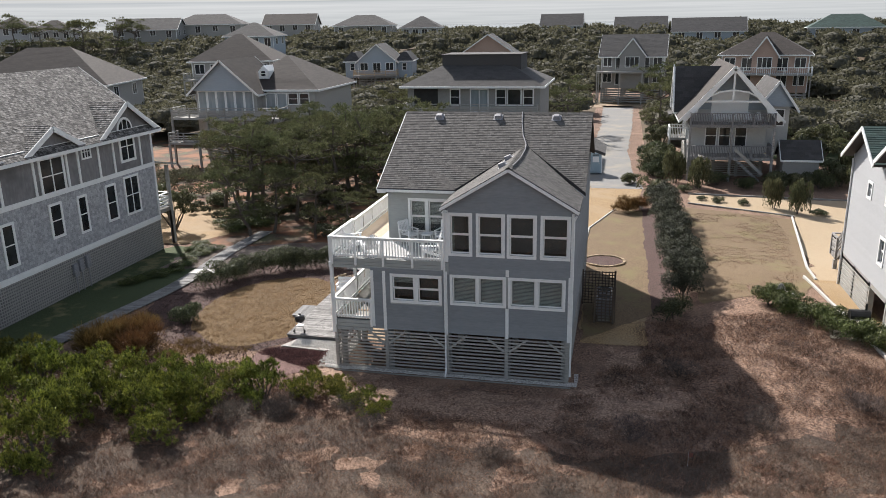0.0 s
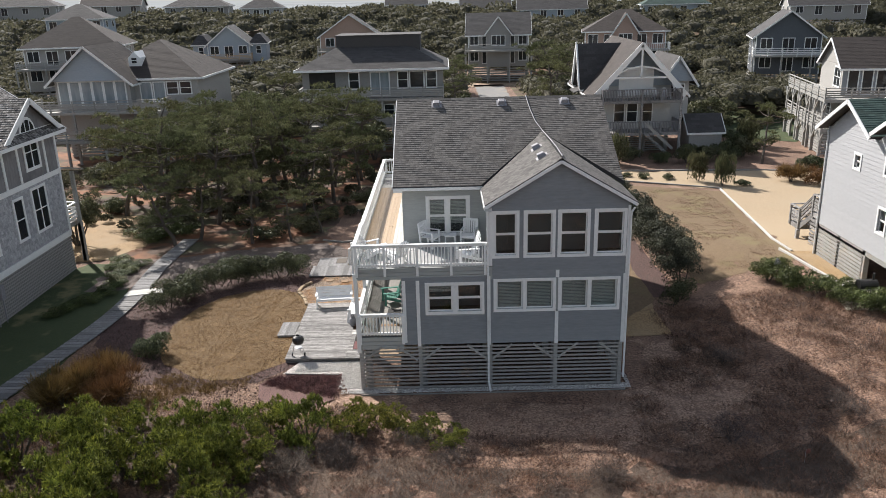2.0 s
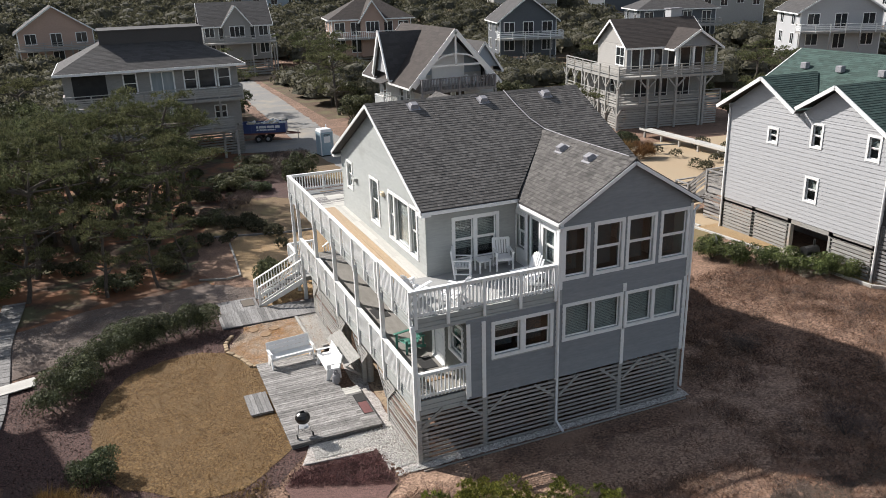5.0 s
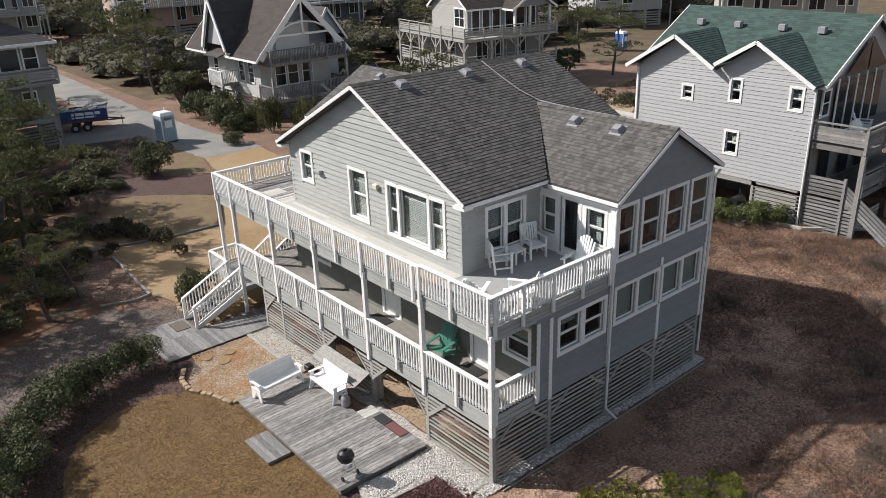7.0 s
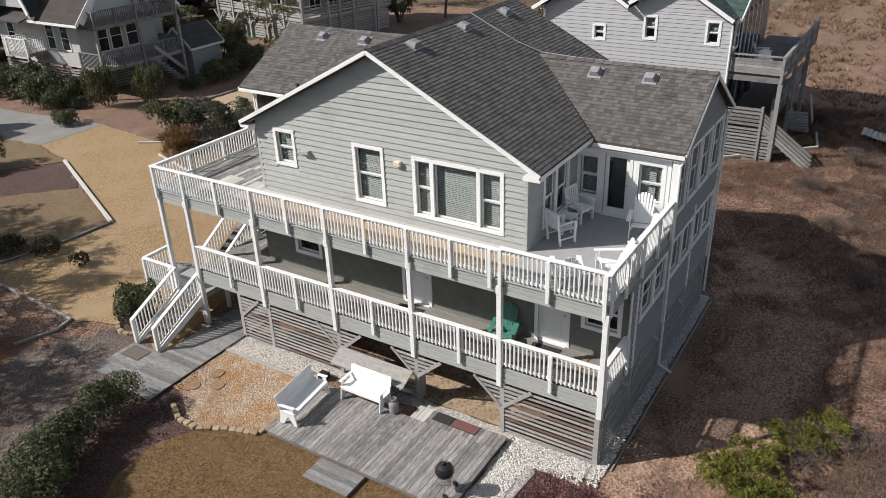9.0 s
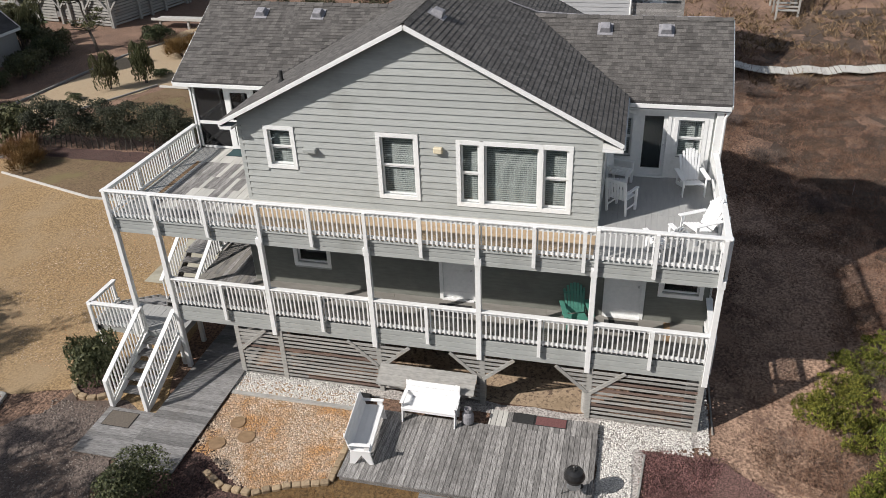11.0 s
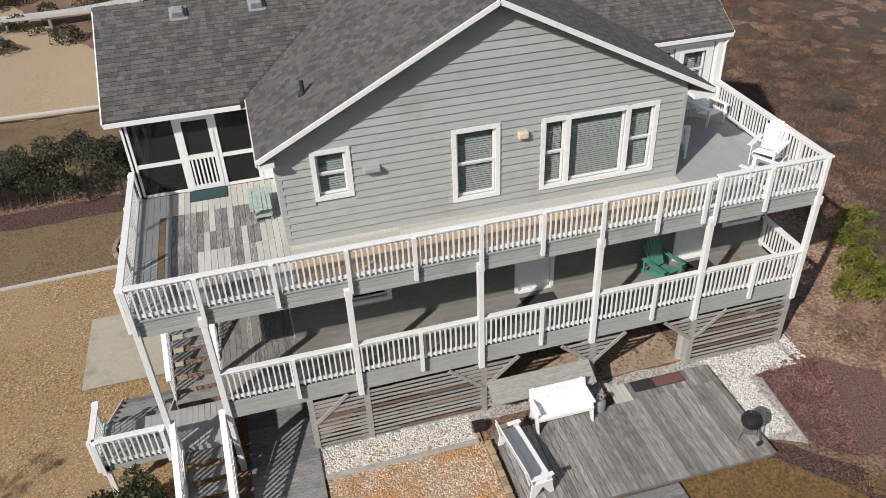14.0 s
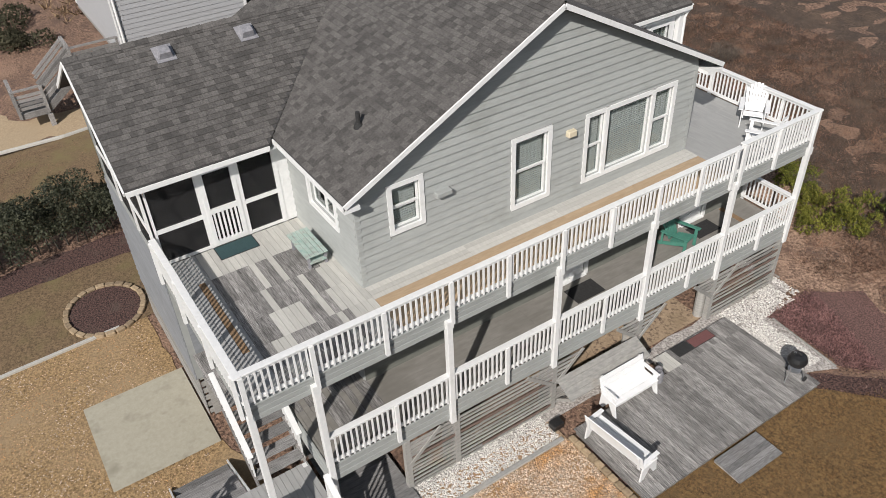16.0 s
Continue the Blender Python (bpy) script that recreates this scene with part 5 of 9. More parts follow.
# stairs at the back corner
stairs = thing("entry_stairs", (-0.5, 15.6, 0), "white-railed wooden stairs with a middle landing", "stairs")
LZ = 1.15
planks(stairs, 0.0, 14.9, 1.3, 17.8, LZ, "x", 0.14, lambda i, k, x, y: "deck_grey", rng=8)
part("landing_frame", Geo().box(0.02, 14.92, LZ - 0.22, 1.28, 17.78, LZ - 0.04), M["siding"], stairs)
for x, y in ((0.08, 17.7), (1.22, 17.7), (1.22, 15.0), (0.08, 15.0)):
    part("landing_post", Geo().box(x - 0.06, y - 0.06, 0, x + 0.06, y + 0.06, LZ), M["white"], stairs)
for i in range(6):
    x, z = -0.02 - 0.34 * i, LZ - 0.19 * (i + 1)
    part("tread", Geo().box(x - 0.33, 14.98, z - 0.04, x, 15.98, z), M["wood_y"], stairs, bevel=0.005)
for y in (14.92, 16.02):
    part("stringer", Geo().prism([(0.0, y - 0.025, LZ - 0.02), (-2.15, y - 0.025, 0.12), (-2.15, y - 0.025, 0.0), (-1.95, y - 0.025, 0.0), (0.0, y - 0.025, LZ - 0.32)], (0, 0.05, 0)), M["white"], stairs)
    rail = part("stair_rail", Geo().beam((0.02, y, LZ + 0.9), (-2.2, y, 0.98), 0.14, 0.04), M["white"], stairs, bevel=0.006)
    part("stair_post", Geo().box(-2.22, y - 0.05, 0, -2.1, y + 0.05, 0.98), M["white"], rail)
    part("stair_post", Geo().box(-0.05, y - 0.05, LZ - 0.2, 0.05, y + 0.05, LZ + 0.9), M["white"], rail)
    part("low_rail", Geo().beam((0.0, y, LZ + 0.12), (-2.1, y, 0.22), 0.035, 0.08), M["white"], rail)
    for i in range(15):
        t = (i + 0.5) / 15
        piece("baluster", unit("baluster", M["white"]), rail, scaled(Matrix.Translation((-0.05 - 2.05 * t, y, LZ + 0.1 - 0.95 * t)), 0.036, 0.036, 0.76))
# inner flight up to the gallery
for i in range(6):
    x, z = 1.3 + 0.3 * i, LZ + 0.19 * (i + 1)
    part("tread", Geo().box(x, 14.95, z - 0.04, x + 0.31, 16.05, z), M["wood_y"], stairs, bevel=0.005)
for y in (14.93, 16.08):
    part("stringer", Geo().prism([(1.3, y - 0.02, LZ + 0.15), (3.1, y - 0.02, FL + 0.02), (3.1, y - 0.02, FL - 0.3), (1.3, y - 0.02, LZ - 0.2)], (0, 0.04, 0)), M["wood"], stairs)
    rail = part("stair_rail", Geo().beam((1.3, y, LZ + 0.95), (3.1, y, FL + 0.92), 0.13, 0.04), M["white"], stairs, bevel=0.006)
    for i in range(13):
        t = (i + 0.5) / 13
        piece("baluster", unit("baluster", M["white"]), rail, scaled(Matrix.Translation((1.3 + 1.8 * t, y, LZ + 0.2 + 1.15 * t)), 0.036, 0.036, 0.74))
planks(stairs, 3.1, 14.9, 4.9, 16.1, FL, "x", 0.14, lambda i, k, x, y: "wood", rng=9)
railing(stairs, (1.3, 17.78), (0.0, 17.78), [0.05, 1.25], LZ, 0.8, hang=0.2)
railing(stairs, (0.0, 17.78), (0.0, 16.2), [0.05, 1.5], LZ, 0.8, hang=0.2)
# short flight to the drive
for i in range(5):
    x, z = 1.3 + 0.36 * i, LZ - 0.19 * (i + 1)
    part("tread", Geo().box(x, 16.35, z - 0.04, x + 0.36, 17.7, z), M["wood_y"], stairs, bevel=0.005)
for y in (16.3, 17.76):
    part("stringer", Geo().prism([(1.3, y - 0.02, LZ), (3.3, y - 0.02, 0.1), (3.1, y - 0.02, 0), (1.3, y - 0.02, LZ - 0.3)], (0, 0.04, 0)), M["white"], stairs)

# patio deck, walkway and the step at its edge
patio = thing("patio_deck", (-2, 5.7, 0), "low patio deck of weathered grey planks", "deck")
planks(patio, -3.5, 2.5, -0.95, 8.75, 0.2, "x", 0.142, lambda i, k, x, y: "wood", gap=0.012, rng=12)
planks(patio, -0.95, 2.5, -0.35, 5.4, 0.2, "x", 0.142, lambda i, k, x, y: "wood" if y < 4.9 else "deck_light", gap=0.012, rng=13)
part("patio_frame", Geo().box(-3.46, 2.54, 0.02, -0.4, 5.4, 0.16), M["wood"], patio)
part("patio_frame", Geo().box(-3.46, 5.4, 0.02, -1.0, 8.71, 0.16), M["wood"], patio)
step = thing("patio_step", (-4.0, 5.9, 0), "low wooden step beside the patio deck", "step")
planks(step, -4.35, 5.1, -3.53, 6.6, 0.13, "y", 0.16, lambda i, k, x, y: "wood_y", rng=14)
part("step_frame", Geo().box(-4.3, 5.12, 0.0, -3.56, 6.58, 0.1), M["wood"], step)
walk_deck = thing("boardwalk", (-1.5, 14, 0), "weathered boardwalk leading under the house", "boardwalk")
planks(walk_deck, -4.2, 12.95, 5.0, 14.6, 0.12, "y", 0.15, lambda i, k, x, y: "wood_y", rng=15)
planks(walk_deck, -4.0, 14.6, -2.25, 16.05, 0.12, "y", 0.15, lambda i, k, x, y: "wood_y", rng=16)
part("boardwalk_frame", Geo().box(-4.15, 13.0, 0.02, 4.95, 14.55, 0.08), M["dark"], walk_deck)
part("boardwalk_frame", Geo().box(-3.95, 14.55, 0.02, -2.3, 16.0, 0.08), M["dark"], walk_deck)
path = thing("timber_path", (-13, 8, 0), "narrow grey timber path between the two yards", "path")
for i in range(95):
    t = i / 94
    y = -4.0 + 24.5 * t
    x = -14.6 + 1.7 * smooth(t, 0, 0.55) - 0.6 * smooth(t, 0.55, 1.0) + 0.5 * smooth(t, 0.75, 1)
    piece("plank", unit("plank_wood_y", M["wood_y"]), path, scaled(Matrix.Translation((x - 0.5, y, ground_z(x, y) + 0.06)) @ Matrix.Rotation(r.uniform(-0.03, 0.03), 4, "Z"), 1.0, 0.235, 0.04))
spur = thing("path_spur", (-12, 11, 0), "pale plank spur off the timber path", "path")
for i in range(4):
    piece("plank", unit("plank_deck_light", M["deck_light"]), spur, scaled(Matrix.Translation((-13.4, 10.6 + 0.2 * i, 0.09)) @ Matrix.Rotation(0.25, 4, "Z"), 1.9, 0.19, 0.04))


# ---- screened porch ----
def screen_porch():
    f = PORCH
    frame_ = part("porch_frame", f.box(Geo(), 13.05, 7.12, -0.12, 16.1, 7.24, 0.0), M["white"], house)
    part("porch_jamb", f.box(Geo(), 12.76, FU, -0.12, 13.03, 7.24, -0.012), M["white"], frame_)
    for s in (13.08, 13.98, 14.9, 16.04):
        part("porch_post", f.box(Geo(), s - 0.05, FU, -0.1, s + 0.05, 7.12, 0.0), M["white"], frame_)
    for a, b in ((13.13, 13.93), (14.95, 15.99)):
        part("porch_rail", f.box(Geo(), a, 5.85, -0.08, b, 5.95, -0.01), M["white"], frame_)
        part("porch_rail", f.box(Geo(), a, FU, -0.08, b, FU + 0.07, -0.01), M["white"], frame_)
        for z0, z1 in ((FU + 0.07, 5.85), (5.95, 7.12)):
            part("screen", f.box(Geo(), a, z0, -0.05, b, z1, -0.045), M["screen"], frame_)
    d = part("screen_door", f.box(Geo(), 14.03, 6.95, -0.06, 14.85, 7.1, 0.02), M["white"], house, "white screen door with picketed lower half")
    for a, b, z0, z1 in ((14.03, 14.13, FU + 0.02, 6.95), (14.75, 14.85, FU + 0.02, 6.95), (14.13, 14.75, FU + 0.02, FU + 0.14), (14.13, 14.75, 5.9, 6.02)):
        part("stile", f.box(Geo(), a, z0, -0.05, b, z1, 0.015), M["white"], d)
    for i in range(6):
        s = 14.17 + i * 0.1
        part("picket", f.box(Geo(), s, FU + 0.14, -0.035, s + 0.045, 5.9, 0.0), M["white"], d)
    part("screen", f.box(Geo(), 14.13, FU + 0.14, -0.045, 14.75, 6.95, -0.04), M["screen"], d)
    g = REAR
    for s in (5.05, 6.7, 8.3, 9.95):
        part("porch_post", g.box(Geo(), s - 0.05, FU + 0.05, -0.1, s + 0.05, 7.2, 0.0), M["white"], frame_)
    for a, b in ((5.1, 6.65), (6.75, 8.25), (8.35, 9.9)):
        part("porch_rail", g.box(Geo(), a, 5.85, -0.08, b, 5.95, -0.01), M["white"], frame_)
        part("screen", g.box(Geo(), a, FU + 0.05, -0.05, b, 7.2, -0.045), M["screen"], frame_)
    part("porch_floor", Geo().box(5.0, 13.0, FU - 0.12, 9.9, 16.0, FU - 0.02), M["wood"], frame_)


screen_porch()


# ---- furniture and loose things ----
def adirondack(name, m, mat, label, tall=0.0, group="adirondack chairs"):
    """A slatted adirondack chair, seat and fanned back leaning away, facing its own -y."""
    c = thing(name, (0, 0, 0), label, "chair", group, m=m)
    P = lambda n, g, b=0.006: part(n, g, mat, c, bevel=b, local=True)
    for i in range(5):
        y = -0.28 + i * 0.1
        P("seat_slat", Geo().beam((-0.27, y, 0.37 - i * 0.025), (0.27, y, 0.37 - i * 0.025), 0.09, 0.022))
    for i in range(7):
        x = -0.24 + i * 0.08
        top = 1.0 + tall - 0.02 * (i - 3) ** 2
        P("back_slat", Geo().beam((x * 0.85, 0.2, 0.28), (x * 1.1, 0.52 - tall * 0.3, top), 0.07, 0.02, (0, 1, 0.3)))
    for z, y in ((0.42, 0.29), (0.78, 0.45)):
        P("back_brace", Geo().beam((-0.28, y, z), (0.28, y, z), 0.03, 0.07))
    for s in (-1, 1):
        P("arm", Geo().beam((s * 0.34, -0.4, 0.56), (s * 0.34, 0.42, 0.54), 0.13, 0.025))
        P("front_leg", Geo().box(s * 0.3 - 0.015, -0.36, 0, s * 0.3 + 0.015, -0.27, 0.56))
        P("rear_leg", Geo().beam((s * 0.26, -0.32, 0.33), (s * 0.26, 0.52, 0.06), 0.025, 0.11))
        P("arm_post", Geo().beam((s * 0.3, 0.38, 0.1), (s * 0.3, 0.38, 0.54), 0.03, 0.06, (0, 1, 0)))
    return c


def arm_chair(m):
    """An upright slat-backed garden armchair, facing its own -y."""
    c = thing("garden_armchair", (0, 0, 0), "white slat-backed garden armchair on the deck", "chair", "garden armchairs", m=m)
    P = lambda n, g: part(n, g, M["plastic"], c, bevel=0.005, local=True)
    for i in range(5):
        P("seat_slat", Geo().box(-0.26, -0.26 + i * 0.105, 0.42, 0.26, -0.17 + i * 0.105, 0.445))
    for i in range(6):
        x = -0.22 + i * 0.088
        P("back_slat", Geo().beam((x, 0.26, 0.46), (x, 0.36, 0.95), 0.06, 0.018, (0, 1, 0)))
    P("top_rail", Geo().beam((-0.29, 0.365, 0.96), (0.29, 0.365, 0.96), 0.03, 0.09))
    for s in (-1, 1):
        P("front_leg", Geo().box(s * 0.28 - 0.03, -0.29, 0, s * 0.28 + 0.03, -0.22, 0.64))
        P("rear_leg", Geo().beam((s * 0.28, 0.25, 0), (s * 0.28, 0.37, 0.98), 0.055, 0.06, (0, 1, 0)))
        P("arm", Geo().box(s * 0.28 - 0.045, -0.31, 0.64, s * 0.28 + 0.045, 0.3, 0.665))
        P("stretcher", Geo().box(s * 0.28 - 0.012, -0.22, 0.16, s * 0.28 + 0.012, 0.26, 0.21))
    P("apron", Geo().box(-0.26, -0.28, 0.35, 0.26, -0.255, 0.42))
    return c


def side_table(m):
    c = thing("side_table", (0, 0, 0), "small white slatted side table", "table", m=m)
    for i in range(5):
        part("top_slat", Geo().box(-0.23, -0.23 + i * 0.094, 0.43, 0.23, -0.145 + i * 0.094, 0.45), M["plastic"], c, bevel=0.004, local=True)
    for x in (-0.19, 0.19):
        for y in (-0.19, 0.19):
            part("leg", Geo().box(x - 0.025, y - 0.025, 0, x + 0.025, y + 0.025, 0.43), M["plastic"], c, local=True)
    part("apron", Geo().box(-0.2, -0.2, 0.38, 0.2, 0.2, 0.425), M["plastic"], c, local=True)


def bench(m, w=1.5):
    """A white plank bench: solid seat and back, boxed arms and splayed plank ends, facing its own -y."""
    c = thing("garden_bench", (0, 0, 0), "white painted plank bench on the patio deck", "bench", "patio benches", m=m)
    P = lambda n, g: part(n, g, M["plastic"], c, bevel=0.006, local=True)
    for i in range(3):
        P("seat_board", Geo().box(-w / 2, -0.27 + i * 0.172, 0.42, w / 2, -0.101 + i * 0.172, 0.455))
    for i in range(3):
        y, z = 0.255 + 0.045 * i, 0.535 + 0.152 * i
        P("back_board", Geo().beam((-w / 2, y, z), (w / 2, y, z), 0.026, 0.15, (0, 0.28, 1)))
    for s in (-1, 1):
        x = s * (w / 2 - 0.03)
        P("end_plank", Geo().prism([(x - 0.02, -0.32, 0), (x - 0.02, -0.2, 0), (x - 0.02, -0.02, 0.3), (x - 0.02, 0.16, 0), (x - 0.02, 0.3, 0), (x - 0.02, 0.26, 0.42), (x - 0.02, -0.25, 0.42)], (0.04, 0, 0)))
        P("arm", Geo().box(x - 0.055, -0.28, 0.63, x + 0.055, 0.3, 0.655))
        P("arm_panel", Geo().box(x - 0.014, -0.24, 0.455, x + 0.014, -0.1, 0.63))
        P("back_post", Geo().beam((x - s * 0.08, 0.285, 0.4), (x - s * 0.08, 0.4, 0.9), 0.07, 0.03, (0, 1, 0)))
    P("apron", Geo().box(-w / 2 + 0.05, -0.25, 0.34, w / 2 - 0.05, -0.225, 0.42))


arm_chair(pose(2.75, 2.45, FU, 0, 0, 62))
arm_chair(pose(4.3, 2.55, FU, 0, 0, -14))
side_table(pose(3.55, 2.6, FU))
adirondack("adirondack_chair", pose(4.15, 0.62, FU, 0, 0, -78), M["plastic"], "tall white adirondack chair on the upper deck", 0.12)
adirondack("adirondack_chair", pose(1.55, 0.5, FU, 0, 0, -145), M["plastic"], "low white adirondack chair by the deck corner")
adirondack("adirondack_chair", pose(0.6, 1.35, FU, 0, 0, 120), M["plastic"], "low white adirondack chair beside the railing")
adirondack("adirondack_chair", pose(1.05, 3.35, FL, 0, 0, -75), M["green_plastic"], "sea-green adirondack chair on the covered gallery", 0.06)
bench(pose(-1.0, 6.95, 0.2, 0, 0, -90))
bench(pose(-2.15, 8.35, 0.2, 0, 0, 6), 1.75)


def mat_on(name, x0, y0, x1, y1, z, mat, label):
    t = thing(name, ((x0 + x1) / 2, (y0 + y1) / 2, z), label, "mat")
    part("carpet", Geo().box(x0, y0, z + 0.002, x1, y1, z + 0.016), M[mat], t, bevel=0.004)
    g = Geo().box(x0 - 0.02, y0 - 0.02, z + 0.001, x1 + 0.02, y1 + 0.02, z + 0.008)
    part("rubber_edge", g, M["rubber"], t)


mat_on("door_mat", 0.85, 6.3, 1.4, 7.2, FL, "rubber", "black door mat on the gallery floor")
mat_on("door_mat", 0.95, 1.75, 1.45, 2.6, FL, "rubber", "black door mat before the gallery door")
mat_on("door_mat", 4.45, 14.0, 4.95, 14.9, FU, "mat_green", "dark green mat before the screen door")
mat_on("door_mat", -0.72, 3.35, -0.4, 4.15, 0.2, "red_mat", "maroon ribbed mat on the patio deck")
mat_on("door_mat", -0.72, 4.2, -0.38, 4.75, 0.2, "rubber", "dark brown mat on the patio deck")
mat_on("door_mat", -2.95, 15.02, -2.4, 15.85, 0.12, "mat_brown", "grey-brown mat at the foot of the stairs")
solo("loose_plank", Geo().box(0.7, 0.9, FL, 1.6, 1.06, FL + 0.02), M["brown_board"], "brown plank lying on the gallery floor", "plank")


def grill():
    t = thing("kettle_grill", (-2.95, 2.95, 0.2), "black kettle charcoal grill on thin metal legs", "grill")
    c = (-2.95, 2.95, 0.2)
    part("bowl", Geo().lathe(c, [(0.03, 0.46), (0.14, 0.48), (0.215, 0.55), (0.245, 0.65)], 24), M["black"], t)
    lid = part("lid", Geo().lathe(c, [(0.255, 0.65), (0.245, 0.72), (0.2, 0.81), (0.11, 0.86), (0.02, 0.875)], 24), M["black"], t)
    part("lid_handle", Geo().box(-3.02, 2.93, 1.065, -2.88, 2.97, 1.12), M["rubber"], lid, bevel=0.008)
    part("lid_vent", Geo().cyl((-2.86, 2.95, 1.03), (-2.85, 2.95, 1.06), 0.045, n=10), M["metal"], lid)
    for a in (90, 210, 330):
        ax, ay = math.cos(radians(a)), math.sin(radians(a))
        leg = part("leg", Geo().cyl((c[0] + 0.2 * ax, c[1] + 0.2 * ay, 0.68), (c[0] + 0.3 * ax, c[1] + 0.3 * ay, 0.2), 0.013, n=8), M["metal"], t)
        if a != 90:
            part("wheel", Geo().cyl((c[0] + 0.3 * ax - 0.02, c[1] + 0.3 * ay, 0.28), (c[0] + 0.3 * ax + 0.02, c[1] + 0.3 * ay, 0.28), 0.075, n=14), M["rubber"], leg)
    part("ash_catcher", Geo().lathe(c, [(0.15, 0.3), (0.17, 0.33)], 16), M["metal"], t)


def gas_bottle(x, y, z):
    t = thing("gas_bottle", (x, y, z), "grey steel propane bottle beside the bench", "gas bottle")
    part("tank", Geo().lathe((x, y, z), [(0.12, 0.02), (0.155, 0.06), (0.155, 0.3), (0.12, 0.37), (0.03, 0.4)], 18), M["vent"], t)
    part("foot_ring", Geo().lathe((x, y, z), [(0.11, 0), (0.11, 0.04)], 16), M["metal"], t)
    part("collar", Geo().lathe((x, y, z), [(0.09, 0.37), (0.095, 0.5), (0.085, 0.5), (0.08, 0.38)], 16), M["vent"], t)
    part("valve", Geo().cyl((x, y, z + 0.38), (x, y, z + 0.47), 0.025, n=8), M["metal"], t)


grill()
gas_bottle(-1.0, 5.92, 0.2)


def deck_stool():
    t = thing("slatted_footbench", (3.4, 13.2, FU), "faded mint slatted footbench on the back deck", "bench")
    for i in range(5):
        y = 12.97 + i * 0.105
        part("slat", Geo().box(2.85, y, FU + 0.36, 3.95, y + 0.09, FU + 0.385), M["mint"], t, bevel=0.004)
    for x in (2.95, 3.8):
        for y in (13.0, 13.4):
            part("leg", Geo().box(x, y - 0.03, FU, x + 0.06, y + 0.03, FU + 0.36), M["vent"], t)
    part("shelf", Geo().box(2.9, 13.0, FU + 0.14, 3.9, 13.4, FU + 0.165), M["mint"], t)


deck_stool()
box = thing("flood_light", (-0.55, 8.95, 0), "small black flood light at the foot of the skirt", "light")
part("casing", Geo().box(-0.68, 8.82, 0.05, -0.42, 9.14, 0.25), M["black"], box, bevel=0.02)
part("stake", Geo().box(-0.57, 8.96, 0, -0.53, 9.0, 0.06), M["black"], box)
for x, y, s in ((-2.1, 12.15, 0.24), (-2.57, 11.67, 0.26), (-2.95, 12.35, 0.24)):
    pts = [(x + s * (0.85 + 0.2 * r.random()) * math.cos(a / 9 * 6.283), y + s * (0.85 + 0.2 * r.random()) * math.sin(a / 9 * 6.283), 0.05) for a in range(9)]
    solo("stepping_stone", Geo().prism(pts, (0, 0, 0.04)), M["brown_board"], "flat brown stepping stone in the gravel", "stone", group="stepping stones", bevel=0.008)


def edging(name, pts, label, size=0.24, gap=0.02):
    """A row of rough edging stones along a line of plan points."""
    t = thing(name, (*pts[0], 0), label, "edging")
    me = mesh_of("stone", Geo().box(-0.5, -0.5, 0, 0.5, 0.5, 1), M["brick"], bevel=0.12)
    for (x0, y0), (x1, y1) in zip(pts, pts[1:]):
        n = max(1, round(math.hypot(x1 - x0, y1 - y0) / size))
        for i in range(n):
            k = (i + 0.5) / n
            x, y = x0 + (x1 - x0) * k, y0 + (y1 - y0) * k
            m = Matrix.Translation((x, y, ground_z(x, y) - 0.01)) @ Matrix.Rotation(math.atan2(y1 - y0, x1 - x0) + r.uniform(-0.08, 0.08), 4, "Z")
            piece("stone", me, t, scaled(m, size - gap, 0.17, 0.13 + r.uniform(-0.02, 0.02)))


edging("bed_edging", [(-3.62, 8.9), (-3.9, 9.8), (-4.35, 10.7), (-4.3, 11.5), (-3.9, 12.2)], "curved row of tan edging stones by the gravel")
edging("bed_edging", [(-1.0, 8.9), (-3.6, 8.9)], "straight row of tan edging stones beside the patio")
edging("planter_ring", ring(-1.15, 17.0, 0.85, 0.85, 18, 0, 360) + [(-0.3, 17.0)], "ring of edging stones round the stair shrub", 0.28)
edging("planter_ring", ring(11.0, 17.35, 1.25, 1.15, 24, 0, 360) + [(12.25, 17.35)], "ring of edging stones round a mulch bed", 0.3)
patch("round_bed", ring(11.0, 17.35, 1.15, 1.05), M["mulch"], "round bed of dark mulch", "mulch", 0.05, 1.0)
patch("stair_bed", ring(-1.15, 17.0, 0.78, 0.78), M["mulch"], "round bed of dark mulch by the stairs", "mulch", 0.05, 1.0)


def timber_edge(pts, label, mat="slat", h=0.12, w=0.12):
    t = thing("timber_edge", (*pts[0], 0), label, "edging")
    for (x0, y0), (x1, y1) in zip(pts, pts[1:]):
        part("timber", Geo().beam((x0, y0, ground_z(x0, y0) + h / 2), (x1, y1, ground_z(x1, y1) + h / 2), w, h), M[mat], t, bevel=0.01)


timber_edge([(4.0, 25.55), (1.1, 25.7), (-1.4, 26.4), (-3.4, 26.9)], "dark weathered timber edge of the worn lawn", "wood_y")
timber_edge([(4.0, 25.55), (5.85, 29.8), (8.2, 35.2)], "pale timber edge beside the drive", "deck_light", 0.16, 0.16)
timber_edge([(12.3, 34.0), (13.6, 31.9)], "short timber edge round the mulch by the drive", "deck_light")
timber_edge([(9.9, 17.2), (9.72, 21.8), (9.78, 25.2), (11.5, 31.2)], "pale timber edge between lawn and drive", "deck_light", 0.1, 0.1)
timber_edge([(-2.05, 25.2), (-2.2, 21.8), (-2.35, 19.5), (-3.1, 19.3), (-4.4, 19.8)], "pale timber edge of the needle bed under the pines", "slat", 0.1, 0.1)
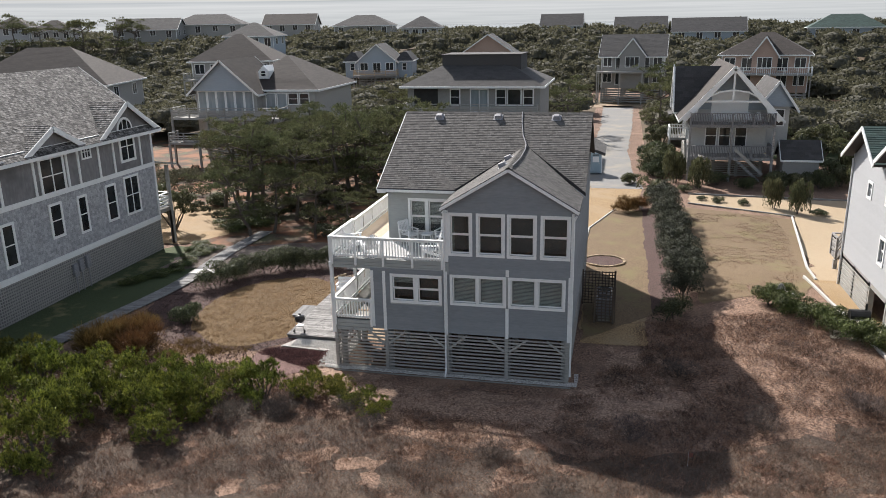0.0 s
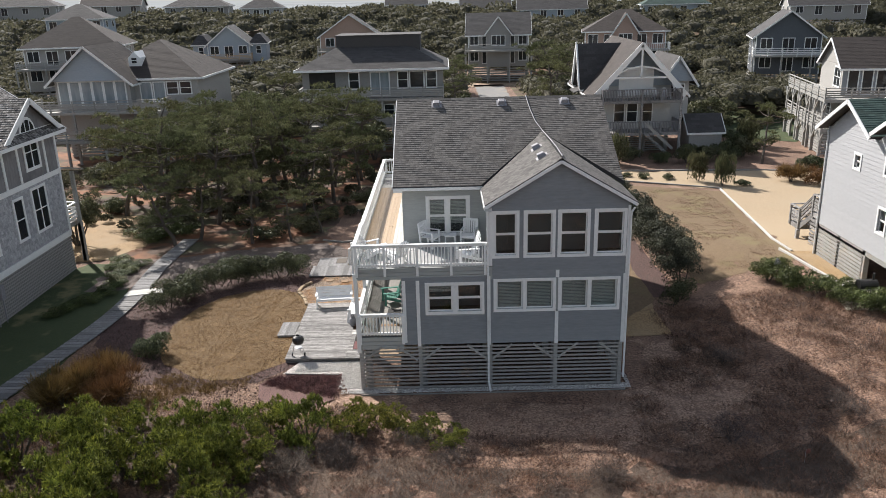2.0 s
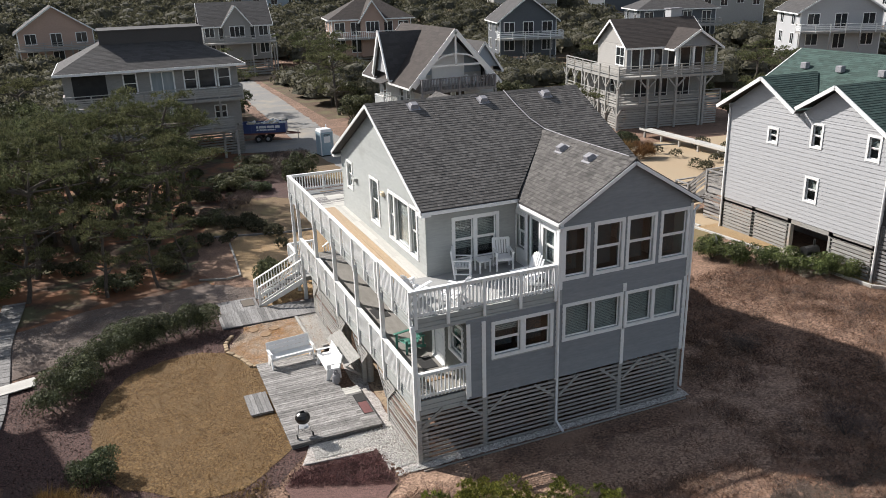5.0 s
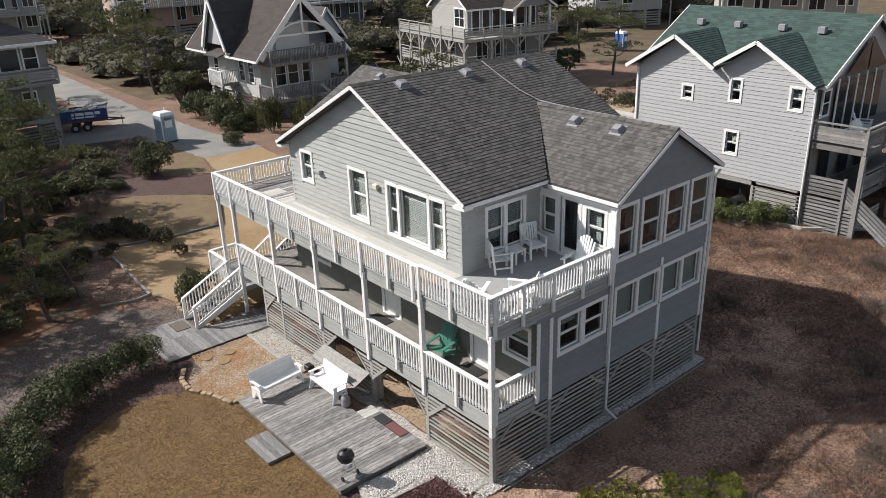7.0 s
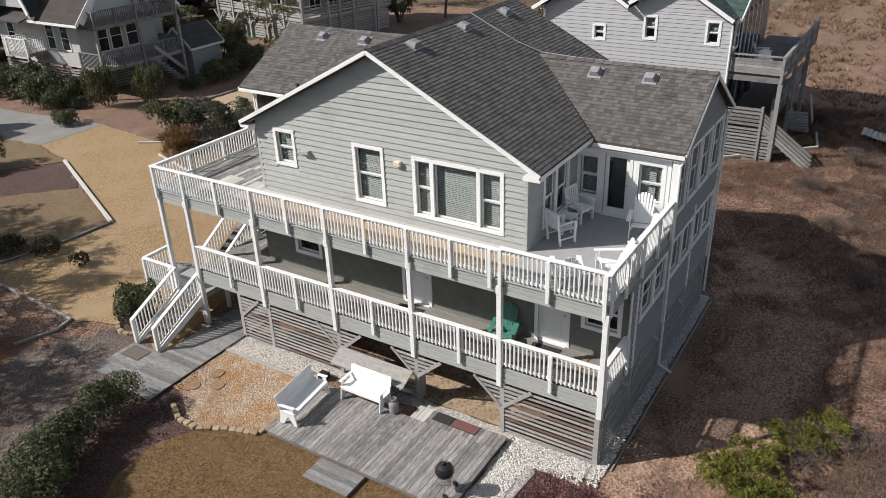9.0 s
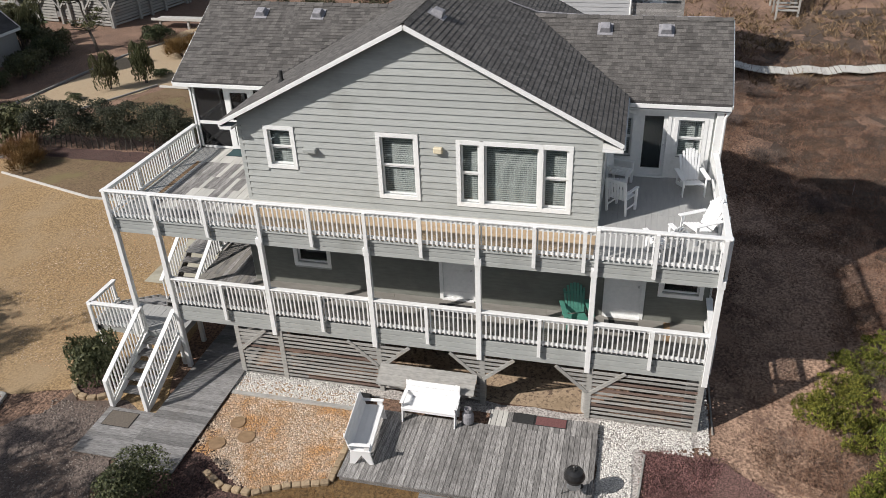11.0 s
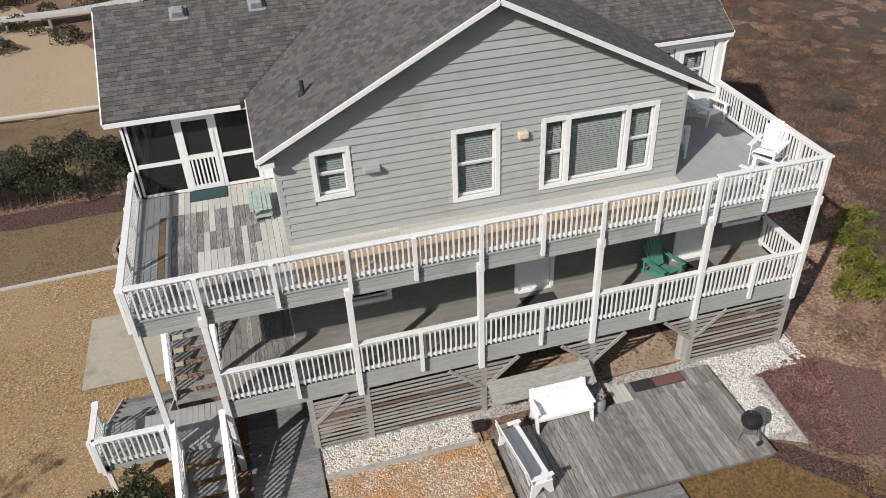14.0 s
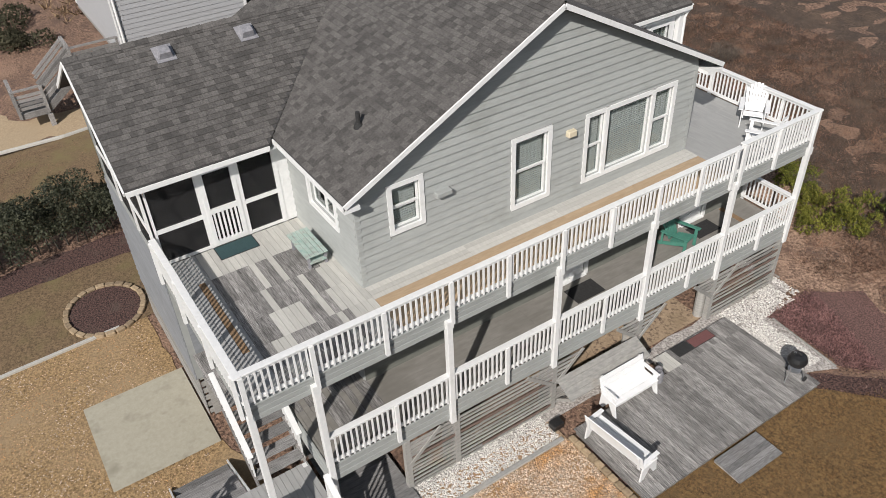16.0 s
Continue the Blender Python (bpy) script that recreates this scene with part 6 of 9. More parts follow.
timber_edge([(22.1, 13.0), (22.3, 16.0), (24.3, 30.5)], "pale timber edge of the sandy drive", "deck_light")
timber_edge([(21.6, 13.4), (22.2, 7.0), (22.6, 2.4), (26, -1.4), (28.4, -1.0)], "timber edge of the orange gravel strip", "deck_light", 0.16)
timber_edge([(17.2, 34.2), (24.5, 30.8)], "low timber edge before the sandy drive")
timber_edge([(17.5, 37.8), (30.0, 36.8), (38, 34.2)], "long timber edge behind the sandy drive")
timber_edge([(-1.1, 1.3), (-3.3, 1.5)], "thin timber strip beside the shell gravel", "slat", 0.07, 0.06)
timber_edge([(0.0, -0.42), (10.1, -0.4)], "thin timber strip in front of the skirt", "slat", 0.05, 0.05)
timber_edge([(-0.95, 9.1), (-0.95, 12.9)], "thin timber strip along the gravel bed")


def ac_pen():
    t = thing("lattice_screen", (11, 8, 0), "dark lattice screen round the air conditioners", "lattice")
    for face, a, b in ((Face((0, 6.9, 0), (1, 0, 0), (0, -1, 0)), 10.75, 11.7), (Face((0, 9.5, 0), (1, 0, 0), (0, -1, 0)), 10.05, 11.75), (Face((11.75, 0, 0), (0, 1, 0), (1, 0, 0)), 6.95, 9.45)):
        pan = part("panel", face.box(face.box(Geo(), a, 0.05, -0.03, a + 0.08, 1.95, 0.02), b - 0.08, 0.05, -0.03, b, 1.95, 0.02), M["lattice"], t)
        n = int((b - a) / 0.16)
        for i in range(1, n):
            s = a + (b - a) * i / n
            part("upright", face.box(Geo(), s - 0.025, 0.1, -0.008, s + 0.025, 1.9, 0.004), M["lattice"], pan)
        for i in range(12):
            z = 0.12 + i * 0.155
            part("crosspiece", face.box(Geo(), a + 0.08, z, 0.004, b - 0.08, z + 0.05, 0.016), M["lattice"], pan)
    for y in (7.6, 8.7):
        c = thing("air_conditioner", (11.2, y, 0), "grey outdoor air conditioning unit with a round fan grille", "air conditioner", "air conditioners")
        part("casing", Geo().box(10.85, y - 0.38, 0.35, 11.6, y + 0.38, 1.2), M["vent"], c, bevel=0.03)
        part("fan_grille", Geo().lathe((11.22, y, 1.2), [(0.32, 0.0), (0.3, 0.03), (0.1, 0.035)], 24), M["rubber"], c)
        part("stand", Geo().box(10.9, y - 0.33, 0, 11.55, y + 0.33, 0.35), M["slat"], c)


ac_pen()


def portable_toilet(x, y, shell, label):
    t = thing("portable_toilet", (x, y, 0), label, "toilet cabin", m=pose(x, y, ground_z(x, y), 0, 0, 8))
    P = lambda n, g, mat, b=0.02, lab="": part(n, g, M[mat], t, lab, bevel=b, local=True)
    P("cabin", Geo().box(-0.55, -0.58, 0.1, 0.55, 0.58, 2.1), shell)
    P("base", Geo().box(-0.6, -0.65, 0, 0.6, 0.65, 0.12), "rubber")
    g = Geo().hexa([(-0.58, -0.6, 2.1), (0.58, -0.6, 2.1), (0.58, 0.6, 2.1), (-0.58, 0.6, 2.1), (-0.48, -0.5, 2.36), (0.48, -0.5, 2.36), (0.48, 0.5, 2.36), (-0.48, 0.5, 2.36)])
    P("roof", g, "plastic", 0.03, "white translucent roof")
    P("door", Geo().box(-0.43, -0.62, 0.2, 0.43, -0.575, 2.0), shell, 0.015)
    P("door_panel", Geo().box(-0.3, -0.635, 1.2, 0.3, -0.62, 1.75), "plastic", 0.01)
    for i in range(4):
        P("vent_slot", Geo().box(-0.3, -0.63, 1.82 + i * 0.035, 0.3, -0.615, 1.84 + i * 0.035), "rubber", 0)
    P("latch", Geo().box(0.33, -0.65, 1.0, 0.4, -0.62, 1.12), "metal", 0)
    for s in (-1, 1):
        P("corner_post", Geo().box(s * 0.56 - 0.04, -0.61, 0.1, s * 0.56 + 0.04, -0.54, 2.12), "plastic", 0.01)
    P("vent_pipe", Geo().cyl((0.4, 0.42, 2.2), (0.4, 0.42, 2.6), 0.05), "plastic", 0)


portable_toilet(9.4, 46.2, "blue_plastic", "pale blue-grey portable toilet with a white roof")
portable_toilet(68.1, 47.8, "bright_blue", "bright blue portable toilet beside the far road")


def dump_trailer(x, y, yaw):
    t = thing("dump_trailer", (x, y, 0), "dark blue dump trailer full of debris on rust-red axles", "trailer", m=pose(x, y, 0, 0, 0, yaw))
    P = lambda n, g, mat, b=0.01, lab="": part(n, g, M[mat], t, lab, bevel=b, local=True)
    P("bed", Geo().box(-2.1, -0.95, 0.75, 2.1, 0.95, 0.9), "rust")
    for n, q in (("side_wall", (-2.1, -0.98, 0.9, 2.1, -0.92, 1.75)), ("side_wall", (-2.1, 0.92, 0.9, 2.1, 0.98, 1.75)), ("end_wall", (-2.13, -0.95, 0.9, -2.08, 0.95, 1.7)), ("end_wall", (2.08, -0.95, 0.9, 2.13, 0.95, 1.7))):
        P(n, Geo().box(*q), "blue")
    for i in range(6):
        P("rib", Geo().box(-1.9 + i * 0.75, -1.02, 0.9, -1.82 + i * 0.75, -0.98, 1.75), "blue")
    P("lettering", Geo().box(-0.6, -1.0, 1.35, 1.6, -0.984, 1.58), "plastic", 0, "plain pale lettering bar")
    P("lettering", Geo().box(-0.6, -1.0, 1.12, 1.2, -0.984, 1.25), "plastic", 0, "plain pale lettering bar")
    for i in range(26):
        a, b, s = r.uniform(-1.9, 1.9), r.uniform(-0.75, 0.75), r.uniform(0.2, 0.45)
        P("debris_board", Geo().beam((a - s, b, 1.5 + r.uniform(0, 0.3)), (a + s, b + r.uniform(-0.3, 0.3), 1.6 + r.uniform(0, 0.35)), 0.2, 0.16), ("plastic", "slat", "cream")[i % 3], 0)
    for s in (-1, 1):
        for k in (-0.45, 0.45):
            w_ = P("wheel", Geo().cyl((k, s * 1.0, 0.36), (k, s * 1.22, 0.36), 0.36, n=18), "rubber", 0)
            part("rim", Geo().cyl((k, s * 1.02, 0.36), (k, s * 1.235, 0.36), 0.17, n=12), M["metal"], w_, local=True)
    P("drawbar", Geo().beam((2.1, -0.5, 0.7), (3.4, 0, 0.6), 0.1, 0.12), "rust")
    P("drawbar", Geo().beam((2.1, 0.5, 0.7), (3.4, 0, 0.6), 0.1, 0.12), "rust")
    P("jack", Geo().cyl((3.2, 0, 0), (3.2, 0, 0.9), 0.04), "metal", 0)


dump_trailer(6.0, 55.8, -18)


# loose pebbles over the gravel beds
def pebbles(name, x0, y0, x1, y1, count, mat, label, inside, size=(0.018, 0.045), lift=0.05, seed=3):
    rs = np.random.RandomState(seed)
    x, y = rs.uniform(x0, x1, count * 2), rs.uniform(y0, y1, count * 2)
    keep = np.array([inside(a, b) for a, b in zip(x, y)])
    x, y = x[keep][:count], y[keep][:count]
    n = len(x)
    s = rs.uniform(*size, n)
    a = rs.uniform(0, 6.283, n)
    g = Geo()
    for i in range(n):
        ca, sa, q = math.cos(a[i]) * s[i], math.sin(a[i]) * s[i], s[i] * 0.6
        c = (x[i], y[i], ground_z(x[i], y[i]) + lift)
        g.add([(c[0] + ca, c[1] + sa, c[2]), (c[0] - sa * 0.8, c[1] + ca * 0.8, c[2]), (c[0] - ca, c[1] - sa, c[2]), (c[0] + sa * 0.8, c[1] - ca * 0.8, c[2]), (c[0], c[1], c[2] + q)], ((0, 1, 4), (1, 2, 4), (2, 3, 4), (3, 0, 4)))
    ob = part(name, g, M[mat], None, fix=False)
    return tagged(ob, label, "pebbles", "", "stuff")


pebbles("gravel_pebbles", -4.2, 9.0, -0.98, 12.9, 9000, "pebble", "tan and orange pea gravel pebbles", lambda x, y: x > -4.2 + 0.9 * smooth(y, 10.9, 12.8) + 0.5 * (1 - smooth(y, 9, 10.6)))
pebbles("shell_pebbles", -0.95, 0.1, -0.05, 2.5, 1500, "shell", "pale shell pebbles", lambda x, y: True, seed=4)
pebbles("shell_pebbles", -2.9, 1.6, -0.95, 2.45, 1800, "shell", "pale shell pebbles", lambda x, y: True, seed=5)
pebbles("shell_pebbles", -0.92, 9.1, 0.0, 13.0, 3200, "shell", "pale shell pebbles", lambda x, y: True, seed=6)
pebbles("shell_pebbles", -0.8, -0.33, 10.2, -0.03, 1900, "shell", "pale shell pebbles", lambda x, y: True, seed=7)
pebbles("walk_pebbles", -12.8, 13.2, -2.2, 18.4, 6000, "pebble_dim", "scattered gravel on the walk", lambda x, y: y > 13.3 - 0.0 * x and y < 18.2 + 0.1 * x, (0.02, 0.05), 0.03, 8)
pebbles("drive_pebbles", -1.0, 16.6, 10.0, 24.0, 9000, "pebble", "golden gravel of the drive", lambda x, y: not (3.9 < x < 7.2 and y < 19), (0.012, 0.03), 0.025, 9)

# ---- neighbouring houses ----
def plain_window(parent, face, s0, z0, s1, z1, trim=0.1, cols=1, rows=2, pane="pane_dark"):
    """A window of a house further off: casing, glazing bars and dark panes set back in it."""
    w = part("window", casing(face, s0, z0, s1, z1, trim, -0.02, 0.065), M["white"], parent)
    for i in range(1, cols):
        c = s0 + (s1 - s0) * i / cols
        part("mullion", face.box(Geo(), c - 0.04, z0, 0.0, c + 0.04, z1, 0.055), M["white"], w)
    for i in range(1, rows):
        z = z0 + (z1 - z0) * i / rows
        part("glazing_bar", face.box(Geo(), s0, z - 0.03, 0.0, s1, z + 0.03, 0.05), M["white"], w)
    part("pane", face.box(Geo(), s0, z0, 0.03, s1, z1, 0.036), M[pane], w)
    return w


def faces(x0, y0, x1, y1, z=0.0):
    return {"s": Face((0, y0, z), (1, 0, 0), (0, -1, 0)), "n": Face((0, y1, z), (1, 0, 0), (0, 1, 0)),
            "w": Face((x0, 0, z), (0, 1, 0), (-1, 0, 0)), "e": Face((x1, 0, z), (0, 1, 0), (1, 0, 0))}


def gable_roof(parent, x0, y0, x1, y1, eave, ridge, along, mat, over=0.45, course=0.3, width=(0.4, 1.0), fancy=True, rng=5, wallmat=None):
    """Two slopes of shingle courses with white rakes; the gable ends are filled with wall."""
    g = Geo()
    rr = random.Random(rng)
    if along == "x":
        c, half = (y0 + y1) / 2, (y1 - y0) / 2
        p = (ridge - eave) / half
        ends = (x0 - over, x1 + over)
        for s in (-1, 1):
            e = Vector((0, c + s * (half + over), eave - p * over))
            u = Vector((0, -s * (half + over), p * (half + over)))
            L = u.length
            slab = Geo().prism([e + Vector((ends[0], 0, -0.1)), e + Vector((ends[1], 0, -0.1)), e + u + Vector((ends[1], 0, -0.1)), e + u + Vector((ends[0], 0, -0.1))], (0, 0, 0.1))
            rf = part("roof", slab, M["roof_dark"], parent)
            tagged(part("shingles", shingles(Geo(), e, (1, 0, 0), u, [(ends[0], 0), (ends[1], 0), (ends[1], L), (ends[0], L)], course, width, 0.009, rr), M[mat], rf, fix=False), kind="stuff")
            for x in ends:
                part("rake", Geo().beam(e + Vector((x, 0, -0.08)), e + u + Vector((x, 0, -0.08)), 0.05, 0.2), M["white"], rf)
            part("eave_board", Geo().beam(e + Vector((ends[0], 0, -0.1)), e + Vector((ends[1], 0, -0.1)), 0.05, 0.18), M["white"], rf)
        if wallmat:
            for x in (x0, x1 - 0.15):
                part("gable_wall", Geo().prism([(x, y0, eave - 0.05), (x, y1, eave - 0.05), (x, c, ridge - 0.12)], (0.15, 0, 0)), M[wallmat], parent)
    else:
        c, half = (x0 + x1) / 2, (x1 - x0) / 2
        p = (ridge - eave) / half
        ends = (y0 - over, y1 + over)
        for s in (-1, 1):
            e = Vector((c + s * (half + over), 0, eave - p * over))
            u = Vector((-s * (half + over), 0, p * (half + over)))
            L = u.length
            slab = Geo().prism([e + Vector((0, ends[0], -0.1)), e + Vector((0, ends[1], -0.1)), e + u + Vector((0, ends[1], -0.1)), e + u + Vector((0, ends[0], -0.1))], (0, 0, 0.1))
            rf = part("roof", slab, M["roof_dark"], parent)
            tagged(part("shingles", shingles(Geo(), e, (0, 1, 0), u, [(ends[0], 0), (ends[1], 0), (ends[1], L), (ends[0], L)], course, width, 0.009, rr), M[mat], rf, fix=False), kind="stuff")
            for y in ends:
                part("rake", Geo().beam(e + Vector((0, y, -0.08)), e + u + Vector((0, y, -0.08)), 0.05, 0.2), M["white"], rf)
            part("eave_board", Geo().beam(e + Vector((0, ends[0], -0.1)), e + Vector((0, ends[1], -0.1)), 0.05, 0.18), M["white"], rf)
        if wallmat:
            for y in (y0, y1 - 0.15):
                part("gable_wall", Geo().prism([(x0, y, eave - 0.05), (x1, y, eave - 0.05), (c, y, ridge - 0.12)], (0, 0.15, 0)), M[wallmat], parent)


def hip_roof(parent, x0, y0, x1, y1, eave, ridge, mat, over=0.6, run=None, rng=6):
    """Four hipped slopes, with a ridge along the longer side; run: how far each hip runs in."""
    x0, y0, x1, y1 = x0 - over, y0 - over, x1 + over, y1 + over
    h = min(x1 - x0, y1 - y0) / 2 if run is None else run
    rr = random.Random(rng)
    up = ridge - eave
    part("roof", Geo().hexa([(x0, y0, eave - 0.12), (x1, y0, eave - 0.12), (x1, y1, eave - 0.12), (x0, y1, eave - 0.12), (x0 + h, y0 + h, ridge - 0.05), (x1 - h + 0.01, y0 + h, ridge - 0.05), (x1 - h + 0.01, y1 - h + 0.01, ridge - 0.05), (x0 + h, y1 - h + 0.01, ridge - 0.05)]), M["roof_dark"], parent)
    L = math.hypot(h, up)
    g = Geo()
    w, d = x1 - x0, y1 - y0
    for o, a, u, n in (((x0, y0, eave), (1, 0, 0), (0, h, up), w), ((x0, y1, eave), (1, 0, 0), (0, -h, up), w), ((x0, y0, eave), (0, 1, 0), (h, 0, up), d), ((x1, y0, eave), (0, 1, 0), (-h, 0, up), d)):
        shingles(g, o, a, u, [(0, 0), (n, 0), (n - h - 0.001, L), (h + 0.001, L)], 0.2, (0.3, 0.9), 0.008, rr)
    tagged(part("shingles", g, M[mat], parent, fix=False), kind="stuff")
    for a, b in (((x0, y0), (x1, y0)), ((x1, y0), (x1, y1)), ((x1, y1), (x0, y1)), ((x0, y1), (x0, y0))):
        part("eave_board", Geo().beam((*a, eave - 0.06), (*b, eave - 0.06), 0.06, 0.2), M["white"], parent)


def body(parent, x0, y0, x1, y1, z0, z1, mat):
    return part("wall", Geo().box(x0, y0, z0, x1, y1, z1), M[mat], parent)


def laps(parent, fc, s0, z0, s1, z1, mat, step=0.22):
    g = Geo()
    z = z0
    while z < z1 - 0.02:
        e = min(z + step, z1)
        g.hexa([fc.p(s0, z, 0), fc.p(s1, z, 0), fc.p(s1, z, 0.03), fc.p(s0, z, 0.03), fc.p(s0, e, 0), fc.p(s1, e, 0), fc.p(s1, e, 0.008), fc.p(s0, e, 0.008)])
        z += step
    part("siding", g, M[mat], parent)


def far_deck(parent, x0, y0, x1, y1, z, mat="slat", rail="slat", sides="swe", post_to=0.0, slats=3, posts=True, gap=0.0):
    """A raised deck: floor, posts down to the ground and a rail of horizontal slats or uprights."""
    part("deck_floor", Geo().box(x0, y0, z - 0.25, x1, y1, z), M[mat], parent)
    used = set()
    runs = {"s": ((x0, y0), (x1, y0)), "n": ((x0, y1), (x1, y1)), "w": ((x0, y0), (x0, y1)), "e": ((x1, y0), (x1, y1))}
    for k in sides:
        a, b = Vector((*runs[k][0], z)), Vector((*runs[k][1], z))
        n = max(1, round((b - a).length / 2.0))
        g = Geo().beam(a + Vector((0, 0, 1.0)), b + Vector((0, 0, 1.0)), 0.14, 0.06)
        rl = part("railing", g, M[rail], parent)
        if gap:
            m = int((b - a).length / gap)
            for i in range(m):
                p = a.lerp(b, (i + 0.5) / m)
                part("baluster", Geo().box(p.x - 0.025, p.y - 0.025, z, p.x + 0.025, p.y + 0.025, z + 0.97), M[rail], rl)
        for i in range(0 if gap else slats):
            h = 0.2 + 0.7 * i / slats
            part("rail_slat", Geo().beam(a + Vector((0, 0, h)), b + Vector((0, 0, h)), 0.03, 0.13), M[rail], rl)
        for i in range(n + 1):
            p = a.lerp(b, i / n)
            if (round(p.x, 2), round(p.y, 2)) in used:
                continue
            used.add((round(p.x, 2), round(p.y, 2)))
            part("rail_post", Geo().box(p.x - 0.06, p.y - 0.06, z - 0.2, p.x + 0.06, p.y + 0.06, z + 1.02), M[rail], rl)
            if posts and i % 2 == 0:
                part("deck_post", Geo().box(p.x - 0.1, p.y - 0.1, post_to, p.x + 0.1, p.y + 0.1, z - 0.25), M[mat], parent)


def stilts(parent, x0, y0, x1, y1, z, mat="slat", skirt_rows=0, fs="sw"):
    for i in range(4):
        for j in range(3):
            x, y = x0 + 0.2 + (x1 - x0 - 0.4) * i / 3, y0 + 0.2 + (y1 - y0 - 0.4) * j / 2
            part("piling", Geo().box(x - 0.13, y - 0.13, -0.1, x + 0.13, y + 0.13, z), M[mat], parent)
    f = faces(x0, y0, x1, y1)
    for k in fs:
        a, b = (x0, x1) if k in "sn" else (y0, y1)
        g = Geo()
        for i in range(skirt_rows):
            zz = 0.1 + (z - 0.2) * i / skirt_rows
            f[k].box(g, a, zz, -0.02, b, zz + (z - 0.2) / skirt_rows * 0.65, 0.01)
        if skirt_rows:
            part("skirt_slats", g, M[mat], parent)


# the white house with the green roof
def white_house():
    h = thing("white_house", (28, 8, 0), "white vinyl-sided beach house with a green shingle roof", "house")
    x0, y0, x1, y1 = 23.1, 2.9, 32.5, 12.6
    z0 = 2.62
    W = Face((x0, 0, 0), (0, 1, 0), (-1, 0, 0))
    S = Face((0, y0, 0), (1, 0, 0), (0, -1, 0))
    holes = [(9.2, 6.2, 9.7, 6.82), (6.55, 6.42, 7.05, 7.42), (3.48, 6.4, 4.0, 7.36), (6.45, 3.78, 7.05, 4.84)]
    w = wall(h, W, y0, z0, y1, 7.75, holes, M["siding_white"])
    for poly in ([(y0, z0), (y1, z0), (y1, 7.72), (y0, 7.72)], [(3.45, 7.72), (8.0, 7.72), (5.75, 9.28)], [(7.95, 7.72), (12.35, 7.72), (10.15, 9.22)]):
        siding(w, W, poly, holes, M["siding_white"], 0.2, lap=0.028)
    for pts in ([(3.3, 7.7), (8.0, 7.7), (5.75, 9.3)], [(7.9, 7.7), (12.5, 7.7), (10.15, 9.25)]):
        part("gable_wall", W.slab(Geo(), pts, -0.16, 0), M["siding_white"], h)
    for o in holes:
        window(h, W, *o, blind=0.5)
    body(h, x0 + 0.7, y0 + 0.15, x1, y1 - 0.04, z0, 7.7, "siding_dim")
    N = Face((0, y1, 0), (1, 0, 0), (0, 1, 0))
    back = part("wall", N.box(Geo(), x0, z0, -0.16, x1, 7.75, 0), M["siding_white"], h)
    siding(back, N, [(x0, z0), (x1, z0), (x1, 7.72), (x0, 7.72)], [], M["siding_white"], 0.2, lap=0.028)
    for a in (x0 - 0.02, x1 - 0.1):
        part("corner_board", N.box(Geo(), a, z0, 0.0, a + 0.12, 7.7, 0.045), M["white"], h)
    for a in (26.2, 29.4):
        plain_window(h, N, a, 5.6, a + 0.8, 6.9)
    part("under_floor", Geo().box(x0, y0, z0 - 0.25, x1, y1, z0 - 0.01), M["slat"], h)
    # main roof along y, with a glazed gable to the sea, and two cross gables over the long wall
    gable_roof(h, 23.75, y0, x1, y1, 7.78, 10.25, "y", "roof_green", 0.35, 0.16, (0.25, 0.5), wallmat="siding_white")
    for cy, hw, top in ((5.75, 2.85, 9.42), (10.15, 2.75, 9.38)):
        p = (top - 7.72) / hw
        tip = 23.4 - 0.35 + (top - 7.55) / (2.5 / 4.55)
        g = Geo()
        for s in (-1, 1):
            e = Vector((0, cy + s * (hw + 0.15), top - p * (hw + 0.15)))
            u = Vector((0, -s * (hw + 0.15), p * (hw + 0.15)))
            k = (0.31 if cy < 8 else 0.2) if (s > 0) == (cy < 8) else 0.0
            part("roof", Geo().prism([e + u * k + Vector((x0 - 0.5, 0, -0.1)), e + u * k + Vector((x0 + 1.0, 0, -0.1)), e + u + Vector((tip, 0, -0.1)), e + u + Vector((x0 - 0.5, 0, -0.1))], (0, 0, 0.1)), M["roof_dark"], h)
            shingles(g, e, (1, 0, 0), u, [(x0 - 0.5, u.length * k), (x0 + 1.0, u.length * k), (tip, u.length), (x0 - 0.5, u.length)], 0.16, (0.25, 0.5), 0.015, random.Random(8))
            part("rake", Geo().beam(e + u * k + Vector((x0 - 0.52, 0, -0.08)), e + u + Vector((x0 - 0.52, 0, -0.08)), 0.05, 0.18), M["white"], h)
        tagged(part("shingles", g, M["roof_green"], h, fix=False), kind="stuff")
    for x, y in ((26.6, 4.6), (26.6, 6.6), (26.6, 9.0), (26.6, 11.2)):
        z = 7.75 + 2.5 * (x - 23.4) / 4.55
        part("roof_vent", Geo().box(x - 0.15, y - 0.18, z - 0.1, x + 0.15, y + 0.18, z + 0.22), M["vent"], h, bevel=0.02)
    # seaward glass
    for i in range(5):
        a = 25.3 + i * 1.0
        part("tall_pane", S.box(Geo(), a + 0.06, 5.1, 0.004, a + 0.94, 7.4, 0.02), M["pane_dark"], h)
        part("mullion", S.box(Geo(), a - 0.06, 5.0, 0.0, a + 0.06, 7.6, 0.05), M["white"], h)
    for a, b in ((25.6, 27.85), (28.0, 30.2)):
        tip = b if a < 26 else a
        part("gable_pane", S.slab(Geo(), [(a, 7.7), (b, 7.7), (tip, 9.3)], 0.155, 0.17), M["pane_dark"], h)
    plain_window(h, S, 23.9, 6.1, 24.5, 7.2)
